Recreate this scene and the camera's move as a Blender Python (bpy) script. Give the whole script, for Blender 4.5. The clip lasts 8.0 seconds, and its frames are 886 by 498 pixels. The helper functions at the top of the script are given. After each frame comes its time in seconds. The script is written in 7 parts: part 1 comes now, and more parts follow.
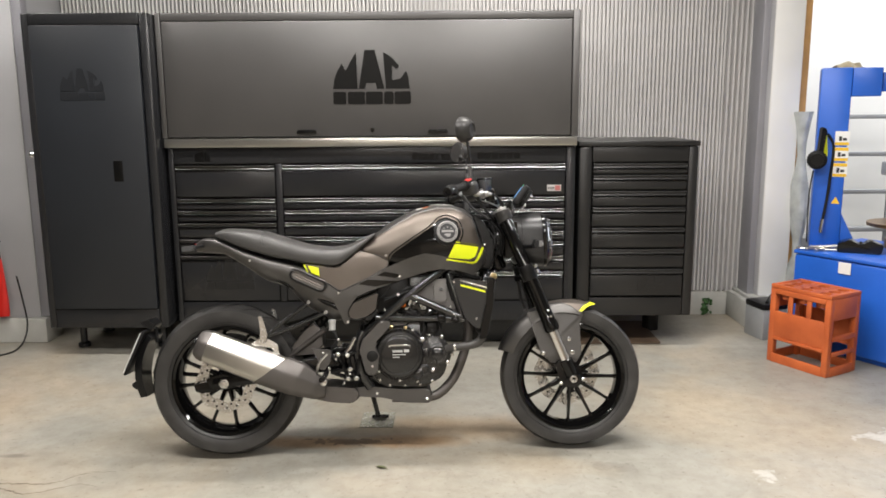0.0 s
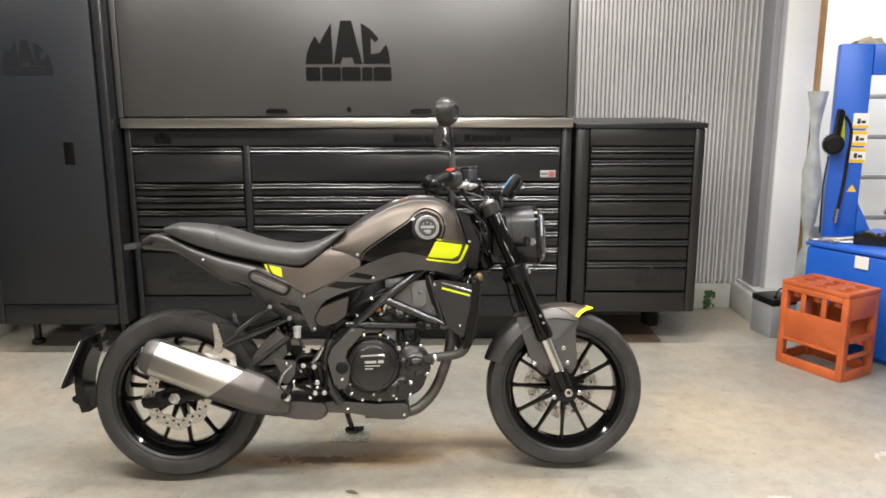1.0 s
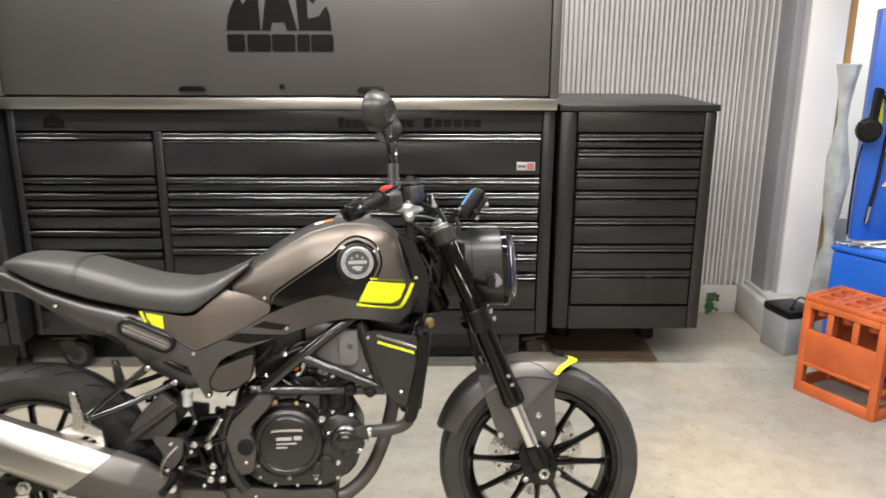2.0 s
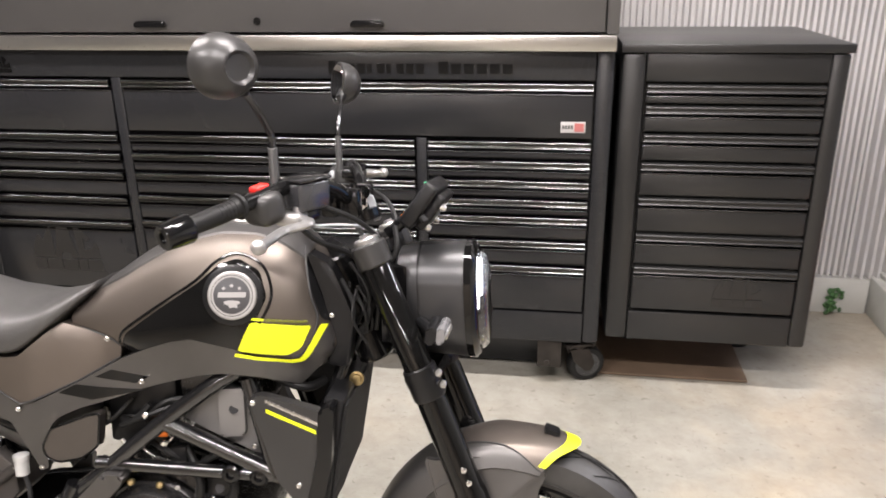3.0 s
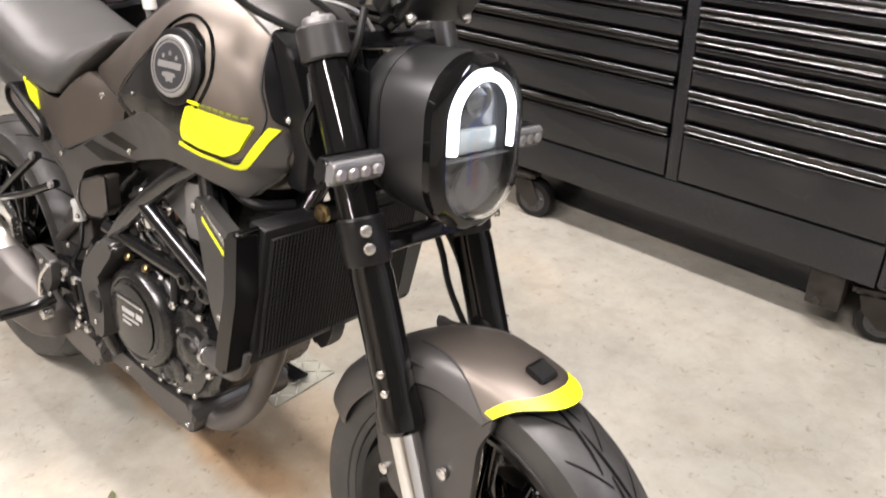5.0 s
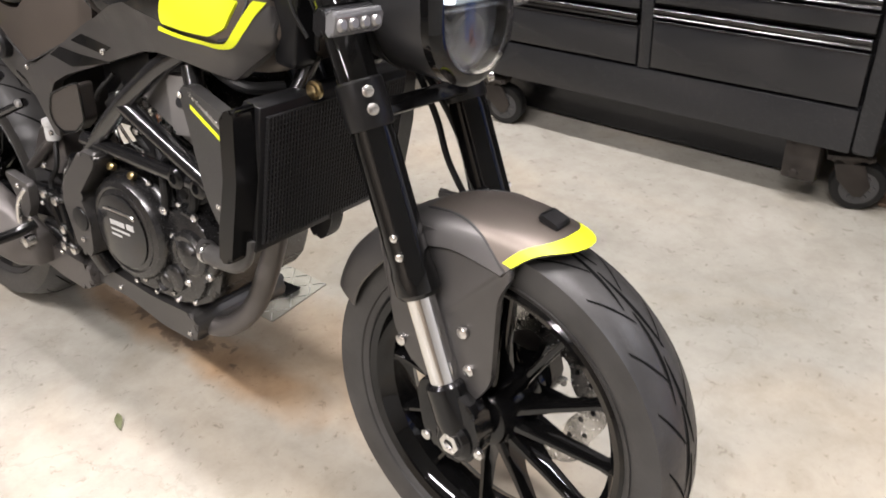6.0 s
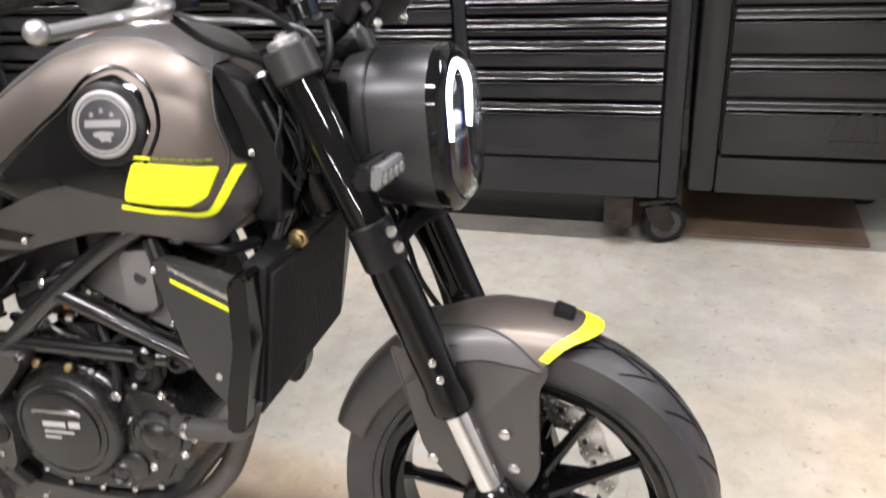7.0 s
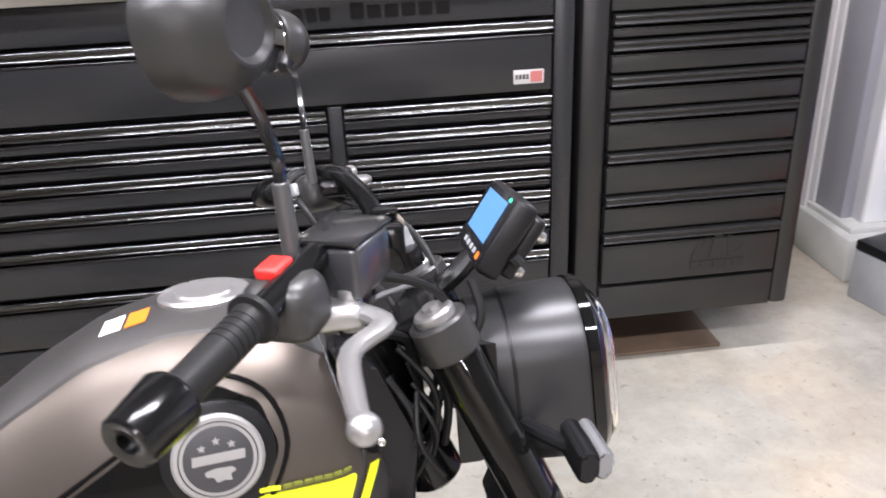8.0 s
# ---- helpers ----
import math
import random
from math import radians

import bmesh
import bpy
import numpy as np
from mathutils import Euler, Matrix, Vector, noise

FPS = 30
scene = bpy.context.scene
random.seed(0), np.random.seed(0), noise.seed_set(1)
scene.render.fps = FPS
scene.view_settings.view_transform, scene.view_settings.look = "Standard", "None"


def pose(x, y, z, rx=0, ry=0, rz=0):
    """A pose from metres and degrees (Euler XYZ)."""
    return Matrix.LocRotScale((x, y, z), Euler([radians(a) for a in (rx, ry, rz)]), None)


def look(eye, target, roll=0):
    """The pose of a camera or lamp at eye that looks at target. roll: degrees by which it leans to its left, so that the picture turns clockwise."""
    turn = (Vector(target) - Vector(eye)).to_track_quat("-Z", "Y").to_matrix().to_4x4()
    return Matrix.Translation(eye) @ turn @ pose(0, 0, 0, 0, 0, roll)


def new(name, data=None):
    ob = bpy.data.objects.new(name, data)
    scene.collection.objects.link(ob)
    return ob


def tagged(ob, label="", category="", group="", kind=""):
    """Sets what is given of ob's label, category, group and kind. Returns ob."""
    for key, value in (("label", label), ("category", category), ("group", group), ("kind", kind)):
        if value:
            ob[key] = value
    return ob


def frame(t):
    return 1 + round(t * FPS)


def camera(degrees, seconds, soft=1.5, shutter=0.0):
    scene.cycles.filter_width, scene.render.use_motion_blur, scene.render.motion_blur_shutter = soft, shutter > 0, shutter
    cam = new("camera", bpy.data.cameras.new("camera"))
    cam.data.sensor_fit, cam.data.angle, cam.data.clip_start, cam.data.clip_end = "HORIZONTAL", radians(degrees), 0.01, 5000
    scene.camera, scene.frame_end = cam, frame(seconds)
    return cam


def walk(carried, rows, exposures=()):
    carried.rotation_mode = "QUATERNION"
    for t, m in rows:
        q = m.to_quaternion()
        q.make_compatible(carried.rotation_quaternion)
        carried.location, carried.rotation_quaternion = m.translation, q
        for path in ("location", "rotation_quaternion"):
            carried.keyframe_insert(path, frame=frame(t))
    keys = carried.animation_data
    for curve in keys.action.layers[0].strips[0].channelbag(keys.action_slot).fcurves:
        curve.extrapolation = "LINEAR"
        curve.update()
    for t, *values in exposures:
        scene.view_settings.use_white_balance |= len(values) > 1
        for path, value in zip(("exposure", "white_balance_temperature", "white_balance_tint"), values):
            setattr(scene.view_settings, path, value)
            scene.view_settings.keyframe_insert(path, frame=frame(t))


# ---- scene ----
cam = camera(59.8, 8.0, soft=1.7, shutter=0.25)
PATH = [
    (0, (0.281, 0.19, 1.375), (0.258, 2.159, 1.022), -0.4),
    (0.5, (0.344, 0.297, 1.392), (0.324, 2.262, 1.019), -0.3),
    (1, (0.324, 0.552, 1.39), (0.32, 2.509, 0.975), -0.1),
    (1.5, (0.329, 0.882, 1.43), (0.34, 2.826, 0.962), 0.1),
    (2, (0.461, 1.267, 1.477), (0.487, 3.194, 0.944), 0.2),
    (2.2, (0.509, 1.418, 1.506), (0.539, 3.334, 0.933), 0.5),
    (3.3, (0.922, 2.255, 1.425), (0.437, 4.042, 0.669), -0.6),
    (3.5, (0.972, 2.384, 1.424), (0.358, 4.108, 0.618), 0.1),
    (4, (1.049, 2.66, 1.381), (0.127, 4.199, 0.497), 0.1),
    (4.5, (1.206, 2.739, 1.309), (0.045, 4.075, 0.379), -1.1),
    (5, (1.27, 2.712, 1.216), (0.046, 3.93, 0.206), -1.8),
    (5.2, (1.271, 2.701, 1.192), (0.049, 3.886, 0.142), -2.5),
    (6.3, (1.237, 2.559, 1.112), (0.243, 3.862, -0.034), -6.6),
    (6.5, (1.162, 2.501, 1.13), (0.27, 3.889, -0.001), -7.3),
    (7, (0.95, 2.441, 1.224), (0.397, 4.079, 0.219), -5.3),
    (7.5, (0.681, 2.523, 1.342), (0.447, 4.303, 0.461), -3.0),
    (8, (0.421, 2.602, 1.375), (0.609, 4.407, 0.535), -2.7),
]
EXPOSURE = [(0.0, 0.20, 6500, 10), (1.0, 0.31, 6500, 10), (2.2, 0.51, 6450, 10), (3.3, 0.90, 6450, 17), (4.0, 0.98, 6400, 17), (4.5, 0.95, 6450, 16), (5.2, 0.78, 6500, 16), (6.3, 0.66, 6250, 16), (7.0, 0.71, 6150, 16), (8.0, 0.88, 5950, 17)]
walk(cam, [(t, look(eye, target, roll)) for t, eye, target, roll in PATH], EXPOSURE)

# ---- light ----
world = bpy.data.worlds.new("world")
scene.world = world
world.use_nodes = True
world.node_tree.nodes["Background"].inputs["Color"].default_value = (0.75, 0.85, 1.0, 1)
world.node_tree.nodes["Background"].inputs["Strength"].default_value = 0.25

# Assumed tubes, all out of view; the y = -1.9 pair brightens south-facing sides.
TUBES = [(-2.55, 3.55, 24), (-0.8, 3.55, 38), (0.95, 3.55, 52), (-0.5, 1.95, 50), (1.25, 1.95, 56), (-0.6, -1.9, 66), (1.2, -1.9, 66)]
CEIL = 2.95


def tube_lamp(x, y, watts, colour):
    data = bpy.data.lights.new("tube_lamp", "AREA")
    data.shape, data.size, data.size_y, data.energy, data.color = "RECTANGLE", 1.2, 0.16, watts, colour
    ob = new("tube_lamp", data)
    ob.matrix_world = pose(x, y, CEIL - 0.115)
    return ob


for lx, ly, power in TUBES:
    tube_lamp(lx, ly, power, (1.0, 0.955, 0.905))
# Unseen lamp added to brighten the tyre bay.
tube_lamp(3.6, 5.3, 52, (0.97, 0.98, 1.0))


# ---- materials ----
def mat(name, colour, rough=0.5, metal=0.0, vary=0.12, scale=6.0, fine=90.0, bump=0.0, coat=0.0, tint=None, spec=0.5, island=0.0):
    """A procedural surface: colour with broad and fine variation, uneven roughness and fine relief."""
    m = bpy.data.materials.new(name)
    m.use_nodes = True
    nt = m.node_tree
    n, link = nt.nodes, nt.links.new
    b = n["Principled BSDF"]
    b.inputs["Metallic"].default_value = metal
    b.inputs["Coat Weight"].default_value = coat
    b.inputs["Coat Roughness"].default_value = 0.06
    b.inputs["Specular IOR Level"].default_value = spec
    tc = n.new("ShaderNodeTexCoord")
    broad = n.new("ShaderNodeTexNoise")
    broad.inputs["Scale"].default_value, broad.inputs["Detail"].default_value = scale, 5
    grain = n.new("ShaderNodeTexNoise")
    grain.inputs["Scale"].default_value, grain.inputs["Detail"].default_value = fine, 3
    link(tc.outputs["Object"], broad.inputs["Vector"])
    link(tc.outputs["Object"], grain.inputs["Vector"])
    ramp = n.new("ShaderNodeValToRGB")
    dark = [max(0.0, c * (1 - vary)) for c in colour]
    lite = [min(1.0, c * (1 + vary)) for c in (tint or colour)]
    ramp.color_ramp.elements[0].position, ramp.color_ramp.elements[1].position = 0.3, 0.7
    ramp.color_ramp.elements[0].color, ramp.color_ramp.elements[1].color = (*dark, 1), (*lite, 1)
    link(broad.outputs["Fac"], ramp.inputs["Fac"])
    link(ramp.outputs["Color"], b.inputs["Base Color"])
    rr = n.new("ShaderNodeMapRange")
    spread = 0.05 if metal > 0.85 else 0.18
    rr.inputs["To Min"].default_value, rr.inputs["To Max"].default_value = max(0.02, rough * (1 - spread)), min(1.0, rough * (1 + spread))
    link(grain.outputs["Fac"], rr.inputs["Value"])
    link(rr.outputs["Result"], b.inputs["Roughness"])
    if bump:
        bp = n.new("ShaderNodeBump")
        bp.inputs["Strength"].default_value, bp.inputs["Distance"].default_value = bump, 0.002
        link(grain.outputs["Fac"], bp.inputs["Height"])
        link(bp.outputs["Normal"], b.inputs["Normal"])
    return m


def glow(name, colour, strength):
    m = bpy.data.materials.new(name)
    m.use_nodes = True
    b = m.node_tree.nodes["Principled BSDF"]
    b.inputs["Base Color"].default_value = (*colour, 1)
    b.inputs["Emission Color"].default_value = (*colour, 1)
    b.inputs["Emission Strength"].default_value = strength
    return m


def glass(name, colour=(1, 1, 1), rough=0.0):
    m = bpy.data.materials.new(name)
    m.use_nodes = True
    b = m.node_tree.nodes["Principled BSDF"]
    b.inputs["Base Color"].default_value = (*colour, 1)
    b.inputs["Roughness"].default_value, b.inputs["Transmission Weight"].default_value, b.inputs["IOR"].default_value = rough, 1.0, 1.45
    return m


def concrete(name):
    """Smooth trowelled floor: pale grey-green, ochre stains, hairline cracks, specks."""
    m = bpy.data.materials.new(name)
    m.use_nodes = True
    nt = m.node_tree
    n, link = nt.nodes, nt.links.new
    b = n["Principled BSDF"]
    tc = n.new("ShaderNodeTexCoord")

    def noisy(scale, detail=6, dist=0.0, rough=0.55):
        t = n.new("ShaderNodeTexNoise")
        t.inputs["Scale"].default_value, t.inputs["Detail"].default_value = scale, detail
        t.inputs["Distortion"].default_value, t.inputs["Roughness"].default_value = dist, rough
        link(tc.outputs["Object"], t.inputs["Vector"])
        return t

    def ramp(src, stops):
        r = n.new("ShaderNodeValToRGB")
        e = r.color_ramp.elements
        while len(e) < len(stops):
            e.new(0.5)
        for k, (p, c) in zip(e, stops):
            k.position, k.color = p, (*c, 1)
        link(src, r.inputs["Fac"])
        return r

    def blend(kind, fac, a, c):
        x = n.new("ShaderNodeMix")
        x.data_type, x.blend_type = "RGBA", kind
        if isinstance(fac, float):
            x.inputs["Factor"].default_value = fac
        else:
            link(fac, x.inputs["Factor"])
        link(a, x.inputs["A"])
        link(c, x.inputs["B"])
        return x.outputs["Result"]

    base = ramp(noisy(1.6, 8, 0.3).outputs["Fac"], [(0.3, (0.258, 0.250, 0.219)), (0.5, (0.318, 0.306, 0.269)), (0.72, (0.367, 0.350, 0.311))])
    tan = ramp(noisy(0.9, 5, 0.6).outputs["Fac"], [(0.47, (0, 0, 0)), (0.68, (1, 1, 1))])
    ochre = ramp(noisy(5.0, 6).outputs["Fac"], [(0.3, (0.44, 0.32, 0.19)), (0.7, (0.53, 0.42, 0.28))])
    half = n.new("ShaderNodeMath")
    half.operation = "MULTIPLY"
    half.inputs[1].default_value = 0.41
    link(tan.outputs["Color"], half.inputs[0])
    c1 = blend("MIX", half.outputs[0], base.outputs["Color"], ochre.outputs["Color"])
    def floor_mark(cx, cy, hx, hy, amount, ragged=1.1, scale=3.2, soft=0.6):
        """A ragged oval mark on the floor: 1 inside, 0 outside."""
        mp_ = n.new("ShaderNodeMapping")
        mp_.inputs["Location"].default_value = (-cx / hx, -cy / hy, 0)
        mp_.inputs["Scale"].default_value = (1 / hx, 1 / hy, 0.0)
        link(tc.outputs["Object"], mp_.inputs["Vector"])
        far = n.new("ShaderNodeVectorMath")
        far.operation = "LENGTH"
        link(mp_.outputs["Vector"], far.inputs[0])
        rag = n.new("ShaderNodeMath")
        rag.operation = "MULTIPLY_ADD"
        rag.inputs[1].default_value = ragged
        link(noisy(scale, 6, 0.6).outputs["Fac"], rag.inputs[0])
        link(far.outputs["Value"], rag.inputs[2])
        mid = 1.0 + ragged * 0.5
        down = n.new("ShaderNodeMapRange")
        down.inputs["From Min"].default_value, down.inputs["From Max"].default_value = mid - soft, mid
        down.inputs["To Min"].default_value, down.inputs["To Max"].default_value = amount, 0.0
        link(rag.outputs[0], down.inputs["Value"])
        return down.outputs["Result"]

    tan2 = ramp(noisy(6.0, 6, 0.4).outputs["Fac"], [(0.3, (0.42, 0.31, 0.20)), (0.7, (0.50, 0.40, 0.29))])
    red_brown = ramp(noisy(9.0, 6, 0.5).outputs["Fac"], [(0.3, (0.24, 0.145, 0.075)), (0.7, (0.40, 0.27, 0.155))])
    soot = ramp(noisy(40.0, 4, 0.5).outputs["Fac"], [(0.3, (0.05, 0.035, 0.025)), (0.7, (0.12, 0.08, 0.05))])
    chalk = ramp(noisy(14.0, 4, 0.5).outputs["Fac"], [(0.3, (0.66, 0.66, 0.64)), (0.7, (0.80, 0.80, 0.78))])
    # The next three: tan and brown patches beneath the motorcycle.
    c1 = blend("MIX", floor_mark(0.35, 3.40, 0.60, 0.17, 0.75), c1, tan2.outputs["Color"])
    c1 = blend("MIX", floor_mark(-0.30, 3.24, 0.42, 0.075, 0.8, 1.0, 5.0), c1, red_brown.outputs["Color"])
    c1 = blend("MIX", floor_mark(0.12, 3.25, 0.24, 0.085, 0.85, 1.0, 5.0), c1, red_brown.outputs["Color"])
    c1 = blend("MIX", floor_mark(-0.18, 3.25, 0.20, 0.03, 0.7, 3.4, 22.0, 0.3), c1, soot.outputs["Color"])
    c1 = blend("MIX", floor_mark(-1.52, 3.12, 0.09, 0.022, 0.4, 1.5, 9.0, 0.5), c1, soot.outputs["Color"])
    c1 = blend("MIX", floor_mark(2.10, 3.28, 0.10, 0.07, 0.45, 5.5, 16.0, 0.4), c1, chalk.outputs["Color"])
    c1 = blend("MIX", floor_mark(1.47, 2.93, 0.05, 0.05, 0.4, 5.5, 16.0, 0.4), c1, chalk.outputs["Color"])
    c1 = blend("MIX", floor_mark(0.92, 3.02, 0.10, 0.04, 0.22, 4.5, 14.0, 0.5), c1, soot.outputs["Color"])
    speck = ramp(noisy(38, 4, 0.4, 0.7).outputs["Fac"], [(0.30, (0.42, 0.38, 0.32)), (0.40, (1, 1, 1))])
    c2 = blend("MULTIPLY", 0.6, c1, speck.outputs["Color"])
    mott = ramp(noisy(11, 7, 0.2, 0.7).outputs["Fac"], [(0.32, (0.80, 0.78, 0.74)), (0.6, (1.05, 1.05, 1.04))])
    c3 = blend("MULTIPLY", 0.8, c2, mott.outputs["Color"])
    vor = n.new("ShaderNodeTexVoronoi")
    vor.feature = "DISTANCE_TO_EDGE"
    vor.inputs["Scale"].default_value = 0.55
    warp = noisy(2.2, 6, 0, 0.6)
    vm = n.new("ShaderNodeVectorMath")
    vm.operation = "ADD"
    link(tc.outputs["Object"], vm.inputs[0])
    link(warp.outputs["Color"], vm.inputs[1])
    link(vm.outputs["Vector"], vor.inputs["Vector"])
    crack = ramp(vor.outputs["Distance"], [(0.0, (0.45, 0.4, 0.34)), (0.0035, (1, 1, 1))])
    c4 = blend("MULTIPLY", 0.22, c3, crack.outputs["Color"])
    link(c4, b.inputs["Base Color"])
    rr = n.new("ShaderNodeMapRange")
    rr.inputs["To Min"].default_value, rr.inputs["To Max"].default_value = 0.28, 0.6
    link(noisy(3.5, 6, 0.3).outputs["Fac"], rr.inputs["Value"])
    link(rr.outputs["Result"], b.inputs["Roughness"])
    bp = n.new("ShaderNodeBump")
    bp.inputs["Strength"].default_value, bp.inputs["Distance"].default_value = 0.15, 0.003
    link(noisy(24, 6, 0, 0.65).outputs["Fac"], bp.inputs["Height"])
    link(bp.outputs["Normal"], b.inputs["Normal"])
    return m


FLOOR = concrete("trowelled_concrete")
PANELG = mat("grey_white_panel", (0.40, 0.40, 0.415), 0.5, 0, 0.06, 2.0, 60, 0.05)
DIM = mat("dark_grey_wall", (0.16, 0.155, 0.15), 0.7, 0, 0.1, 2.0, 50)
CREAM = mat("brown_grey_wall", (0.40, 0.345, 0.28), 0.6, 0, 0.06, 2.0, 50)
SHEET = mat("corrugated_steel", (0.62, 0.61, 0.605), 0.36, 0.15, 0.06, 2.0, 40)
WHITE = mat("white_paint", (0.78, 0.78, 0.76), 0.5, 0, 0.05, 2.5, 60, 0.1)
GREYP = mat("grey_panel", (0.30, 0.30, 0.325), 0.38, 0.25, 0.08, 2.0, 60)
PLINTH = mat("pale_concrete", (0.50, 0.50, 0.47), 0.8, 0, 0.15, 5.0, 70, 0.3)
CEILM = mat("ceiling_board", (0.30, 0.30, 0.30), 0.8, 0, 0.05, 2.0, 40)
BLACKL = mat("black_locker_coat", (0.0150, 0.0172, 0.0210), 0.40, 0, 0.10, 3.0, 500, 0.2, spec=0.4)
BLACKH = mat("textured_black_powder_coat", (0.042, 0.040, 0.0392), 0.38, 0, 0.10, 3.0, 500, 0.2, spec=0.85)
BLACKP = mat("black_powder_coat", (0.0145, 0.0150, 0.0165), 0.26, 0, 0.10, 3.0, 400, 0.06, spec=0.45)
BLACKD = mat("black_drawer_paint", (0.0145, 0.0148, 0.0160), 0.24, 0, 0.10, 3.0, 400, 0.05, spec=0.48)
BLACKS = mat("matt_black_cabinet_paint", (0.0125, 0.0125, 0.0126), 0.32, 0, 0.10, 3.0, 400, 0.06, spec=0.48)
# Paler than the drawer paint, to carry the highlight along each drawer's edge.
LIP = mat("edge_highlight_metal", (0.060, 0.060, 0.062), 0.26, 1.0, 0.05, 3.0, 200)
TRIM = mat("dark_anodised_trim", (0.105, 0.105, 0.107), 0.14, 1.0, 0.05, 3.0, 200)
STEEL = mat("brushed_steel", (0.60, 0.59, 0.56), 0.28, 1.0, 0.06, 4.0, 120)
GLOSSB = mat("gloss_black", (0.0035, 0.0035, 0.0035), 0.06, 0, 0.02, 6, 60, 0, 0.0, spec=0.40)
RUBBER = mat("rubber", (0.008, 0.008, 0.008), 0.5, 0, 0.2, 9, 160, 0.15, spec=0.28)
TYRE = mat("tyre_rubber", (0.029, 0.028, 0.027), 0.45, 0, 0.38, 11, 120, 0.2)
PLASTIC = mat("black_plastic", (0.007, 0.007, 0.0075), 0.34, 0, 0.15, 9, 300, 0.12, spec=0.28)
SATINB = mat("satin_black_metal", (0.004, 0.004, 0.0042), 0.14, 0, 0.05, 9, 60, 0, 0.0, spec=0.36)
INTAKE = mat("grey_intake_plastic", (0.14, 0.135, 0.13), 0.4, 0.2, 0.1, 9, 200, 0.05)
GUN = mat("gunmetal_satin_paint", (0.140, 0.120, 0.104), 0.45, 0.85, 0.06, 5, 500)
LEVER = mat("silver_lever_paint", (0.35, 0.345, 0.34), 0.30, 0.75, 0.03, 9, 60)
DULLRED = mat("dull_red_lens", (0.16, 0.012, 0.01), 0.2, 0, 0.05, 9, 60)
LEAF = mat("dry_green_leaf", (0.10, 0.11, 0.05), 0.6, 0, 0.2, 60, 200)
ENAMEL = mat("dark_badge_enamel", (0.035, 0.035, 0.038), 0.3, 0.0, 0.05, 9, 60)
FRAMEB = mat("gloss_black_frame_paint", (0.006, 0.006, 0.0065), 0.17, 0, 0.05, 9, 60, 0, 0.0, spec=0.85)
KNEE = mat("dull_bronze_panel", (0.105, 0.094, 0.086), 0.48, 0.8, 0.06, 5, 400)
HOSE = mat("worn_grey_rubber", (0.050, 0.048, 0.046), 0.42, 0, 0.2, 14, 160, 0.1)
PADM = mat("dull_steel_pad", (0.27, 0.265, 0.22), 0.75, 0, 0.2, 14, 120, 0.1)
RESV = mat("smoky_grey_plastic", (0.026, 0.026, 0.028), 0.24, 0, 0.06, 9, 200, 0.02, spec=0.8)
ENGB = mat("satin_black_engine_paint", (0.0095, 0.0093, 0.0094), 0.26, 0, 0.15, 12, 300, 0.06, spec=0.7)
GLOSSP = mat("glossy_black_plastic", (0.012, 0.012, 0.0125), 0.16, 0, 0.08, 9, 120, 0.02, spec=0.6)
BUCKET = mat("black_lamp_paint", (0.040, 0.040, 0.041), 0.36, 0.6, 0.08, 8, 400, 0.04)
MATTG = mat("matt_graphite", (0.104, 0.100, 0.097), 0.42, 0.8, 0.08, 8, 400, 0.05)
VINYL = mat("seat_vinyl", (0.050, 0.0485, 0.047), 0.40, 0, 0.12, 9, 260, 0.35)
MSHELL = mat("mirror_shell_plastic", (0.025, 0.0243, 0.0237), 0.36, 0, 0.1, 9, 300, 0.08, spec=0.42)
CHROME = mat("chrome", (0.80, 0.80, 0.80), 0.10, 1.0, 0.03, 9, 200)
ALU = mat("cast_aluminium", (0.66, 0.65, 0.63), 0.27, 1.0, 0.10, 12, 160, 0.1)
INOX = mat("brushed_stainless", (0.50, 0.485, 0.45), 0.33, 1.0, 0.06, 8, 300)
EXH = mat("dark_heat_shield", (0.095, 0.087, 0.082), 0.42, 0.5, 0.10, 9, 300, 0.1)
NEON = mat("fluorescent_yellow", (0.72, 0.80, 0.01), 0.45, 0, 0.03, 6, 200)
RED = mat("red_plastic", (0.62, 0.018, 0.012), 0.45, 0, 0.08, 9, 200)
ORANGE = mat("orange_crate_plastic", (0.44, 0.088, 0.022), 0.5, 0, 0.14, 6, 120, 0.15, 0, (0.52, 0.12, 0.032))
BLUE = mat("blue_enamel", (0.018, 0.115, 0.55), 0.36, 0, 0.10, 4, 100, 0.06)
WOOD = mat("pine_board", (0.48, 0.27, 0.10), 0.55, 0, 0.2, 8, 60, 0.1)
BROWN = mat("brown_board", (0.118, 0.080, 0.052), 0.7, 0, 0.2, 6, 80, 0.2)
GREYM = mat("grey_machine_paint", (0.33, 0.34, 0.35), 0.5, 0.2, 0.12, 6, 100)
LABELW = mat("label_off_white", (0.36, 0.35, 0.34), 0.5, 0, 0.05, 9, 90)
PAPER = mat("sticker_white", (0.80, 0.80, 0.78), 0.5, 0, 0.05, 9, 90)
INK = mat("printed_black", (0.02, 0.02, 0.02), 0.5)
AMBER = mat("sticker_yellow", (0.80, 0.50, 0.03), 0.5)
ORANGES = mat("sticker_orange", (0.75, 0.17, 0.01), 0.45)
LOGO = mat("logo_gloss_black", (0.003, 0.003, 0.003), 0.3, 0, 0.05, 9, 100, spec=0.22)
LOGOM = mat("logo_dull_black", (0.0082, 0.0083, 0.0088), 0.31, 0, 0.05, 9, 100)
LOGOL = mat("logo_faint_black", (0.0115, 0.0130, 0.0158), 0.36, 0, 0.05, 9, 100)
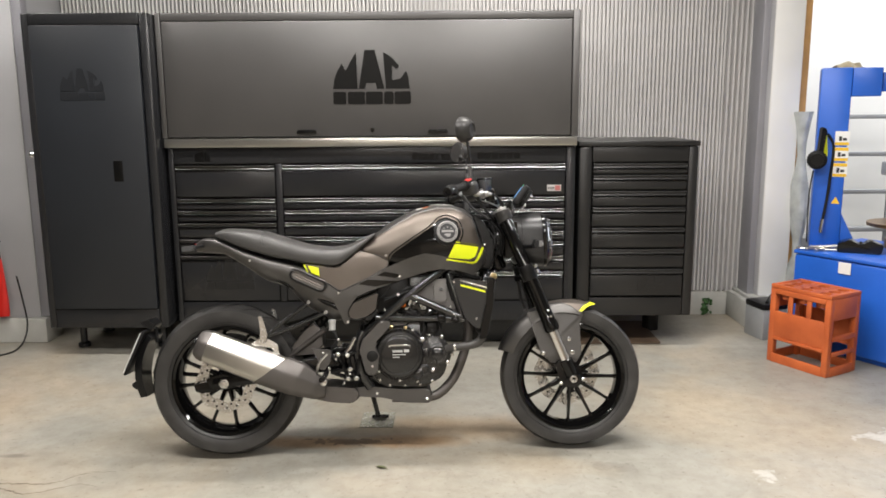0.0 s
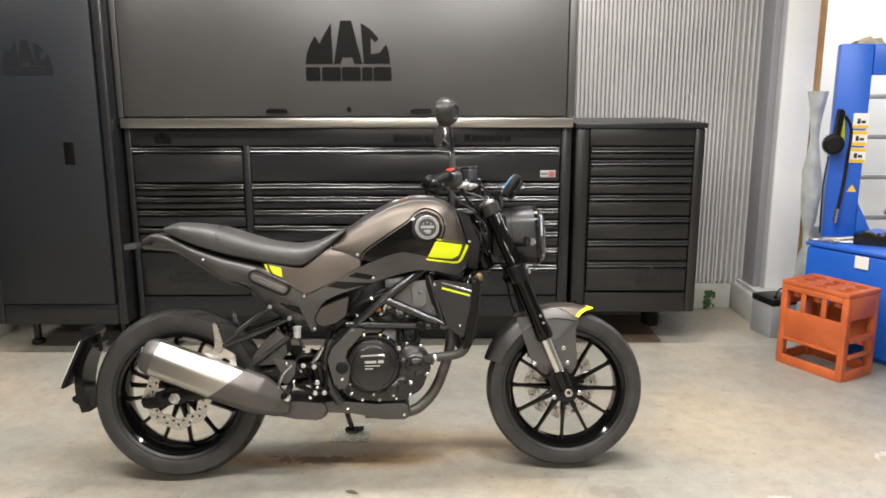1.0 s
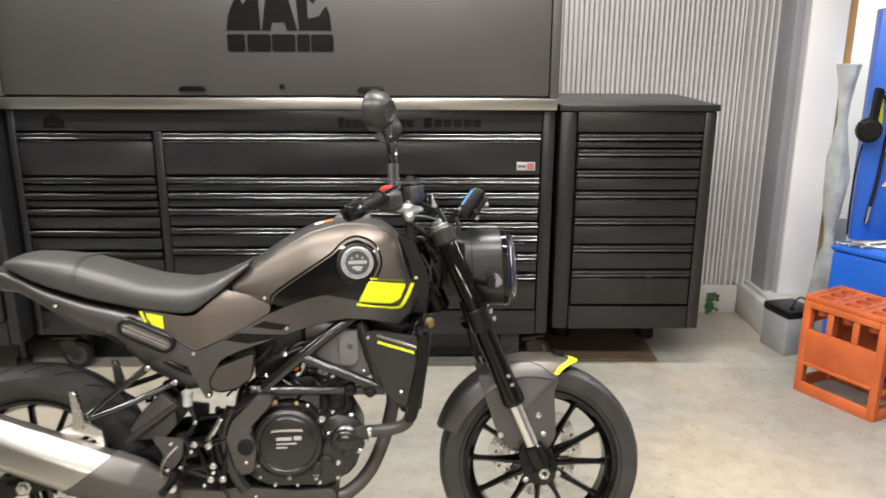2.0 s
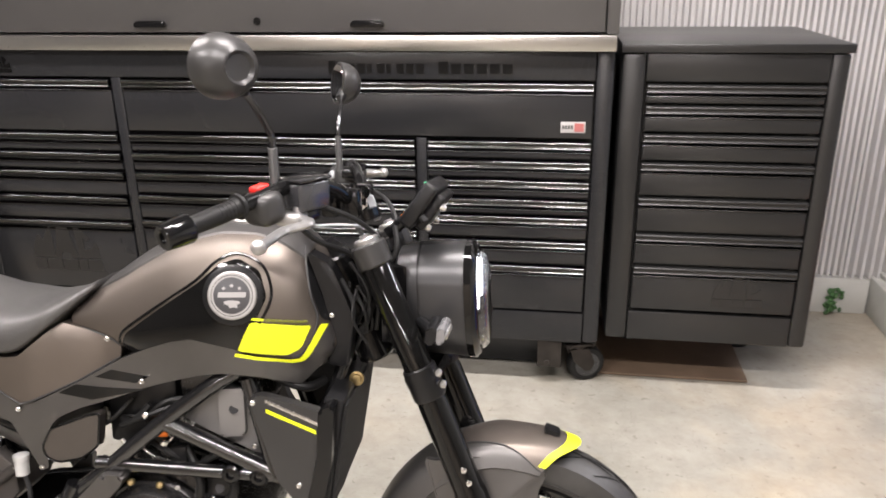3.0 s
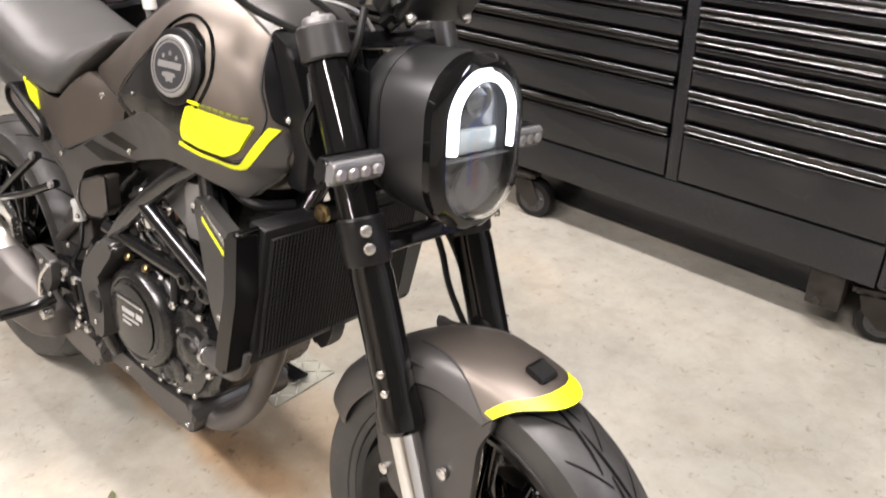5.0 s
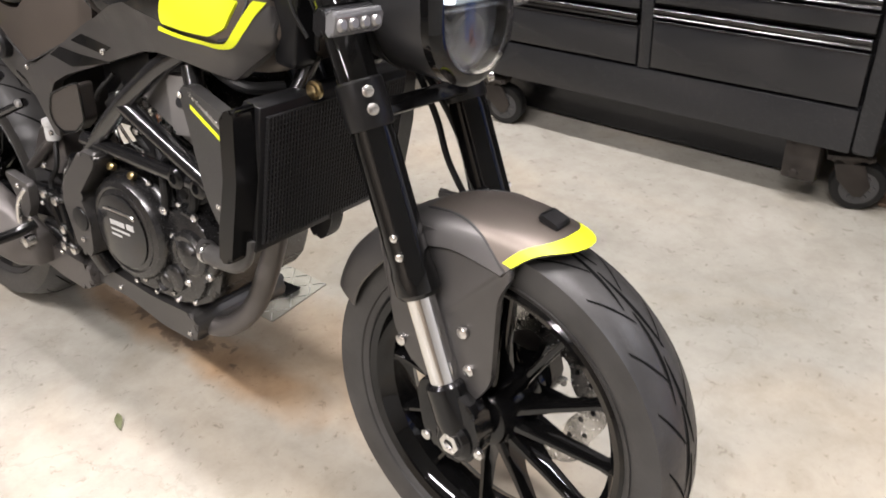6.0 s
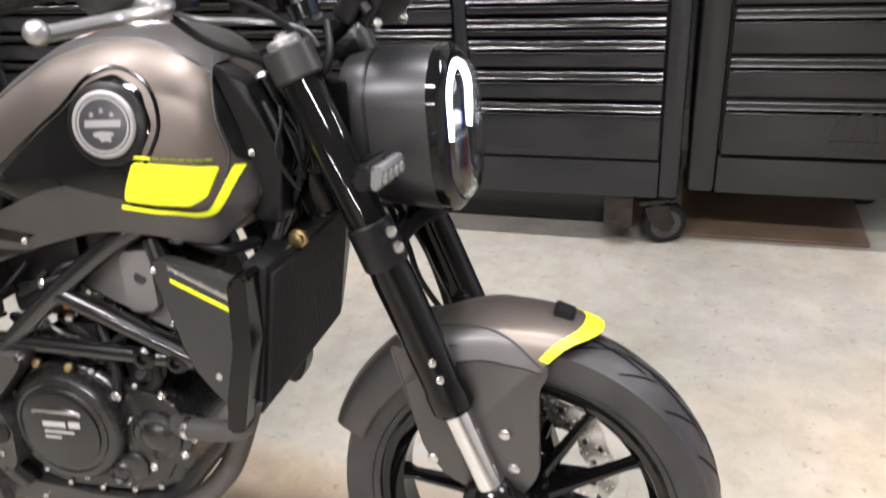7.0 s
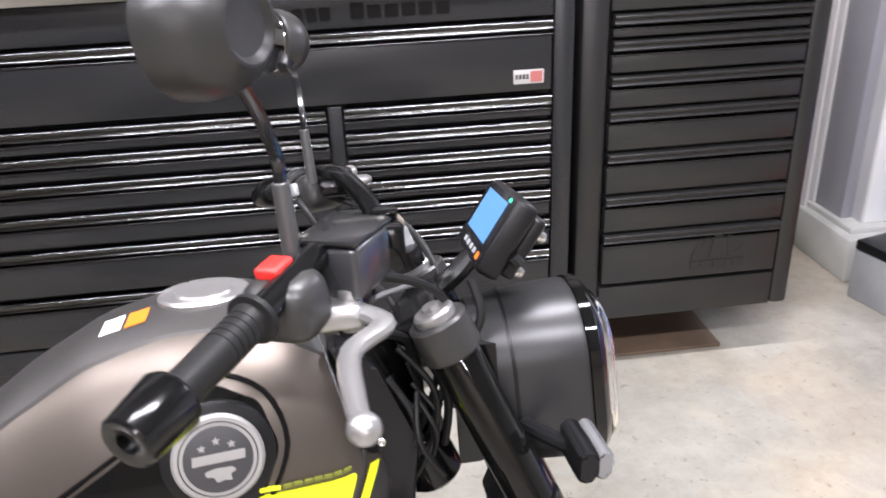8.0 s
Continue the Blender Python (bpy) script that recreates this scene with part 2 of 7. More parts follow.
GREYM_ = mat("pale_flashing", (0.50, 0.50, 0.515), 0.45, 0, 0.08, 2.0, 60)
OLIVE = mat("olive_print", (0.16, 0.17, 0.02), 0.45)
FOIL = mat("clear_wrap", (0.42, 0.44, 0.43), 0.25, 0, 0.3, 9, 40, 0.4)
MOSS = mat("green_moss", (0.05, 0.12, 0.04), 0.9, 0, 0.4, 20, 90, 0.5)
BRASS = mat("dull_brass", (0.34, 0.26, 0.13), 0.3, 1.0, 0.1, 20, 90)
CLOTH = mat("khaki_cloth", (0.32, 0.27, 0.17), 0.9, 0, 0.2, 30, 200, 0.5)
LENS = glass("lamp_lens", (1, 1, 1), 0.0)
HALO = glow("white_led", (0.88, 0.94, 1.0), 2.6)
GREYL = mat("grey_label", (0.42, 0.42, 0.41), 0.5)
FADED = mat("faded_red_print", (0.338, 0.104, 0.098), 0.5)
STEM = mat("mirror_stem_grey", (0.10, 0.10, 0.10), 0.35, 0.6)
BADGE = mat("silver_badge", (0.30, 0.296, 0.29), 0.42, 0.6)
PALE = mat("pale_lamp_module", (0.28, 0.33, 0.34), 0.25, 0.2)
CLEARL = mat("clear_grey_lens", (0.20, 0.20, 0.205), 0.16, 0.35)
SMOKE = mat("smoked_reflector", (0.10, 0.105, 0.11), 0.22, 0.6)
HUBM = mat("castor_hub", (0.055, 0.055, 0.056), 0.35, 0.3)
LCD = glow("blue_display", (0.13, 0.36, 0.70), 0.75)
LCD.node_tree.nodes["Principled BSDF"].inputs["Base Color"].default_value = (0.01, 0.015, 0.02, 1)
GROOVE = mat("tread_groove_black", (0.004, 0.004, 0.004), 0.9, spec=0.1)
MIRROR = mat("mirror_glass", (0.85, 0.86, 0.86), 0.02, 1.0, 0.01)
GREENL = glow("green_telltale", (0.05, 0.9, 0.35), 0.8)
SCREEN = mat("lcd_frame_black", (0.01, 0.01, 0.012), 0.2)
COOLER = mat("radiator_core", (0.008, 0.008, 0.0085), 0.6, 0.0, 0.1, 9, 90)
BRONZE = mat("bronze_magnesium", (0.30, 0.19, 0.10), 0.35, 0.9, 0.1, 9, 90)
RUSTY = mat("worn_castor_steel", (0.035, 0.030, 0.026), 0.55, 0.5, 0.3, 20, 80, 0.2)


# ---- building helpers ----
def part(name, bm, material, parent=None, label="", sharp=35):
    """Links a bmesh as one mesh object, under a thing or a part."""
    me = bpy.data.meshes.new(name)
    bmesh.ops.recalc_face_normals(bm, faces=bm.faces)
    bm.to_mesh(me)
    bm.free()
    me.polygons.foreach_set("use_smooth", [True] * len(me.polygons))
    me.set_sharp_from_angle(angle=radians(sharp))
    me.materials.append(material)
    ob = new(name, me)
    if parent:
        ob.parent = parent
    if label:
        ob["label"] = label
    return ob


def thing(name, m, label, category, group=""):
    ob = new(name)
    ob.matrix_world = m
    ob.empty_display_size = 0.1
    return tagged(ob, label, category, group)


def B():
    return bmesh.new()


def box(bm, lo, hi, bevel=0.0, seg=2):
    lo, hi = [min(a, b) for a, b in zip(lo, hi)], [max(a, b) for a, b in zip(lo, hi)]
    vs = [bm.verts.new((x, y, z)) for x in (lo[0], hi[0]) for y in (lo[1], hi[1]) for z in (lo[2], hi[2])]
    fs = [bm.faces.new([vs[i] for i in f]) for f in ((0, 1, 3, 2), (4, 6, 7, 5), (0, 4, 5, 1), (2, 3, 7, 6), (0, 2, 6, 4), (1, 5, 7, 3))]
    if bevel:
        es = list({e for f in fs for e in f.edges})
        bmesh.ops.bevel(bm, geom=es, offset=bevel, segments=seg, affect="EDGES", profile=0.5)
    return bm


def frame_of(d):
    d = Vector(d).normalized()
    a = Vector((0, 0, 1)) if abs(d.z) < 0.9 else Vector((1, 0, 0))
    u = d.cross(a).normalized()
    return u, d.cross(u).normalized()


def ring(bm, c, u, v, r, seg, r2=None):
    c, r2 = Vector(c), r if r2 is None else r2
    return [bm.verts.new(c + u * (r * math.cos(2 * math.pi * k / seg)) + v * (r2 * math.sin(2 * math.pi * k / seg))) for k in range(seg)]


def skin(bm, a, b):
    n = len(a)
    for k in range(n):
        bm.faces.new((a[k], a[(k + 1) % n], b[(k + 1) % n], b[k]))


def turned(bm, p0, axis, steps, seg=24, caps=True):
    """A body of revolution: steps of (distance along the axis, radius)."""
    axis = Vector(axis).normalized()
    u, v = frame_of(axis)
    rings = [ring(bm, Vector(p0) + axis * d, u, v, max(r, 0.0003), seg) for d, r in steps]
    for a, b in zip(rings, rings[1:]):
        skin(bm, a, b)
    if caps:
        bm.faces.new(rings[0])
        bm.faces.new(rings[-1])
    return bm


def rod(bm, p0, p1, r, r1=None, seg=14, soft=0.0):
    d = (Vector(p1) - Vector(p0)).length
    r1 = r if r1 is None else r1
    s = soft or min(r, r1) * 0.15
    return turned(bm, p0, Vector(p1) - Vector(p0), [(0, r - s), (s, r), (d - s, r1), (d, r1 - s)], seg)


def smooth_path(pts, steps=6):
    pts = [Vector(p) for p in pts]
    out = []
    for k in range(len(pts) - 1):
        p0, p1, p2, p3 = pts[max(k - 1, 0)], pts[k], pts[k + 1], pts[min(k + 2, len(pts) - 1)]
        for s in range(steps):
            t = s / steps
            out.append(0.5 * (2 * p1 + (p2 - p0) * t + (2 * p0 - 5 * p1 + 4 * p2 - p3) * t * t + (3 * p1 - p0 - 3 * p2 + p3) * t ** 3))
    return out + [pts[-1]]


def hose(bm, pts, r, seg=10, steps=6, curve=True, r1=None):
    """A bent tube along points."""
    pts = smooth_path(pts, steps) if curve else [Vector(p) for p in pts]
    u, v = frame_of(pts[1] - pts[0])
    rings = []
    for k, p in enumerate(pts):
        d = (pts[min(k + 1, len(pts) - 1)] - pts[max(k - 1, 0)]).normalized()
        u = (u - d * u.dot(d)).normalized()
        v = d.cross(u)
        rr = r if r1 is None else r + (r1 - r) * k / (len(pts) - 1)
        rings.append(ring(bm, p, u, v, rr, seg))
    for a, b in zip(rings, rings[1:]):
        skin(bm, a, b)
    bm.faces.new(rings[0])
    bm.faces.new(rings[-1])
    return bm


def slab(bm, pts, y0, y1, bevel=0.004, seg=2, taper=0.0):
    """A plate: an outline in x and z, between two y; taper draws the y1 side in towards its middle."""
    cx, cz = sum(p[0] for p in pts) / len(pts), sum(p[1] for p in pts) / len(pts)
    a = [bm.verts.new((x, y0, z)) for x, z in pts]
    b = [bm.verts.new((x + (cx - x) * taper, y1, z + (cz - z) * taper)) for x, z in pts]
    fs = [bm.faces.new(a), bm.faces.new(b)]
    n = len(pts)
    for k in range(n):
        fs.append(bm.faces.new((a[k], a[(k + 1) % n], b[(k + 1) % n], b[k])))
    if bevel:
        es = list({e for f in fs for e in f.edges})
        bmesh.ops.bevel(bm, geom=es, offset=bevel, segments=seg, affect="EDGES", profile=0.5)
    return bm


def loft(bm, rings, caps=True):
    vs = [[bm.verts.new(p) for p in r] for r in rings]
    for a, b in zip(vs, vs[1:]):
        skin(bm, a, b)
    if caps:
        bm.faces.new(vs[0])
        bm.faces.new(vs[-1])
    return bm


def curve_of(pts):
    """A smoothed function through (x, value) pairs."""
    xs = np.linspace(pts[0][0], pts[-1][0], 241)
    v = np.interp(xs, [p[0] for p in pts], [p[1] for p in pts])
    k = np.hanning(21)
    pad = np.concatenate([2 * v[0] - v[10:0:-1], v, 2 * v[-1] - v[-2:-12:-1]])
    s = np.convolve(pad, k / k.sum(), "valid")
    return lambda x: float(np.interp(x, xs, s))


def rounded(pts, r=0.01, seg=4):
    """An outline with its corners rounded."""
    out = []
    n = len(pts)
    for k in range(n):
        p, a, b = Vector(pts[k]), Vector(pts[k - 1]), Vector(pts[(k + 1) % n])
        da, db = (a - p), (b - p)
        q = min(r, da.length * 0.45, db.length * 0.45)
        s, e = p + da.normalized() * q, p + db.normalized() * q
        for t in range(seg + 1):
            t /= seg
            w = s * (1 - t) ** 2 + p * 2 * t * (1 - t) + e * t * t
            out.append((w.x, w.y))
    return out


def xf(bm, m):
    bmesh.ops.transform(bm, matrix=m, verts=bm.verts)
    return bm


# ---- the room ----
def setting(name, bm, material, label, category=""):
    return tagged(part(name, bm, material), label, category or name.split("_")[0], kind="structure")


WX0, WX1, WY0, WY1 = -4.2, 6.0, -3.2, 7.2
bm = B()
box(bm, (WX0 - 0.2, WY0 - 0.2, -0.12), (WX1 + 0.2, WY1 + 0.2, 0.0))
setting("floor", bm, FLOOR, "smooth pale concrete workshop floor with ochre stains", "floor")

# Unseen ceiling, kept dark grey so little light bounces down.
bm = B()
box(bm, (WX0 - 0.2, WY0 - 0.2, CEIL), (WX1 + 0.2, WY1 + 0.2, CEIL + 0.12))
setting("ceiling", bm, CEILM, "assumed plain grey ceiling, out of view", "ceiling")


def corrugated(x0, x1, y, z0, z1, pitch, depth, crest=0.46):
    """Narrow box-ribbed sheet with real ribs, standing on edge."""
    bm = B()
    prof, x = [], x0
    while x < x1:
        prof += [(x, 0), (x + pitch * crest, 0), (x + pitch * (crest + 0.08), depth), (x + pitch * 0.92, depth)]
        x += pitch
    front = [[bm.verts.new((px, y + d, z)) for px, d in prof] for z in (z0, z1)]
    back = [[bm.verts.new((px, y + depth + 0.012, z)) for px, d in (prof[0], prof[-1])] for z in (z0, z1)]
    for k in range(len(prof) - 1):
        bm.faces.new((front[0][k], front[0][k + 1], front[1][k + 1], front[1][k]))
    bm.faces.new((back[0][0], back[1][0], back[1][1], back[0][1]))
    return bm


setting("wall_north", corrugated(-2.6, 2.02, 5.30, 0.165, CEIL, 0.0255, 0.034), SHEET, "pale grey narrow-ribbed corrugated steel wall", "wall")
setting("wall_north_end", corrugated(2.025, 2.225, 5.275, 0.165, CEIL, 0.0335, 0.050, 0.26), SHEET, "pale grey ribbed steel sheet, wider ribs, by the pillar", "wall")
bm = B()
box(bm, (-2.6, 5.352, 0.0), (2.24, 5.50, CEIL))
setting("wall_north_core", bm, WHITE, "plain wall behind the ribbed sheet", "wall")
bm = B()
box(bm, (-2.2, 5.285, 0.0), (2.14, 5.343, 0.160), 0.004)
setting("plinth_north", bm, PLINTH, "low pale concrete plinth below the ribbed wall", "plinth")

# pillar between the two bays: grey cheek, white front, on a concrete foot
bm = B()
box(bm, (2.200, 5.10, 0.17), (2.2425, 5.27, CEIL), 0.003)
edge_ = box(B(), (2.2435, 5.045, 0.185), (2.2455, 5.33, CEIL))
setting("pillar_edge", edge_, GREYM_, "paler folded edge of the flashing", "trim")
setting("pillar_cheek", bm, GREYP, "grey steel flashing on the side of the pillar", "trim")
bm = B()
box(bm, (2.247, 5.035, 0.19), (2.425, 5.50, CEIL), 0.006)
setting("pillar", bm, WHITE, "white painted steel pillar with scuffs", "pillar")
bm = B()
box(bm, (2.145, 4.945, 0.0), (2.47, 5.34, 0.168), 0.008)
box(bm, (2.18, 5.0, 0.166), (2.45, 5.34, 0.189), 0.004)
setting("pillar_foot", bm, PLINTH, "chipped pale concrete foot of the pillar", "plinth")
bm = B()
random.seed(4)
for k in range(34):
    x, z = 2.005 + random.uniform(-0.035, 0.03), random.uniform(0.01, 0.12)
    turned(bm, (x, 5.26 + random.uniform(-0.01, 0.02), z), (random.uniform(-1, 1), -1, random.uniform(-1, 1)), [(0, 0.012), (0.006, 0.010), (0.008, 0.003)], 5)
tagged(part("moss_patch", bm, MOSS), "green moss growing at the wall foot", "moss", kind="stuff")

# west return wall beside the locker
bm = B()
box(bm, (WX0, 4.72, 0.152), (-2.228, 4.86, CEIL), 0.004)
box(bm, (-2.37, 4.862, 0.152), (-2.228, 5.34, CEIL), 0.004)
setting("wall_west_return", bm, PANELG, "pale grey-white panel wall beside the locker", "wall")
bm = B()
box(bm, (WX0, 4.69, 0.0), (-2.185, 4.88, 0.150), 0.006)
setting("plinth_west", bm, PLINTH, "pale concrete plinth under the panel wall", "plinth")

# Narrow grey strip along the panel wall's end.
bm = B()
box(bm, (-2.2265, 4.728, 0.155), (-2.172, 4.80, CEIL), 0.004)
setting("wall_trim_west", bm, GREYP, "narrow dark grey strip between the panel wall and the locker", "trim")

# closing walls; the south one is assumed, unseen, toned for what the bodywork reflects
bm = B()
box(bm, (WX0 - 0.15, WY0, 0), (WX0, WY1, CEIL))
setting("wall_west", bm, DIM, "plain dark side wall", "wall")
bm = B()
box(bm, (WX0, WY0 - 0.15, 0), (WX1, WY0, CEIL))
setting("wall_south", bm, CREAM, "assumed plain cream wall at the south end, out of view", "wall")
bm = B()
box(bm, (WX1, WY0, 0), (WX1 + 0.15, WY1, CEIL))
setting("wall_east", bm, WHITE, "plain white side wall of the tyre bay", "wall")
bm = B()
box(bm, (2.16, 6.30, 0), (WX1, 6.45, CEIL))
setting("wall_bay", bm, WHITE, "bright white rear wall of the tyre bay", "wall")
bm = B()
box(bm, (2.427, 5.08, 0.0), (2.485, 5.14, CEIL), 0.004)
setting("door_trim", bm, WOOD, "raw pine door trim", "trim")

# Housings for the assumed lamps, out of view like them.
for lx, ly, power in TUBES + [(3.6, 5.3, 52)]:
    f_ = thing("ceiling_light", pose(lx, ly, CEIL), "assumed white ceiling batten with a lamp strip, out of view", "lamp", "ceiling lights")
    bm = B()
    box(bm, (-0.63, -0.09, -0.10), (0.63, 0.09, -0.001), 0.008)
    part("housing", bm, WHITE, f_)


# ---- tool cabinets ----
def drawer(parent, x0, x1, z0, z1, y, paint, trim, edge):
    """A drawer front with a folded lip and a full-width pull of dark metal along its top."""
    bm = B()
    box(bm, (x0 + 0.003, y, z0 + 0.004), (x1 - 0.003, y + 0.03, z1 - 0.0415), 0.003)
    d = part("drawer", bm, paint, parent)
    # Strip whose metal tone stands in for light caught by the painted edge.
    lip_ = [(0.004, -0.0435), (-0.0022, -0.0435), (-0.0030, -0.0420), (-0.0026, -0.0402), (-0.0010, -0.0390), (0.0040, -0.0386)]
    part("lip", loft(B(), [[(x, y + a, z1 + b) for a, b in lip_] for x in (x0 + 0.004, x1 - 0.004)]), edge, d, "upper edge of the drawer front, its highlight put in as paler metal", 50)
    bm = B()
    pr = [(0.012, -0.0310), (-0.0040, -0.0310), (-0.0074, -0.0300), (-0.0085, -0.0280), (-0.0076, -0.0260), (-0.0060, -0.0245), (-0.0064, -0.0170), (-0.0095, -0.0148), (-0.0112, -0.0115), (-0.0105, -0.0082), (-0.0070, -0.0060), (-0.0010, -0.0052), (0.012, -0.0052)]
    loft(bm, [[(x, y + a, z1 + b) for a, b in pr] for x in (x0 + 0.004, x1 - 0.004)])
    part("pull", bm, trim, d, "dark polished full-width drawer pull", 50)
    return d


def emblem_shapes(bm, cx, z, w, y, d=0.003, pick=None):
    """A domed emblem of three notched blocks over a row of five short bars, as plain shapes; pick takes one piece."""
    h = w * 0.69
    blocks = (
        [(0.0, 0.0), (0.02, 0.26), (0.06, 0.46), (0.12, 0.66), (0.17, 0.47), (0.24, 0.72), (0.31, 0.94), (0.322, 0.0)],
        [(0.335, 0.0), (0.42, 1.0), (0.55, 1.0), (0.672, 0.0), (0.575, 0.0), (0.555, 0.15), (0.435, 0.15), (0.415, 0.0)],
        [(0.66, 0.94), (0.70, 0.90), (0.78, 0.79), (0.87, 0.58), (0.83, 0.49), (0.775, 0.60), (0.775, 0.22), (0.88, 0.26), (0.955, 0.46), (0.985, 0.30), (1.0, 0.0), (0.69, 0.0)],
    )
    bars = ((0.0, 0.17), (0.19, 0.415), (0.425, 0.65), (0.665, 0.79), (0.80, 1.015))
    for k_, outline in enumerate(blocks):
        if pick in (None, k_):
            slab(bm, [(cx + (u - 0.5) * w, z + h * (0.285 + 0.715 * v)) for u, v in outline], y, y - d, 0.0)
    for k_, (a, b) in enumerate(bars):
        if pick in (None, 3 + k_):
            slab(bm, rounded([(cx + (a - 0.5) * w, z), (cx + (b - 0.5) * w, z), (cx + (b - 0.5) * w, z + h * 0.233), (cx + (a - 0.5) * w, z + h * 0.233)], w * 0.025, 3), y, y - d, 0.0)
    return bm


def castor(parent, x, y, turn=0.0, r=0.067):
    """A swivel castor: top plate, forked bracket, spoked wheel with a rubber tread."""
    m = pose(x, y, 0, 0, 0, turn)
    bm = B()
    box(bm, (-0.055, -0.045, 0.150), (0.055, 0.045, 0.163), 0.003)
    turned(bm, (0, 0, 0.128), (0, 0, 1), [(0, 0.03), (0.022, 0.034)], 18)
    for s in (-1, 1):
        slab(bm, [(-0.035, 0.135), (0.035, 0.135), (0.030 + 0.03, 0.075), (0.045, 0.045), (0.025, 0.045), (-0.02, 0.09)], s * 0.026, s * 0.031, 0.001)
    for bx in (-0.04, 0.04):
        turned(bm, (bx, -0.046, 0.156), (0, -1, 0), [(0, 0.006), (0.005, 0.006)], 6)
    c = part("castor", xf(bm, m), RUSTY, parent)
    bm = B()
    turned(bm, (0.035, -0.022, r), (0, 1, 0), [(0, r - 0.012), (0.002, r - 0.004), (0.008, r), (0.036, r), (0.042, r - 0.004), (0.044, r - 0.012)], 32)
    w = part("wheel", xf(bm, m), RUBBER, c)
    bm = B()
    turned(bm, (0.035, -0.024, r), (0, 1, 0), [(0, 0.012), (0.002, 0.014), (0.046, 0.014), (0.048, 0.012)], 16)
    for k in range(6):
        a = k * math.pi / 3
        p = Vector((0.035 + math.cos(a) * 0.030, -0.0235, r + math.sin(a) * 0.030))
        turned(bm, p, (0, -1, 0), [(0, 0.009), (0.003, 0.007)], 10)
    turned(bm, (0.035, -0.0225, r), (0, -1, 0), [(0, 0.043), (0.0015, 0.046), (0.0016, 0.040)], 28)
    part("hub", xf(bm, m), HUBM, c)


CY = 4.494
cab = thing("tool_cabinet", pose(0, 0, 0), "wide black rolling tool cabinet with three drawer banks", "tool cabinet")
bm = B()
X0, X1 = -1.303, 0.973
box(bm, (X0 + 0.03, CY + 0.05, 0.299), (X1 - 0.05, 5.11, 1.093))
part("body", bm, BLACKP, cab)
for nm, lo, hi, bv in (
    ("side_post", (X0, CY + 0.004, 0.185), (X0 + 0.032, 5.12, 1.182), 0.006),
    ("side_post", (X1 - 0.056, CY + 0.004, 0.185), (X1, 5.12, 1.182), 0.012),
    ("top_rail", (X0 + 0.033, CY + 0.004, 1.092), (X1 - 0.057, CY + 0.06, 1.181), 0.003),
    ("base_rail", (X0 + 0.033, CY + 0.004, 0.186), (X1 - 0.057, 5.11, 0.298), 0.003),
    ("divider", (-0.703, CY + 0.003, 0.30), (-0.668, CY + 0.049, 1.091), 0.003),
    ("divider", (0.348, CY + 0.003, 0.30), (0.382, CY + 0.049, 0.905), 0.003),
):
    part(nm, box(B(), lo, hi, bv), BLACKP, cab)
COL1 = [1.090, 0.903, 0.835, 0.766, 0.673, 0.578, 0.303]
COL2 = [0.905, 0.838, 0.768, 0.685, 0.592, 0.455, 0.303]
COL3 = [0.905, 0.840, 0.775, 0.711, 0.652, 0.567, 0.477, 0.303]
for rows, a, b in ((COL1, -1.268, -0.705), ([1.090, 0.907], -0.666, 0.915), (COL2, -0.666, 0.346), (COL3, 0.384, 0.915)):
    for z1, z0 in zip(rows, rows[1:]):
        drawer(cab, a, b, z0, z1, CY, BLACKD, TRIM, LIP)
bm = emblem_shapes(B(), -0.99, 0.375, 0.27, CY, 0.002)
part("emblem", bm, LOGOM, cab, "dark plain emblem on the lowest drawer")
bm = emblem_shapes(B(), -1.11, 1.105, 0.085, CY + 0.004, 0.002)
part("emblem", bm, LOGO, cab)
for a, b, n_ in ((0.065, 0.385, 10), (0.425, 0.670, 6)):
    for k in range(n_):
        x = a + (b - a) * k / n_
        wide = (b - a) / n_ * (0.45 if n_ == 10 and k in (4, 6) else 0.78)
        part("name_bar", slab(B(), rounded([(x, 1.112), (x + wide, 1.112), (x + wide, 1.150 if k == 0 else 1.142), (x, 1.150 if k == 0 else 1.142)], 0.004, 2), CY + 0.004, CY + 0.001, 0.0), LOGO, cab, "dark glossy raised bar of lettering")
bm = B()
box(bm, (0.815, CY, 0.930), (0.892, CY - 0.002, 0.965), 0.0005)
lb = part("label_plate", bm, LABELW, cab, "small white and red label plate")
bm = B()
box(bm, (0.858, CY - 0.002, 0.934), (0.888, CY - 0.003, 0.961))
part("red_field", bm, FADED, lb)
bm = B()
for k in range(4):
    box(bm, (0.820 + k * 0.009, CY - 0.002, 0.942), (0.826 + k * 0.009, CY - 0.0028, 0.954))
part("bars", bm, INK, lb)
for x, y, tn in ((0.905, 4.575, 20), (-0.17, 4.545, 10), (-1.20, 4.575, 0), (0.88, 5.02, 0), (-1.20, 5.02, 0)):
    castor(cab, x, y, tn)
# Added black panel: stands in for the deep shade beneath the cabinet.
part("toe_panel", box(B(), (X0 + 0.06, 4.665, 0.012), (X1 - 0.20, 4.690, 0.184), 0.003), BLACKP, cab, "added black panel standing in for the shade under the cabinet")
bm = B()
box(bm, (0.765, 4.515, 0.075), (0.85, 4.56, 0.184), 0.004)
turned(bm, (0.80, 4.50, 0.10), (0, -1, 0), [(0, 0.012), (0.006, 0.010)], 8)
part("brake_bracket", bm, RUSTY, cab, "worn dark castor brake bracket")

top = thing("worktop", pose(0, 0, 0), "brushed stainless steel worktop on the black tool cabinet", "worktop")
bm = B()
box(bm, (X0 - 0.002, 4.470, 1.2), (X1 - 0.002, 5.13, 1.232), 0.003)
part("slab", bm, STEEL, top)
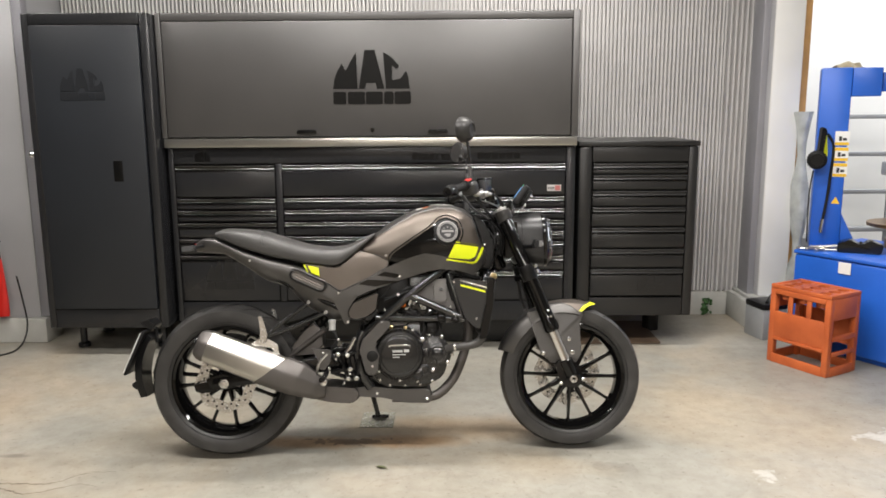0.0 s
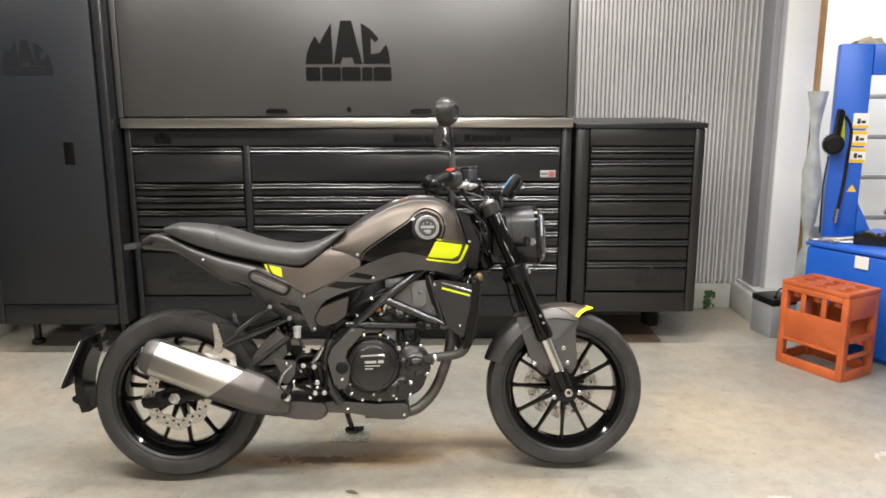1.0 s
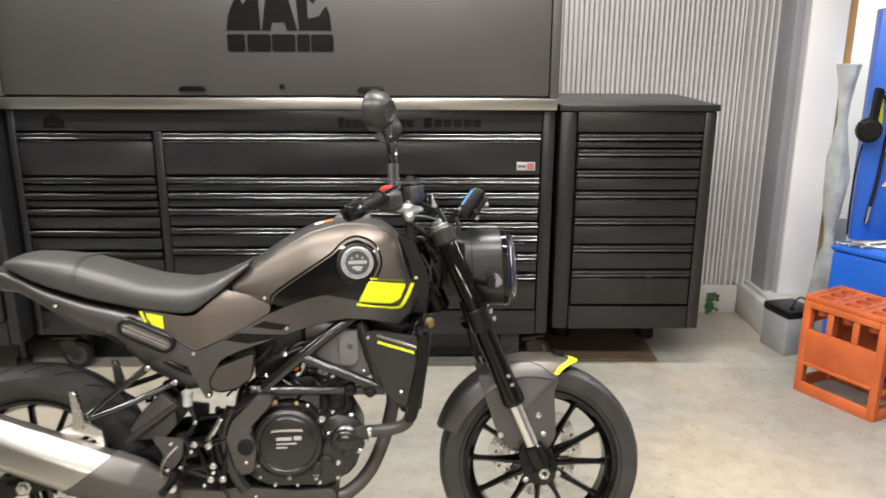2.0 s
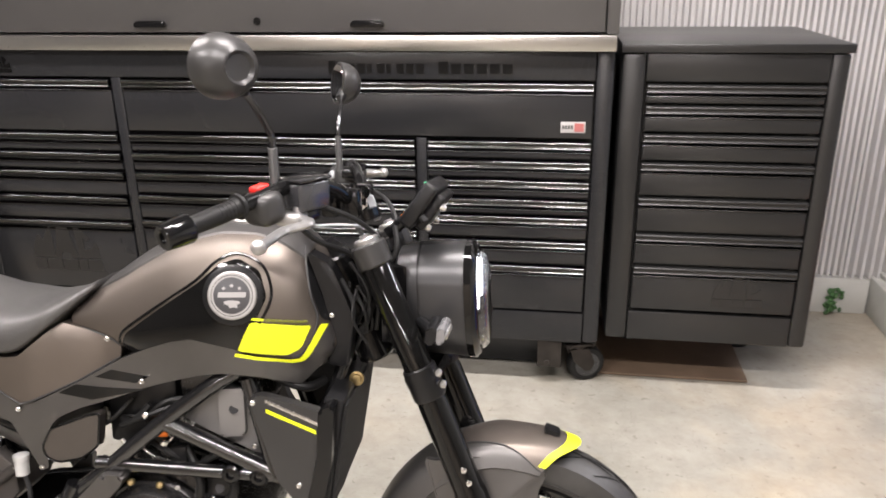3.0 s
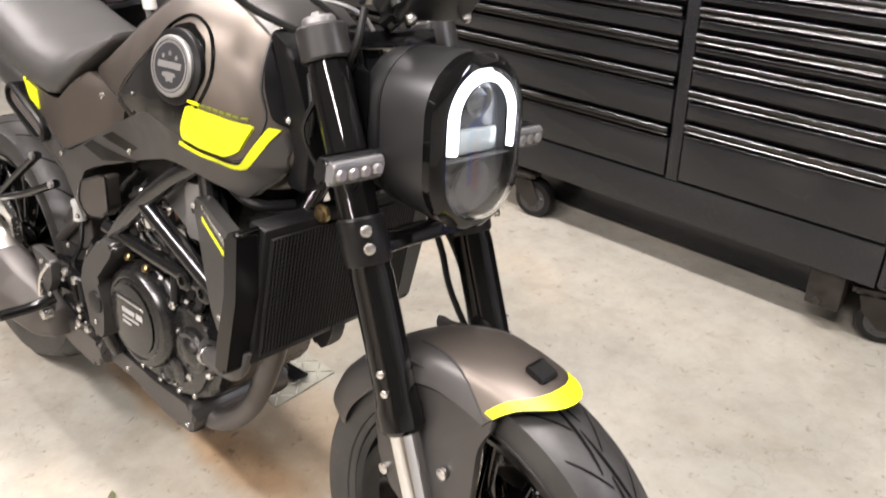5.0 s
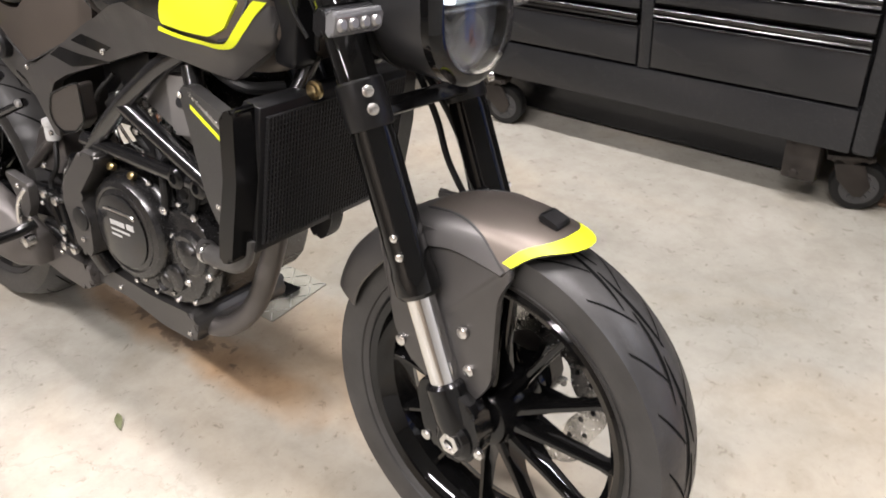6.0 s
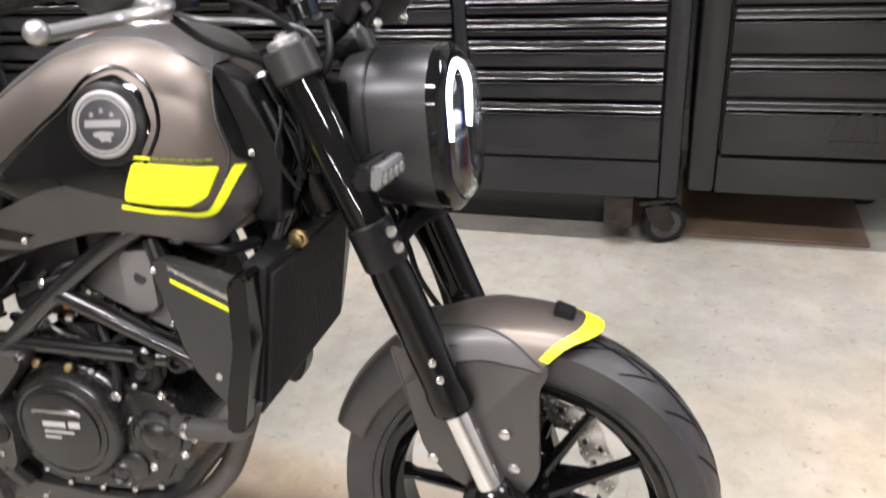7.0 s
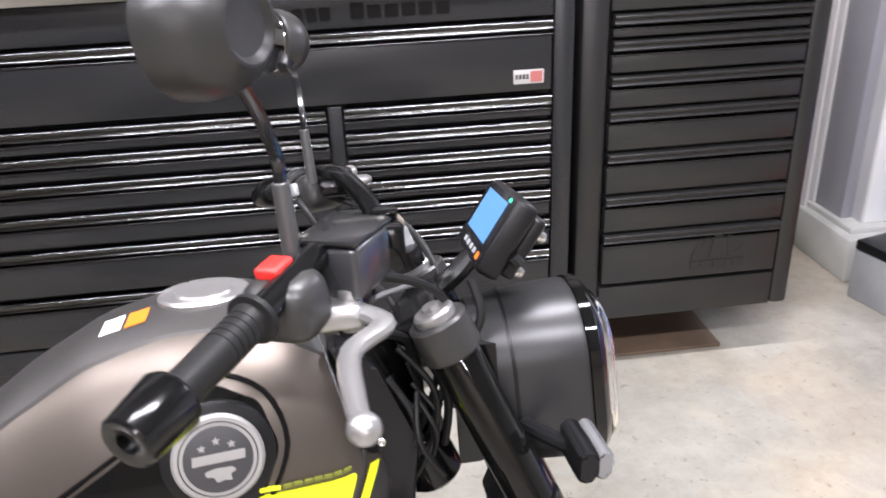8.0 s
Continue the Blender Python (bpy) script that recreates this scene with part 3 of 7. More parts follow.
part("front_edge", box(B(), (X0 - 0.003, 4.466, 1.184), (X1 - 0.001, 4.482, 1.2315), 0.003), STEEL, top)

hutch = thing("tool_hutch", pose(0, 0, 0), "closed matt black upper cabinet on the steel worktop", "cabinet")
bm = B()
HX0, HX1, HY = -1.318, 0.978, 4.478
box(bm, (HX0, HY, 1.234), (HX0 + 0.03, 5.12, 1.905), 0.004)
box(bm, (HX1 - 0.038, HY, 1.234), (HX1, 5.12, 1.905), 0.004)
box(bm, (HX0 + 0.031, HY, 1.862), (HX1 - 0.039, 5.11, 1.904), 0.004)
box(bm, (HX0 + 0.031, HY + 0.04, 1.235), (HX1 - 0.039, 5.11, 1.861))
part("body", bm, BLACKH, hutch)
bm = B()
box(bm, (HX0 + 0.034, HY - 0.004, 1.240), (HX1 - 0.042, HY + 0.03, 1.858), 0.006)
lid = part("lift_door", bm, BLACKH, hutch)
for k in range(8):
    part("emblem_bar" if k > 2 else "emblem_block", emblem_shapes(B(), -0.153, 1.414, 0.418, HY - 0.004, 0.003, k), LOGO, lid, "large glossy black plain emblem piece")
for hx in (-0.515, 0.208):
    bm = B()
    slab(bm, rounded([(hx - 0.056, 1.257), (hx + 0.056, 1.257), (hx + 0.048, 1.277), (hx - 0.048, 1.277)], 0.008), HY - 0.004, HY - 0.022, 0.003)
    part("handle", bm, SATINB, lid)
bm = B()
turned(bm, (-0.153, HY - 0.003, 1.275), (0, -1, 0), [(0, 0.012), (0.006, 0.011), (0.0065, 0.004)], 18)
part("lock", bm, SATINB, lid)

# locker
LY = 4.39
loc_ = thing("steel_locker", pose(0, 0, 0), "tall matt black steel locker with one closed door", "locker")
bm = B()
LX0, LX1 = -2.005, -1.325
box(bm, (LX0, LY + 0.012, 0.172), (LX0 + 0.04, 5.05, 1.90), 0.008)
box(bm, (LX1 - 0.05, LY + 0.012, 0.172), (LX1, 5.05, 1.90), 0.012)
box(bm, (LX0 + 0.041, LY + 0.012, 1.84), (LX1 - 0.051, 5.04, 1.899), 0.004)
box(bm, (LX0 + 0.041, LY + 0.012, 0.173), (LX1 - 0.051, 5.04, 0.282), 0.004)
box(bm, (LX0 + 0.03, LY + 0.05, 0.21), (LX1 - 0.04, 5.045, 1.89))
for fx in (LX0 + 0.08, LX1 - 0.12):
    for fy in (4.62, 4.95):
        turned(bm, (fx, fy, 0.001), (0, 0, 1), [(0, 0.035), (0.02, 0.035), (0.03, 0.02), (0.185, 0.02)], 16)
part("body", bm, BLACKP, loc_)
bm = B()
box(bm, (LX0 + 0.043, LY, 0.286), (LX1 - 0.055, LY + 0.03, 1.836), 0.006)
door = part("door", bm, BLACKL, loc_)
bm = B()
box(bm, (-1.565, LY - 0.002, 1.005), (-1.512, LY + 0.004, 1.120), 0.004)
part("latch_recess", bm, LOGO, door, "black recessed paddle latch")
bm = emblem_shapes(B(), -1.70, 1.445, 0.24, LY, 0.002)
part("emblem", bm, LOGOL, door, "dark plain emblem")
bm = B()
turned(bm, (LX0 - 0.012, LY + 0.03, 1.155), (0, -1, 0), [(0, 0.018), (0.02, 0.018), (0.03, 0.008)], 16)
part("hinge_knob", bm, CHROME, loc_, "small bright knob")

# side cabinet
SY = 4.518
side = thing("side_cabinet", pose(0, 0, 0), "narrow black eight-drawer tool cabinet beside the wide one", "tool cabinet")
bm = B()
SX0, SX1 = 0.995, 1.660
box(bm, (SX0 + 0.07, SY + 0.05, 0.31), (SX1 - 0.05, 5.15, 1.10))
part("body", bm, BLACKS, side)
for nm, lo, hi, bv in (
    ("side_post", (SX0, SY + 0.004, 0.20), (SX0 + 0.075, 5.16, 1.175), 0.016),
    ("side_post", (SX1 - 0.055, SY + 0.004, 0.20), (SX1, 5.16, 1.175), 0.012),
    ("top_rail", (SX0 + 0.076, SY + 0.006, 1.088), (SX1 - 0.056, SY + 0.06, 1.174), 0.003),
    ("base_rail", (SX0 + 0.076, SY + 0.006, 0.202), (SX1 - 0.056, 5.15, 0.308), 0.003),
    ("lid", (SX0 - 0.004, SY - 0.006, 1.176), (SX1 + 0.006, 5.165, 1.203), 0.004),
):
    part(nm, box(B(), lo, hi, bv), BLACKS, side)
for fx in (SX0 + 0.12, SX1 - 0.12):
    part("foot", turned(B(), (fx, 4.95, 0.001), (0, 0, 1), [(0, 0.05), (0.10, 0.05), (0.11, 0.03), (0.2, 0.03)], 18), RUBBER, side)
ROWS = [1.085, 1.020, 0.930, 0.838, 0.722, 0.598, 0.483, 0.318]
for z1, z0 in zip(ROWS, ROWS[1:]):
    drawer(side, SX0 + 0.078, SX1 - 0.058, z0, z1, SY, BLACKS, BLACKS, LIP)
bm = emblem_shapes(B(), 1.42, 0.345, 0.16, SY, 0.002)
part("emblem", bm, LOGOM, side)

bm = B()
box(bm, (0.99, 4.618, 0.001), (1.52, 5.1, 0.012), 0.003)
tagged(part("floor_board", bm, BROWN), "thin worn brown board lying on the concrete", "board")


# ---- tyre bay ----
def crate():
    """An upright orange bottle crate: corner posts, rails, slotted walls and a grid top."""
    c = thing("bottle_crate", pose(2.225, 4.228, 0, 0, 0, -60), "worn orange plastic bottle crate standing on the floor", "crate")
    w, d, h = 0.18, 0.125, 0.435
    for sx in (-1, 1):
        for sy in (-1, 1):
            part("corner_post", box(B(), (sx * w, sy * d, 0), (sx * (w - 0.035), sy * (d - 0.035), h - 0.021), 0.006), ORANGE, c)
    for sy in (-1, 1):
        bm = B()
        for z0, z1, dd in ((0.0, 0.05, 0.002), (0.13, 0.145, 0.006), (0.145, 0.29, 0.0), (0.385, 0.413, 0.004)):
            box(bm, (-w + 0.03, sy * (d + dd), z0), (w - 0.03, sy * (d - 0.012), z1), 0.003)
        for k in (-1, 1):
            box(bm, (k * 0.055 - 0.014, sy * d, 0.288), (k * 0.055 + 0.014, sy * (d - 0.012), 0.386), 0.004)
        part("wall", bm, ORANGE, c)
    for sx in (-1, 1):
        bm = B()
        for z0, z1, dd in ((0.0, 0.05, 0.002), (0.11, 0.13, 0.006), (0.19, 0.215, 0.006), (0.30, 0.413, 0.0)):
            box(bm, (sx * (w + dd), -d + 0.03, z0), (sx * (w - 0.012), d - 0.03, z1), 0.003)
        part("wall", bm, ORANGE, c)
    bm = B()
    box(bm, (-w, -d, 0.414), (w, -d + 0.02, h), 0.004)
    box(bm, (-w, d - 0.02, 0.414), (w, d, h), 0.004)
    box(bm, (-w, -d + 0.021, 0.414), (-w + 0.02, d - 0.021, h), 0.004)
    box(bm, (w - 0.02, -d + 0.021, 0.414), (w, d - 0.021, h), 0.004)
    part("rim", bm, ORANGE, c)
    n = 24
    for ix in range(3):
        for iy in range(3):
            bm = B()
            cx, cy = -0.11 + 0.11 * ix, -0.074 + 0.074 * iy
            hx, hy = 0.0535, 0.0355
            out = [bm.verts.new((cx + max(-hx, min(hx, 1.5 * hx * math.cos(2 * math.pi * k / n))), cy + max(-hy, min(hy, 1.5 * hy * math.sin(2 * math.pi * k / n))), h - 0.006)) for k in range(n)]
            top_ = ring(bm, (cx, cy, h - 0.006), Vector((1, 0, 0)), Vector((0, 1, 0)), 0.030, n)
            low = ring(bm, (cx, cy, h - 0.08), Vector((1, 0, 0)), Vector((0, 1, 0)), 0.028, n)
            skin(bm, out, top_)
            skin(bm, top_, low)
            part("bottle_cell", bm, ORANGE, c)
    return c


crate()

batt = thing("car_battery", pose(2.19, 4.78, 0, 0, 0, 14), "grey and black car battery on the floor", "battery")
bm = B()
box(bm, (-0.07, -0.09, 0.0), (0.09, 0.09, 0.185), 0.006)
part("case", bm, GREYM, batt)
bm = B()
box(bm, (-0.072, -0.092, 0.186), (0.092, 0.092, 0.222), 0.006)
for k in (-0.03, 0.05):
    turned(bm, (k, -0.06, 0.222), (0, 0, 1), [(0, 0.010), (0.016, 0.009)], 12)
part("lid", bm, PLASTIC, batt)
bm = B()
hose(bm, [(-0.03, -0.06, 0.238), (0.0, -0.05, 0.27), (0.06, -0.02, 0.262), (0.10, 0.0, 0.22)], 0.004)
part("lead", bm, RUBBER, batt)

tc_ = thing("tyre_changer", pose(0, 0, 0), "blue workshop tyre changer with column and turntable", "tyre changer")
bm = B()
BODY = pose(2.264, 4.617, 0, 0, 0, -57)
box(bm, (0.005, 0.005, 0.03), (0.95, 0.70, 0.548), 0.02)
box(bm, (0.05, 0.05, 0.0), (0.9, 0.65, 0.031))
part("body", xf(bm, BODY), BLUE, tc_)
part("top_tray", xf(box(B(), (0.0, 0.0, 0.549), (0.955, 0.705, 0.570), 0.008), BODY), BLUE, tc_)
bm = B()
box(bm, (2.39, 4.70, 0.5715), (2.55, 4.86, 1.60), 0.008)
loft(bm, [[(2.551, y, 0.572), (2.65, y, 0.572), (2.551, y, 0.77)] for y in (4.71, 4.85)])
part("column", bm, BLUE, tc_)
bm = B()
box(bm, (2.551, 4.705, 1.44), (2.70, 4.855, 1.598), 0.006)
box(bm, (2.701, 4.725, 1.465), (3.35, 4.835, 1.572), 0.006)
part("arm", bm, BLUE, tc_)
bm = B()
turned(bm, (2.90, 4.62, 0.571), (0, 0, 1), [(0, 0.10), (0.05, 0.10), (0.06, 0.05), (0.13, 0.05), (0.131, 0.20), (0.15, 0.20)], 36)
part("turntable", bm, BRONZE, tc_)
bm = B()
rod(bm, (2.92, 4.80, 0.74), (2.92, 4.80, 1.75), 0.028)
box(bm, (2.86, 4.70, 0.98), (3.04, 4.86, 1.06), 0.01)
part("mount_shaft", bm, GREYM, tc_)
for k, z in enumerate((1.205, 1.115, 1.025)):
    bm = B()
    box(bm, (2.485, 4.698, z - 0.04), (2.56, 4.6995, z + 0.04), 0.0)
    s = part("sticker", bm, PAPER, tc_, "white and yellow warning sticker")
    bm = B()
    box(bm, (2.487, 4.6965, z - 0.038), (2.558, 4.6975, z - 0.022))
    part("band", bm, AMBER, s)
    if k:
        bm = B()
        box(bm, (2.487, 4.6965, z + 0.020), (2.558, 4.6975, z + 0.038))
        part("band", bm, AMBER, s)
    bm = B()
    box(bm, (2.505, 4.6965, z - 0.015), (2.520, 4.6975, z + 0.012))
    box(bm, (2.524, 4.6965, z - 0.012), (2.545, 4.6975, z + 0.002))
    part("pictogram", bm, INK, s)
bm = B()
slab(bm, [(2.49, 0.83), (2.535, 0.83), (2.5125, 0.87)], 4.6995, 4.698, 0)
part("triangle_sticker", bm, AMBER, tc_)
bm = B()
box(bm, (0.28, -0.004, 0.478), (0.35, -0.002, 0.542), 0.0)
part("tag", xf(bm, BODY), PAPER, tc_, "blank white paper tag")

TURN = Matrix.Translation((2.40, 4.70, 0)) @ Matrix.Rotation(radians(-22), 4, "Z") @ Matrix.Translation((-2.40, -4.70, 0))
for ob in tc_.children_recursive:
    if ob.name.split(".")[0] in ("column", "arm", "sticker", "band", "pictogram", "triangle_sticker"):
        ob.data.transform(TURN)

g = thing("tyre_gauge", pose(0, 0, 0), "black and lime inflator gauge hung on the blue column", "gauge")
bm = B()
turned(bm, (2.375, 4.655, 1.085), (-0.25, -1, 0), [(0, 0.046), (0.01, 0.052), (0.034, 0.052), (0.040, 0.042)], 28)
for k in range(20):
    a = k * math.pi / 10
    box(bm, (2.369 + 0.050 * math.cos(a) - 0.004, 4.622, 1.085 + 0.050 * math.sin(a) - 0.004), (2.369 + 0.050 * math.cos(a) + 0.004, 4.650, 1.085 + 0.050 * math.sin(a) + 0.004), 0.001)
part("dial_guard", bm, RUBBER, g)
bm = B()
turned(bm, (2.362, 4.613, 1.085), (-0.25, -1, 0), [(0, 0.038), (0.004, 0.036)], 24)
part("dial", bm, PLASTIC, g)
bm = B()
slab(bm, rounded([(2.40, 1.06), (2.435, 1.05), (2.44, 1.12), (2.425, 1.25), (2.40, 1.26), (2.39, 1.13)], 0.012), 4.66, 4.69, 0.005)
part("grip", bm, NEON, g)
bm = B()
slab(bm, rounded([(2.375, 1.12), (2.40, 1.11), (2.415, 1.26), (2.385, 1.27)], 0.01), 4.63, 4.662, 0.005)
part("trigger", bm, PLASTIC, g)
bm = B()
hose(bm, [(2.44, 4.68, 1.23), (2.475, 4.67, 1.16), (2.468, 4.665, 1.0), (2.455, 4.66, 0.85), (2.44, 4.66, 0.73)], 0.008)
part("rubber_hose", bm, RUBBER, g)
bm = B()
rod(bm, (2.44, 4.66, 0.74), (2.433, 4.66, 0.66), 0.011)
part("chuck", bm, CHROME, g)
bm = B()
hose(bm, [(2.36, 4.65, 1.02), (2.352, 4.66, 0.90), (2.362, 4.68, 0.75), (2.372, 4.69, 0.60)], 0.004)
part("air_line", bm, RUBBER, g)

t = thing("bead_tool", pose(2.575, 4.51, 0.5705, 0, 0, -25), "black plastic clamp tool lying on the tyre changer", "tool")
bm = B()
slab(bm, rounded([(-0.10, 0.0), (0.12, 0.0), (0.13, 0.05), (0.06, 0.075), (0.02, 0.045), (-0.04, 0.075), (-0.10, 0.05)], 0.012), -0.04, 0.04, 0.008)
part("jaw", bm, GLOSSB, t)
bm = B()
hose(bm, [(-0.10, 0, 0.03), (-0.17, 0.0, 0.02), (-0.24, 0.02, 0.012)], 0.009)
part("lever", bm, STEEL, t)
for k in range(4):
    sp = thing("spanner", pose(2.36 + 0.035 * k, 4.60 - 0.02 * k, 0.5775, 0, 0, -20 + 17 * (k % 3)), "loose steel spanner on the blue machine", "spanner", "spanners on the machine")
    part("shank", rod(B(), (-0.06, 0, 0), (0.06, 0, 0), 0.006, seg=8), STEEL, sp)
    for e_ in (-1, 1):
        part("jaw", turned(B(), (e_ * 0.066, 0, -0.0065), (0, 0, 1), [(0, 0.012), (0.002, 0.013), (0.011, 0.013), (0.013, 0.012)], 10), STEEL, sp)

cl = B()
random.seed(5)
rings = []
for k in range(9):
    a = k / 8 * math.pi
    rings.append([Vector((2.555 + 0.075 * -math.cos(a) + random.uniform(-0.008, 0.008), 4.735 + 0.085 * math.cos(b) * (0.25 + 0.75 * math.sin(a)) + random.uniform(-0.012, 0.012), 1.600 + max(-0.075, -0.45 * max(0.0, -0.3 - math.cos(b)) * 0.16 + 0.030 * math.sin(b) * math.sin(a) + random.uniform(-0.008, 0.012)))) for b in [2 * math.pi * j / 14 for j in range(14)]])
loft(cl, rings)
tagged(part("rag", cl, CLOTH), "crumpled khaki cloth lying on the blue column", "cloth")

# ladder, wrap, and the machine behind
lad = thing("step_ladder", pose(0, 0, 0), "grey aluminium ladder leaning in the tyre bay", "ladder")
for sx in (0.0, 0.38):
    bm = B()
    loft(bm, [[(2.90 + sx + a, 5.45 + b, 0.0) for a, b in ((0, 0), (0.03, 0), (0.03, 0.07), (0, 0.07))], [(3.06 + sx + a, 5.75 + b, 1.45) for a, b in ((0, 0), (0.03, 0), (0.03, 0.07), (0, 0.07))]])
    part("rail", bm, GREYM, lad)
for k in range(5):
    f0 = (k + 1) * 0.26
    u = f0 / 1.45
    bm = B()
    box(bm, (2.93 + 0.16 * u, 5.46 + 0.3 * u, f0), (3.28 + 0.16 * u, 5.51 + 0.3 * u, f0 + 0.03), 0.004)
    part("rung", bm, GREYM, lad)
wrap = B()
random.seed(12)
rings = []
for k in range(16):
    z = 0.005 + k * 0.09
    r = 0.085 + 0.035 * math.sin(k * 0.9) + (0.05 if k < 5 else 0)
    rings.append([Vector((2.475 - 0.002 * k + r * 0.5 * math.cos(a) * random.uniform(0.75, 1.1), 5.02 + 0.6 * r * math.sin(a) * random.uniform(0.8, 1.1), z)) for a in [2 * math.pi * j / 13 for j in range(13)]])
loft(wrap, rings)
tagged(part("plastic_wrap", wrap, FOIL), "long bundle in crinkled clear plastic standing upright", "bundle")
bx = B()
box(bx, (2.56, 5.45, 0.0), (2.80, 5.85, 0.5), 0.01)
tagged(part("storage_bin", bx, GREYM), "grey bin standing behind the pillar", "bin")

# shelf rack west of the locker
rack = thing("shelf_rack", pose(-2.44, 4.45, 0), "grey steel shelf rack with a white shelf edge beside the locker", "rack")
for px_ in (-0.012, -0.70):
    for py_ in (-0.012, -0.55):
        part("post", box(B(), (px_ - 0.012, py_ - 0.012, 0), (px_ + 0.012, py_ + 0.012, 1.25), 0.003), GREYM, rack)
for z in (0.10, 0.40, 0.71, 1.10):
    part("shelf", box(B(), (-0.71, -0.56, z), (0.002, 0.002, z + 0.022), 0.003), WHITE if z == 0.71 else BLACKP, rack)
part("back_panel", box(B(), (-0.71, 0.004, 0.08), (0.004, 0.014, 1.24), 0.002), BLACKP, rack, "dark steel back panel")
part("side_panel", box(B(), (-0.728, -0.56, 0.08), (-0.714, 0.002, 1.24), 0.002), BLACKP, rack, "dark steel side panel")
random.seed(21)
CREAMP = mat("cream_plastic", (0.62, 0.50, 0.30), 0.45, 0, 0.08, 9, 200)
PLUM = mat("dark_plum_plastic", (0.030, 0.018, 0.026), 0.4, 0, 0.1, 9, 200)
RUST = mat("brown_bottle_plastic", (0.24, 0.10, 0.04), 0.4, 0, 0.1, 9, 200)
for k, (mt, x, y, h, w_, lab) in enumerate(((CREAMP, -0.09, -0.27, 0.245, 1.5, "cream plastic jug with a red top on the rack"), (RUST, -0.12, -0.43, 0.22, 1.1, "brown plastic bottle on the rack"), (PLUM, -0.07, -0.14, 0.17, 1.1, "dark plum plastic bottle on the rack"), (PLASTIC, -0.22, -0.38, 0.20, 1.0, "black plastic bottle on the rack"), (PLASTIC, -0.06, -0.05, 0.13, 1.0, "black plastic bottle on the rack"), (PLASTIC, -0.22, -0.22, 0.21, 1.0, "black plastic bottle on the rack"))):
    bt = thing("bottle", pose(-2.44 + x, 4.45 + y, 0.4225), lab, "bottle", "bottles on the rack")
    part("body", turned(B(), (0, 0, 0), (0, 0, 1), [(0, 0.036 * w_), (0.004, 0.040 * w_), (h * 0.58, 0.040 * w_), (h * 0.70, 0.026 * w_)], 18), mt, bt)
    part("cap", turned(B(), (0, 0, h * 0.70 + 0.0005), (0, 0, 1), [(0, 0.0255 * w_), (h * 0.14, 0.022 * w_), (h * 0.26, 0.021 * w_), (h * 0.29, 0.014 * w_)], 14), RED if mt is CREAMP else PLASTIC, bt)
for k in range(4):
    bx_ = thing("tool_case", pose(-2.51 - 0.02 * (k % 2), 3.99 + 0.125 * k, 0.7325), "black plastic tool case on the rack", "case", "cases on the rack")
    part("shell", box(B(), (-0.10, -0.055, 0), (0.055, 0.055, 0.17 + 0.03 * (k % 3)), 0.01), PLASTIC, bx_)
    part("latch", box(B(), (0.0555, -0.02, 0.08), (0.060, 0.02, 0.11), 0.002), GREYM, bx_)
spray = thing("spray_bottle", pose(-2.418, 4.437, 0.375), "white spray bottle hung on the rack post", "bottle")
part("body", turned(B(), (0, 0, 0), (0, 0, 1), [(0, 0.030), (0.004, 0.034), (0.18, 0.034), (0.225, 0.018), (0.250, 0.018)], 18), PAPER, spray)
bm = box(B(), (-0.035, -0.012, 0.2505), (0.03, 0.012, 0.280), 0.005)
part("trigger", bm, PAPER, spray)
part("hook", rod(B(), (-0.05, -0.02, 0.265), (-0.03, -0.005, 0.265), 0.003), STEEL, spray)
bag = thing("red_bag", pose(-2.397, 4.65, 0.180), "red cloth bag hanging on the panel wall", "bag")
random.seed(8)
bm = B()
loft(bm, [[(c_ + w_ * math.cos(k * math.pi / 6) * random.uniform(0.90, 1.08), 0.5 * w_ * math.sin(k * math.pi / 6) * random.uniform(0.80, 1.15), z) for k in range(12)] for z, w_, c_ in ((0.0, 0.042, -0.020), (0.02, 0.046, -0.022), (0.10, 0.038, -0.017), (0.20, 0.026, -0.010), (0.29, 0.014, -0.004), (0.345, 0.006, 0.0), (0.355, 0.003, 0.0))])
part("cloth", bm, RED, bag)
part("loop", hose(B(), [(0.0, 0, 0.345), (-0.01, 0.01, 0.39), (-0.02, 0.03, 0.435), (-0.03, 0.066, 0.445)], 0.004), RUBBER, bag)
lead = thing("cable_lead", pose(-2.283, 4.55, 0), "black lead trailing down to the floor", "cable")
part("lead", hose(B(), [(-0.03, 0.10, 0.425), (0.005, 0.08, 0.28), (0.022, 0.07, 0.12), (0.012, -0.02, 0.02), (-0.06, -0.14, 0.006), (-0.3, -0.20, 0.006)], 0.005), RUBBER, lead)

bm = B()
box(bm, (-0.132, 3.393, 0.0005), (0.018, 3.567, 0.004), 0.001)
plate_ = tagged(part("chequer_plate", bm, PADM), "small chequered steel plate under the side stand", "plate")
bm = B()
for i in range(5):
    for j in range(6):
        cx, cy = -0.117 + 0.03 * i, 3.405 + 0.03 * j
        s = 1 if (i + j) % 2 else -1
        loft(bm, [[(cx - 0.010, cy - s * 0.010 - 0.002, 0.004), (cx - 0.010, cy - s * 0.010 + 0.002, 0.004), (cx - 0.009, cy - s * 0.009, 0.006)], [(cx + 0.010, cy + s * 0.010 - 0.002, 0.004), (cx + 0.010, cy + s * 0.010 + 0.002, 0.004), (cx + 0.009, cy + s * 0.009, 0.006)]])
part("raised_bar_pattern", bm, STEEL, plate_, "bright worn raised bars")


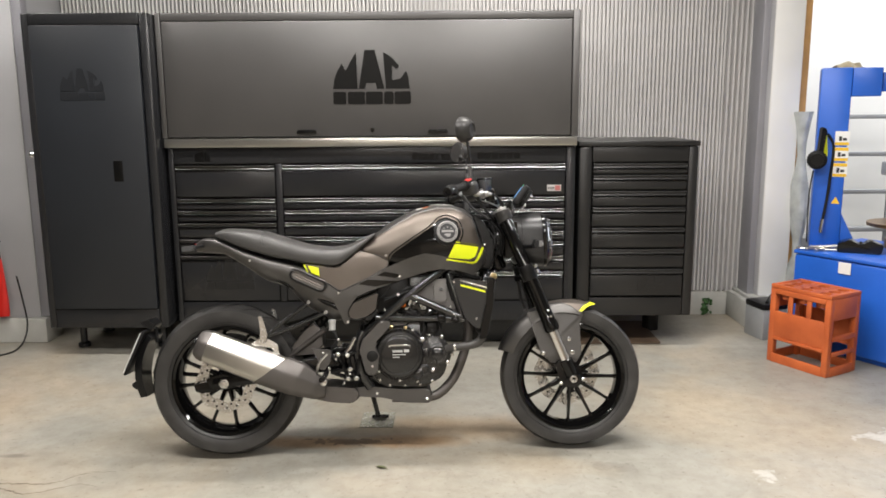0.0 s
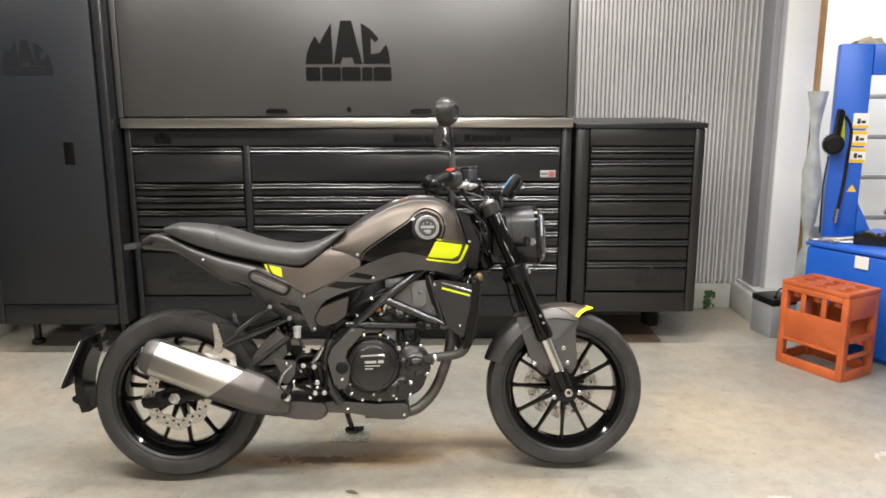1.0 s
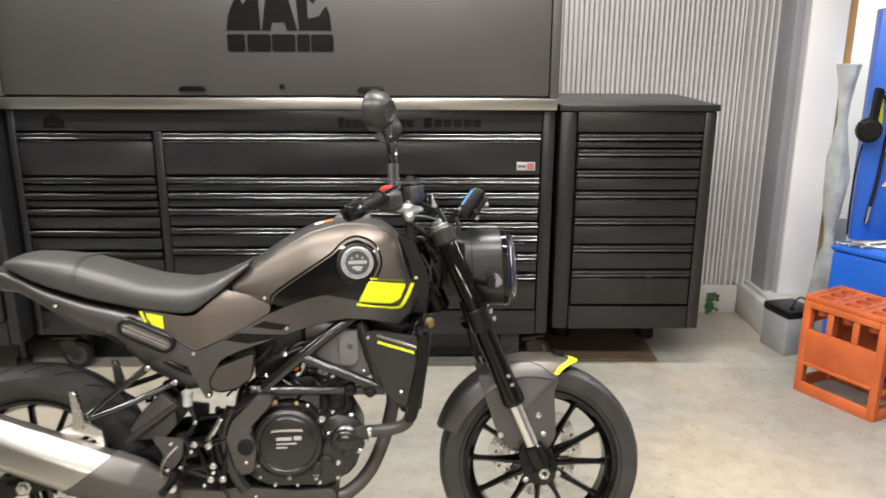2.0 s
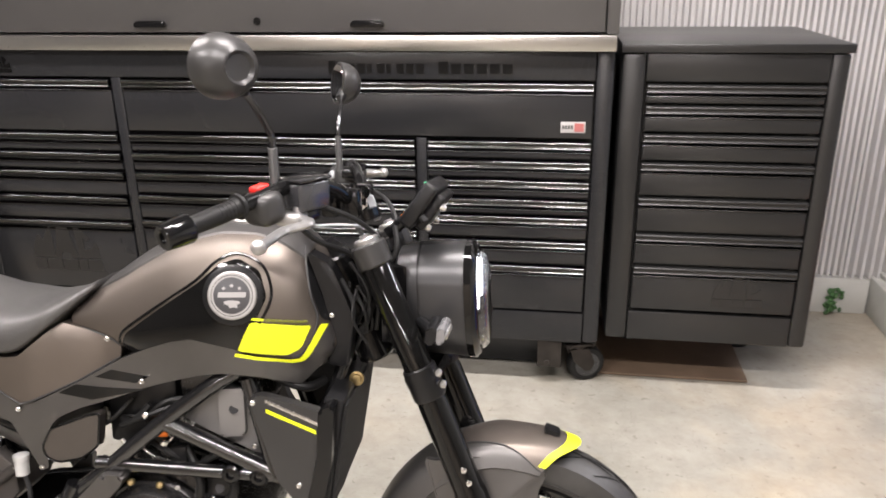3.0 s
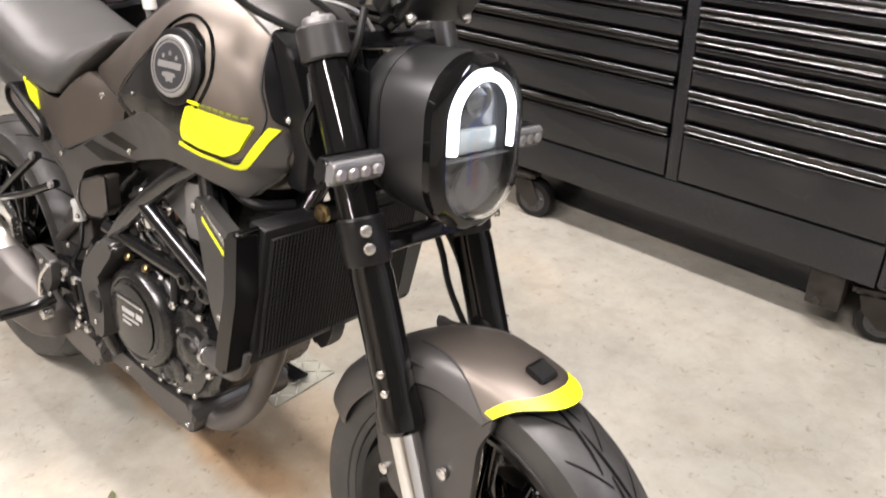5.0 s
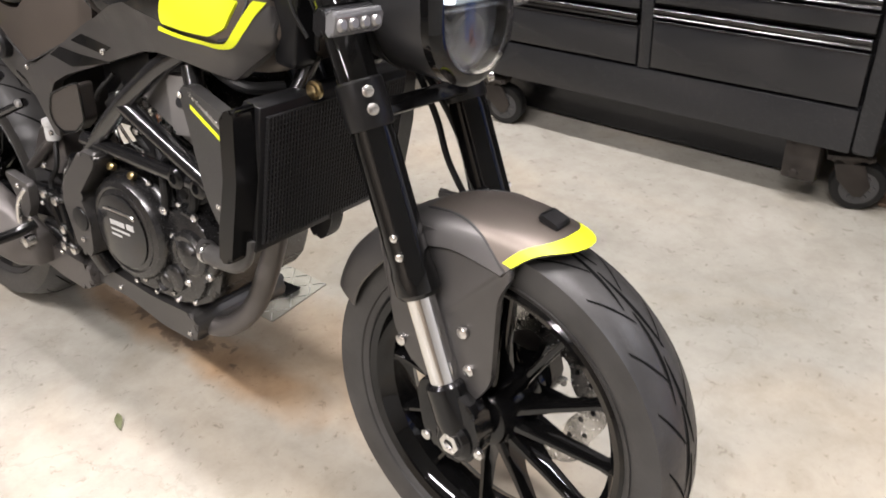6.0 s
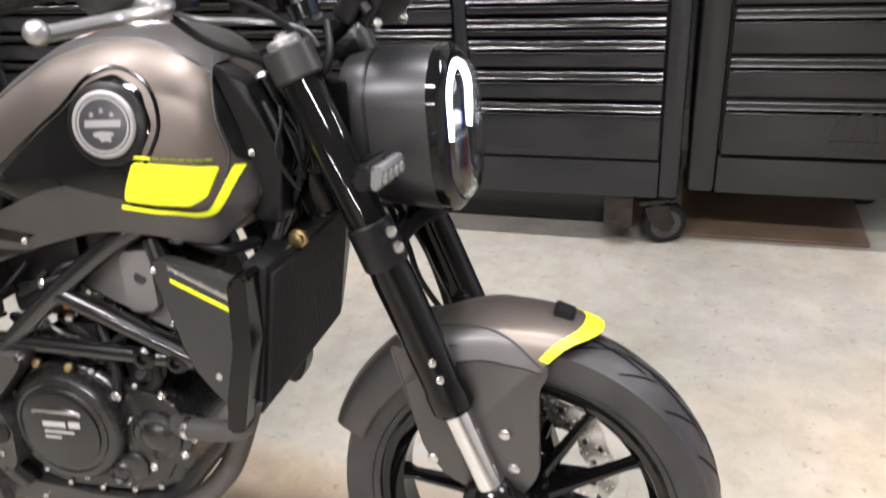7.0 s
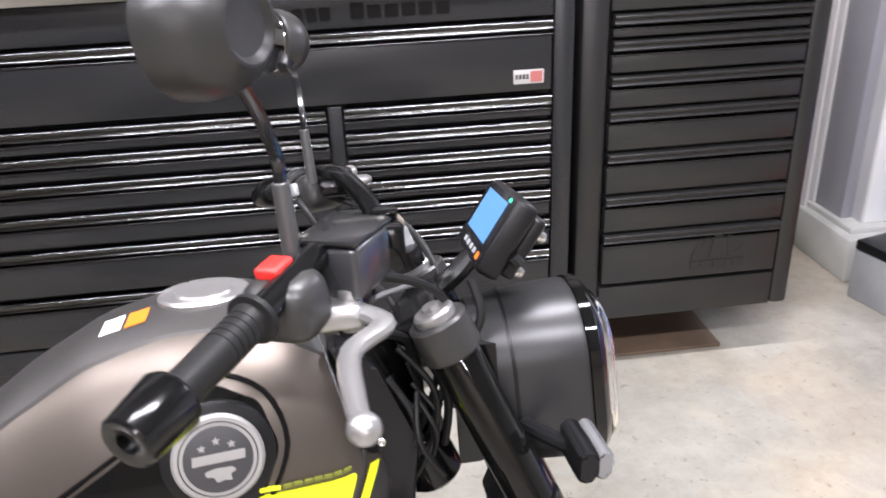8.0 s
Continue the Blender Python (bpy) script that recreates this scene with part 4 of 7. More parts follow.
# hairline cracks in the concrete and a leaf blown in
def crack(pts, width):
    bm = B()
    random.seed(31)
    way = smooth_path([(x, y, 0.0012) for x, y in pts], 5)
    way = [p + Vector((random.uniform(-0.004, 0.004), random.uniform(-0.005, 0.005), 0)) for p in way]
    rows = []
    for k, p in enumerate(way):
        t = k / (len(way) - 1)
        w_ = width * (0.25 + 0.75 * (1 - t)) * random.uniform(0.5, 1.2)
        rows.append([bm.verts.new(p + Vector((0, -w_, 0))), bm.verts.new(p + Vector((0, w_, 0)))])
    for a, b in zip(rows, rows[1:]):
        bm.faces.new((a[0], b[0], b[1], a[1]))
    ob = part("crack", bm, CRACK, bpy.data.objects["floor"])


CRACK = mat("crack_dirt", (0.16, 0.125, 0.09), 0.9, 0, 0.3, 20, 90)
crack([(-1.52, 2.90), (-1.43, 2.88), (-1.345, 2.879), (-1.257, 2.874), (-1.206, 2.901), (-1.163, 2.947), (-1.119, 2.97), (-1.032, 2.975)], 0.0045)
crack([(-1.50, 2.88), (-1.411, 2.844), (-1.356, 2.822), (-1.299, 2.796), (-1.246, 2.813), (-1.196, 2.839), (-1.128, 2.874), (-1.055, 2.856)], 0.004)
bm = B()
loft(bm, [[(x, w_, z), (x, 0, z - 0.002), (x, -w_, z), (x, 0, z - 0.001)] for x, w_, z in ((-0.026, 0.0008, 0.004), (-0.012, 0.007, 0.006), (0.004, 0.008, 0.008), (0.018, 0.004, 0.006), (0.026, 0.0008, 0.003))])
lf = tagged(part("leaf", xf(bm, pose(0.001, 3.004, 0, 0, 0, -25)), LEAF), "small dry green leaf lying on the concrete", "leaf")


# ---- motorcycle ----
bike = thing("motorcycle", pose(-0.624, 3.145, 0, 0, 0, 4.2) @ pose(0, 0, 0, -9.8), "dark graphite naked motorcycle with lime accents, leaning on its side stand", "motorcycle")
RW, FW = (0.0, 0.305), (1.390, 0.288)


def sided(fn, name, material, parent=None, label="", sides=(-1, 1), sharp=35):
    """One mesh for each side; fn(bm, s) builds it with y multiplied by s."""
    return [part(name, fn(B(), s), material, parent or bike, label, sharp) for s in sides]


def lathe(bm, c, prof, seg=64, closed=True, a0=0.0, a1=2 * math.pi):
    """Spins a (y, r) outline round an axle at c = (x, z)."""
    full = abs(a1 - a0 - 2 * math.pi) < 1e-6
    n = seg if full else seg + 1
    rows = [[bm.verts.new((c[0] + r * math.cos(a0 + (a1 - a0) * k / seg), y, c[1] + r * math.sin(a0 + (a1 - a0) * k / seg))) for y, r in prof] for k in range(n)]
    m = len(prof)
    for k in range(seg):
        a, b = rows[k], rows[(k + 1) % n]
        for j in range(m if closed else m - 1):
            bm.faces.new((a[j], a[(j + 1) % m], b[(j + 1) % m], b[j]))
    if not full and closed:
        bm.faces.new(rows[0])
        bm.faces.new(rows[-1])
    return bm


def crown(R, w, u):
    """Radius of the tread at u from -1 to 1 across the tyre."""
    return R - (R - 0.262) * abs(u) ** 2.4 * 0.62


def wheel(name, c, R, w, spokes, phase, disc_y, disc_r):
    rim_r = 0.2185
    bm = B()
    h = w * 0.40
    lathe(bm, c, [(-h, rim_r + 0.006), (-h - 0.004, rim_r - 0.002), (-h, rim_r - 0.012), (-h + 0.012, rim_r - 0.018), (-h * 0.5, rim_r - 0.028), (h * 0.5, rim_r - 0.028), (h - 0.012, rim_r - 0.018), (h, rim_r - 0.012), (h + 0.004, rim_r - 0.002), (h, rim_r + 0.006), (0, rim_r - 0.02)], 72)
    wh = part(name, bm, GLOSSB, bike, "gloss black cast wheel")
    for k in range(spokes):
        a = 2 * math.pi * k / spokes + radians(phase)
        bm = B()
        rings = []
        for r, hw, y0, y1 in ((0.045, 0.0095, -0.034, 0.016), (0.11, 0.0068, -0.026, 0.000), (0.175, 0.0058, -0.020, 0.002), (0.200, 0.0085, -0.022, 0.014)):
            d, e = Vector((math.cos(a), 0, math.sin(a))), Vector((-math.sin(a), 0, math.cos(a)))
            p = Vector((c[0], 0, c[1])) + d * r
            rings.append([p + e * hw * 0.45 + Vector((0, y0, 0)), p + e * hw + Vector((0, y0 + 0.006, 0)), p + e * hw + Vector((0, y1, 0)), p - e * hw + Vector((0, y1, 0)), p - e * hw + Vector((0, y0 + 0.006, 0)), p - e * hw * 0.45 + Vector((0, y0, 0))])
        loft(bm, rings)
        part("spoke", bm, GLOSSB, wh)
    bm = B()
    turned(bm, (c[0], -0.055, c[1]), (0, 1, 0), [(0, 0.030), (0.006, 0.042), (0.03, 0.052), (0.075, 0.052), (0.10, 0.045), (0.11, 0.03)], 32)
    part("hub", bm, SATINB, wh)
    bm = B()
    prof = []
    for k in range(17):
        u = -1 + k / 8
        prof.append((u * w / 2 * (1.0 if abs(u) < 0.99 else 1.0), crown(R, w, u)))
    side = [(w / 2 * 1.0, 0.262), (w / 2 * 0.97, 0.242), (w / 2 * 0.86, 0.224), (w * 0.36, 0.216)]
    prof = [(-y, r) for y, r in reversed(side)] + prof[0:0] + [p for p in prof if abs(p[0]) < w / 2 * 0.98] + side
    prof[4:4] = [(-w / 2 * 0.985, crown(R, w, 0.93))]
    prof[-4:-4] = [(w / 2 * 0.985, crown(R, w, 0.93))]
    prof.append((0.0, 0.205))
    lathe(bm, c, prof, 96)
    ty = part("tyre", bm, TYRE, wh, "road tyre with slanting grooves", 60)
    bm = B()
    n = 22
    for k in range(n):
        for s in (-1, 1):
            a = 2 * math.pi * (k + (0.5 if s > 0 else 0)) / n
            pts = []
            for j in range(5):
                u = s * (0.16 + 0.62 * j / 4)
                aa = a + 0.20 * j / 4
                pts.append((u * w / 2, crown(R, w, u) + 0.0008, aa))
            ed = []
            for y, r, aa in pts:
                wd = 0.0110 * (1 - abs(abs(y) / (w / 2) - 0.45))
                ed.append([bm.verts.new((c[0] + r * math.cos(aa + q), y, c[1] + r * math.sin(aa + q))) for q in (-wd, wd)])
            for p, q in zip(ed, ed[1:]):
                bm.faces.new((p[0], p[1], q[1], q[0]))
    for k in range(14):
        for s in (-1, 1):
            a = 2 * math.pi * (k + (0.5 if s > 0 else 0)) / 14
            ed = []
            for j in range(9):
                t = j / 8
                u = s * (0.03 + 0.20 * t * t)
                r, aa = crown(R, w, u) + 0.0008, a - 0.42 * t
                wy = 0.0030 * math.sin(math.pi * (0.12 + 0.76 * t))
                ed.append([bm.verts.new((c[0] + r * math.cos(aa), u * w / 2 + e, c[1] + r * math.sin(aa))) for e in (-wy, wy)])
            for p, q in zip(ed, ed[1:]):
                bm.faces.new((p[0], p[1], q[1], q[0]))
    part("tread_pattern", bm, GROOVE, ty, "fine slanting tread grooves")
    lathe_bm = B()
    for r in (0.232,):
        for s in (-1, 1):
            yy = w / 2 * (0.93 if r < 0.24 else 1.0)
            lathe(lathe_bm, c, [(s * (yy - 0.002), r - 0.0015), (s * (yy + 0.0012), r), (s * (yy - 0.002), r + 0.0015)], 72)
    part("sidewall_relief", lathe_bm, TYRE, ty)
    # brake disc with a scalloped edge and slots
    bm = B()
    seg = 96
    out, inn = [], []
    for y in (disc_y - 0.0025, disc_y + 0.0025):
        out.append([bm.verts.new((c[0] + (disc_r + 0.005 * math.cos(8 * 2 * math.pi * k / seg)) * math.cos(2 * math.pi * k / seg), y, c[1] + (disc_r + 0.005 * math.cos(8 * 2 * math.pi * k / seg)) * math.sin(2 * math.pi * k / seg))) for k in range(seg)])
        inn.append([bm.verts.new((c[0] + (disc_r * 0.66 + 0.005 * math.cos(8 * 2 * math.pi * k / seg)) * math.cos(2 * math.pi * k / seg), y, c[1] + (disc_r * 0.66 + 0.005 * math.cos(8 * 2 * math.pi * k / seg)) * math.sin(2 * math.pi * k / seg))) for k in range(seg)])
    skin(bm, out[0], out[1])
    skin(bm, inn[1], inn[0])
    skin(bm, inn[0], out[0])
    skin(bm, out[1], inn[1])
    dk = part("brake_disc", bm, ALU, wh, "drilled steel brake disc with scalloped edge")
    bm = B()
    for k in range(32):
        a = 2 * math.pi * k / 32
        r = disc_r * (0.75 if k % 2 else 0.87)
        for s in (-1, 1):
            turned(bm, (c[0] + r * math.cos(a), disc_y + s * 0.0024, c[1] + r * math.sin(a)), (0, s, 0), [(0, 0.0045), (0.0005, 0.0045)], 10)
    for k in range(5):
        a = 2 * math.pi * k / 5
        d = Vector((math.cos(a), 0, math.sin(a)))
        rod(bm, Vector((c[0], disc_y, c[1])) + d * 0.03, Vector((c[0], disc_y, c[1])) + d * disc_r * 0.68, 0.007, seg=8)
    part("disc_carrier", bm, SATINB, wh)
    return wh


rear = wheel("rear_wheel", RW, 0.305, 0.150, 12, 7, -0.082, 0.118)
front = wheel("front_wheel", FW, 0.288, 0.110, 12, -3, 0.070, 0.135)


# --- tank ---
T_TOP = curve_of([(0.555, 0.845), (0.60, 0.885), (0.68, 0.940), (0.76, 0.981), (0.84, 0.998), (0.91, 0.999), (0.965, 0.985), (1.005, 0.950), (1.035, 0.875), (1.058, 0.790)])
T_LOW = curve_of([(0.555, 0.800), (0.62, 0.765), (0.70, 0.725), (0.78, 0.722), (0.90, 0.735), (0.985, 0.708), (1.03, 0.732), (1.058, 0.774)])
T_WID = curve_of([(0.555, 0.104), (0.62, 0.117), (0.70, 0.133), (0.78, 0.152), (0.86, 0.166), (0.93, 0.164), (1.0, 0.140), (1.04, 0.105), (1.058, 0.080)])
T_MID = curve_of([(0.555, 0.82), (0.70, 0.80), (0.88, 0.835), (1.0, 0.80), (1.058, 0.783)])
TN = 2.5


def tank_y(x, z):
    zt, zb, w, zm = T_TOP(x), T_LOW(x), T_WID(x), T_MID(x)
    u = (z - zm) / (zt - zm) if z > zm else (zm - z) / (zm - zb)
    u = min(abs(u), 0.999)
    return w * (1 - u ** TN) ** (1 / TN)


def tank_z(x, y):
    """Height of the top cover's label above the tank's middle line."""
    return T_MID(x) + (T_TOP(x) - T_MID(x)) * (1 - (y / T_WID(x)) ** TN) ** (1 / TN) + 0.0042


def tank_ring(x, n=40):
    zt, zb, w, zm = T_TOP(x), T_LOW(x), T_WID(x), T_MID(x)
    out = []
    for k in range(n):
        a = 2 * math.pi * k / n
        c, s = math.cos(a), math.sin(a)
        y = w * math.copysign(abs(c) ** (2 / TN), c)
        q = abs(s) ** (2 / TN)
        out.append((x, y, zm + (zt - zm) * q if s >= 0 else zm - (zm - zb) * q))
    return out


bm = B()
loft(bm, [tank_ring(0.556 + (1.057 - 0.556) * k / 44) for k in range(45)])
tank = part("fuel_tank", bm, GUN, bike, "satin graphite-bronze fuel tank", 60)


def patch(pts, s, lift, material, name, parent, label="", skirt=0.004, fine=0.02, over=None):
    """A panel that follows the tank's side, or another surface: an outline in x and z laid on it."""
    over = over or tank_y
    bm = B()
    face = bm.faces.new([bm.verts.new((x, 0, z)) for x, z in pts])
    bmesh.ops.triangulate(bm, faces=[face])
    for _ in range(5):
        es = [e for e in bm.edges if e.calc_length() > fine]
        if not es:
            break
        bmesh.ops.subdivide_edges(bm, edges=es, cuts=1)
        bmesh.ops.triangulate(bm, faces=[f for f in bm.faces if len(f.verts) > 3])
    for v in bm.verts:
        v.co.y = s * (over(v.co.x, v.co.z) + lift)
    rim = [e for e in bm.edges if e.is_boundary]
    ex = bmesh.ops.extrude_edge_only(bm, edges=rim)
    for v in [g for g in ex["geom"] if isinstance(g, bmesh.types.BMVert)]:
        v.co.y -= s * (skirt + lift)
    return part(name, bm, material, parent, label, 50)


def ridge(bm, pts, s, r, lift=0.0):
    return hose(bm, [(x, s * (tank_y(x, z) + lift), z) for x, z in pts], r, 6, 4)


PANEL = rounded([(0.653, 0.758), (0.659, 0.780), (0.669, 0.804), (0.734, 0.850), (0.822, 0.908), (0.858, 0.940), (0.890, 0.950), (0.930, 0.930), (0.945, 0.885), (0.922, 0.836), (0.892, 0.785), (0.855, 0.794), (0.803, 0.803), (0.759, 0.793), (0.715, 0.777)], 0.010, 4)
KNEE_OUT = curve_of([(0.29, 0.124), (0.40, 0.130), (0.50, 0.132), (0.60, 0.133), (0.70, 0.138), (0.76, 0.142)])


def wing_y(x, z):
    """Half-width of the graphite wing that runs from the knee to the tank's front corner."""
    k = min(1.0, max(0.0, (x - 0.60) / 0.18))
    k = k * k * (3 - 2 * k)
    rear = KNEE_OUT(min(x, 0.76)) - 0.10 * max(0.0, 0.64 - z)
    if x < 0.56:
        return rear
    front = max(tank_y(x, z) + 0.0030, T_WID(x) * 0.965 - 0.20 * max(0.0, 0.775 - z))
    return max(rear * (1 - k) + front * k, tank_y(x, z) + 0.0030)


for s in (-1, 1):
    patch(PANEL, s, 0.0025, GLOSSB, "emblem_panel", tank, "gloss black side panel")
    patch(rounded([(0.918, 0.842), (1.016, 0.827), (1.000, 0.790), (0.977, 0.778), (0.890, 0.787)], 0.006, 3), s, 0.0018, NEON, "lime_decal", tank, "fluorescent lime decal", 0.004, 0.02, wing_y)
    bm = B()
    st = [(0.884, 0.777), (0.955, 0.766), (0.988, 0.7615), (1.011, 0.771), (1.041, 0.824)]
    inner = [(0.886, 0.783), (0.955, 0.7725), (0.986, 0.7690), (1.003, 0.777), (1.030, 0.827)]
    a = [bm.verts.new((x, s * (wing_y(x, z) + 0.0018), z)) for x, z in [tuple(p)[0::2] for p in smooth_path([(x, 0, z) for x, z in st], 6)]]
    b = [bm.verts.new((x, s * (wing_y(x, z) + 0.0018), z)) for x, z in [tuple(p)[0::2] for p in smooth_path([(x, 0, z) for x, z in inner], 6)]]
    for k in range(len(a) - 1):
        bm.faces.new((a[k], a[k + 1], b[k + 1], b[k]))
    part("lime_pinstripe", bm, NEON, tank, "fluorescent lime pinstripe")
    patch([(0.9215, 0.8500), (0.9400, 0.8475), (0.9400, 0.8440), (0.9205, 0.8465)], s, 0.0016, NEON, "lime_strip", tank, "thin fluorescent lime strip", 0.002, 0.02, wing_y)
    for k in range(7):
        x = 0.943 + 0.0098 * k
        z = 0.8470 - 0.00135 * k
        patch([(x, z), (x + 0.008, z - 0.0011), (x + 0.008, z - 0.0044), (x, z - 0.0033)], s, 0.0016, OLIVE, "decal_bar", tank, "", 0.002, 0.02, wing_y)
    # round badge
    yb = tank_y(0.888, 0.889)
    n_ = Vector((0.10, s, 0.16)).normalized()
    bm = B()
    turned(bm, Vector((0.888, s * yb, 0.889)) - n_ * 0.004, n_, [(0, 0.053), (0.007, 0.053), (0.009, 0.049)], 40)
    bd = part("badge", bm, PLASTIC, tank, "round tank badge")
    bm = B()
    turned(bm, Vector((0.888, s * yb, 0.889)) + n_ * 0.004, n_, [(0, 0.042), (0.006, 0.0425), (0.008, 0.040)], 40)
    part("badge_plate", bm, BADGE, bd, "bright silver round badge")
    o = Vector((0.888, s * yb, 0.889)) + n_ * 0.0122
    bm = B()
    turned(bm, o - n_ * 0.0006, n_, [(0, 0.0365), (0.0009, 0.0362), (0.001, 0.0352), (0.0002, 0.035)], 36, False)
    part("badge_groove", bm, INK, bd)
    bm = B()
    turned(bm, o - n_ * 0.0006, n_, [(0, 0.0318), (0.0008, 0.0318), (0.001, 0.0308)], 36)
    part("badge_field", bm, ENAMEL, bd, "dark enamel centre of the badge")
    bm = B()
    up = Vector((0, 0, 1)) - n_ * n_.z
    up.normalize()
    rt = up.cross(n_)
    def raised(pts):
        q = [o + n_ * 0.0003 + rt * a + up * b for a, b in pts]
        loft(bm, [q, [p + n_ * 0.0008 for p in q]])

    for du, dv in ((-0.0135, 0.0125), (0.0, 0.0175), (0.0135, 0.0125)):
        for k in range(5):
            a = math.pi / 2 + k * 2 * math.pi / 5
            raised([(du + 0.0042 * math.cos(a), dv + 0.0042 * math.sin(a)), (du + 0.0018 * math.cos(a + 0.63), dv + 0.0018 * math.sin(a + 0.63)), (du, dv), (du + 0.0018 * math.cos(a - 0.63), dv + 0.0018 * math.sin(a - 0.63))])
    raised([(-0.024, -0.003), (0.024, -0.003), (0.025, 0.006), (-0.023, 0.006)])
    raised(rounded([(-0.014, -0.010), (-0.004, -0.008), (0.012, -0.009), (0.015, -0.013), (0.009, -0.015), (0.010, -0.022), (0.003, -0.020), (-0.004, -0.022), (-0.006, -0.016), (-0.013, -0.015)], 0.002, 2))
    part("badge_print", bm, BADGE, bd, "raised silver shapes of the badge")
    bm = B()
    ridge(bm, [(0.655, 0.785), (0.667, 0.810), (0.734, 0.857), (0.815, 0.910), (0.850, 0.943), (0.888, 0.957), (0.935, 0.936), (0.952, 0.885), (0.93, 0.835)], s, 0.0028, 0.0005)
    part("panel_edge", bm, SATINB, tank)
    bm = B()
    ridge(bm, [(0.99, 0.957), (1.000, 0.93), (1.012, 0.88), (1.024, 0.835), (1.005, 0.782), (0.985, 0.772)], s, 0.0025, 0.0)
    part("seam", bm, INK, tank)
    patch(rounded([(0.990, 0.952), (1.003, 0.925), (1.015, 0.880), (1.030, 0.836), (1.044, 0.824), (1.052, 0.806), (1.048, 0.826), (1.038, 0.850), (1.020, 0.905), (1.004, 0.938)], 0.006, 2), s, 0.0022, PLASTIC, "front_skin", tank, "black plastic skin on the tank's front", 0.003, 0.015)
bm = B()
rows_ = []
hwid = curve_of([(0.575, 0.070), (0.66, 0.088), (0.74, 0.086), (0.84, 0.084), (0.92, 0.088), (0.97, 0.090), (1.002, 0.080)])
for k in range(30):
    x = 0.575 + 0.425 * k / 29
    hw = hwid(x)
    ys = [-hw, 0.002 - hw] + [-hw + 2 * hw * j / 12 for j in range(1, 12)] + [hw - 0.002, hw]
    row = [bm.verts.new((x, y, T_MID(x) + (T_TOP(x) - T_MID(x)) * (1 - min(0.999, abs(y) / T_WID(x)) ** TN) ** (1 / TN) + (0.0032 if 0 < j < 14 else -0.001))) for j, y in enumerate(ys)]
    rows_.append(row)
for p, q in zip(rows_, rows_[1:]):
    for j in range(14):
        bm.faces.new((p[j], p[j + 1], q[j + 1], q[j]))
part("top_cover", bm, MATTG, tank, "matt graphite cover along the top of the tank")
bm = B()
turned(bm, (0.875, 0.0, 0.991), (0.02, 0, 1), [(0, 0.050), (0.011, 0.050), (0.0135, 0.047), (0.0125, 0.040), (0.0125, 0.032), (0.015, 0.030), (0.0155, 0.006)], 40)
cap = part("fuel_cap", bm, LEVER, tank, "round silver fuel cap")
bm = B()
for k, m_ in enumerate((0, 1)):
    x0 = 0.772 + 0.026 * k
    q = [(x0, -0.050, tank_z(x0, 0.050)), (x0 + 0.022, -0.050, tank_z(x0 + 0.022, 0.050)), (x0 + 0.022, -0.015, tank_z(x0 + 0.022, 0.015)), (x0, -0.015, tank_z(x0, 0.015))]
    bmesh_q = [bm.verts.new(p) for p in q]
    f_ = bm.faces.new(bmesh_q)
    f_.material_index = k
lab_ = part("warning_label", bm, PAPER, tank, "orange and white warning label")
lab_.data.materials.append(ORANGES)

# front shrouds between tank and headstock
def shroud(bm, s):
    a = [(1.000, 0.955), (1.045, 0.93), (1.085, 0.83), (1.075, 0.735), (1.030, 0.740), (1.045, 0.80), (1.03, 0.87)]
    return slab(bm, rounded(a, 0.012, 3), s * 0.088, s * 0.045, 0.006)


sided(shroud, "tank_shroud", PLASTIC)


# --- seat and tail ---
S_TOP = curve_of([(-0.035, 0.905), (0.0, 0.921), (0.07, 0.918), (0.16, 0.906), (0.25, 0.876), (0.333, 0.850), (0.43, 0.838), (0.50, 0.848), (0.555, 0.872), (0.60, 0.893)])
S_LOW = curve_of([(-0.035, 0.886), (0.075, 0.838), (0.19, 0.802), (0.32, 0.773), (0.435, 0.757), (0.465, 0.764), (0.525, 0.812), (0.60, 0.880)])
S_WID = curve_of([(-0.035, 0.082), (0.02, 0.112), (0.12, 0.130), (0.25, 0.136), (0.36, 0.142), (0.46, 0.144), (0.53, 0.134), (0.60, 0.095)])


def seat_ring(x, n=30):
    zt, zb, w = S_TOP(x), S_LOW(x), S_WID(x)
    out = []
    for k in range(n):
        a = 2 * math.pi * k / n
        c, s = math.cos(a), math.sin(a)
        zm = zb + (zt - zb) * 0.40
        e = 2.9 if s >= 0 else 7.0
        q = abs(s) ** (2 / e)
        out.append((x, w * math.copysign(abs(c) ** (2 / e), c), zm + (zt - zm) * q if s >= 0 else zm - (zm - zb) * q))
    return out


bm = B()
loft(bm, [seat_ring(-0.034 + 0.632 * k / 48) for k in range(49)])
seat = part("seat", bm, VINYL, bike, "dark grey one-piece vinyl seat", 60)
bm = B()
for x in (0.155, 0.163):
    hose(bm, [seat_ring(x)[k] for k in range(0, 16)], 0.0016, 6, 2)
part("seam", bm, INK, seat)

TL_TOP = curve_of([(-0.120, 0.862), (-0.085, 0.884), (-0.03, 0.878), (0.075, 0.832), (0.19, 0.796), (0.32, 0.768), (0.44, 0.748), (0.50, 0.70)])
TL_LOW = curve_of([(-0.120, 0.826), (0.0, 0.816), (0.075, 0.770), (0.165, 0.705), (0.25, 0.680), (0.315, 0.603), (0.43, 0.535), (0.50, 0.55)])
TL_WID = curve_of([(-0.120, 0.045), (-0.06, 0.085), (0.05, 0.112), (0.20, 0.122), (0.35, 0.126), (0.50, 0.114)])


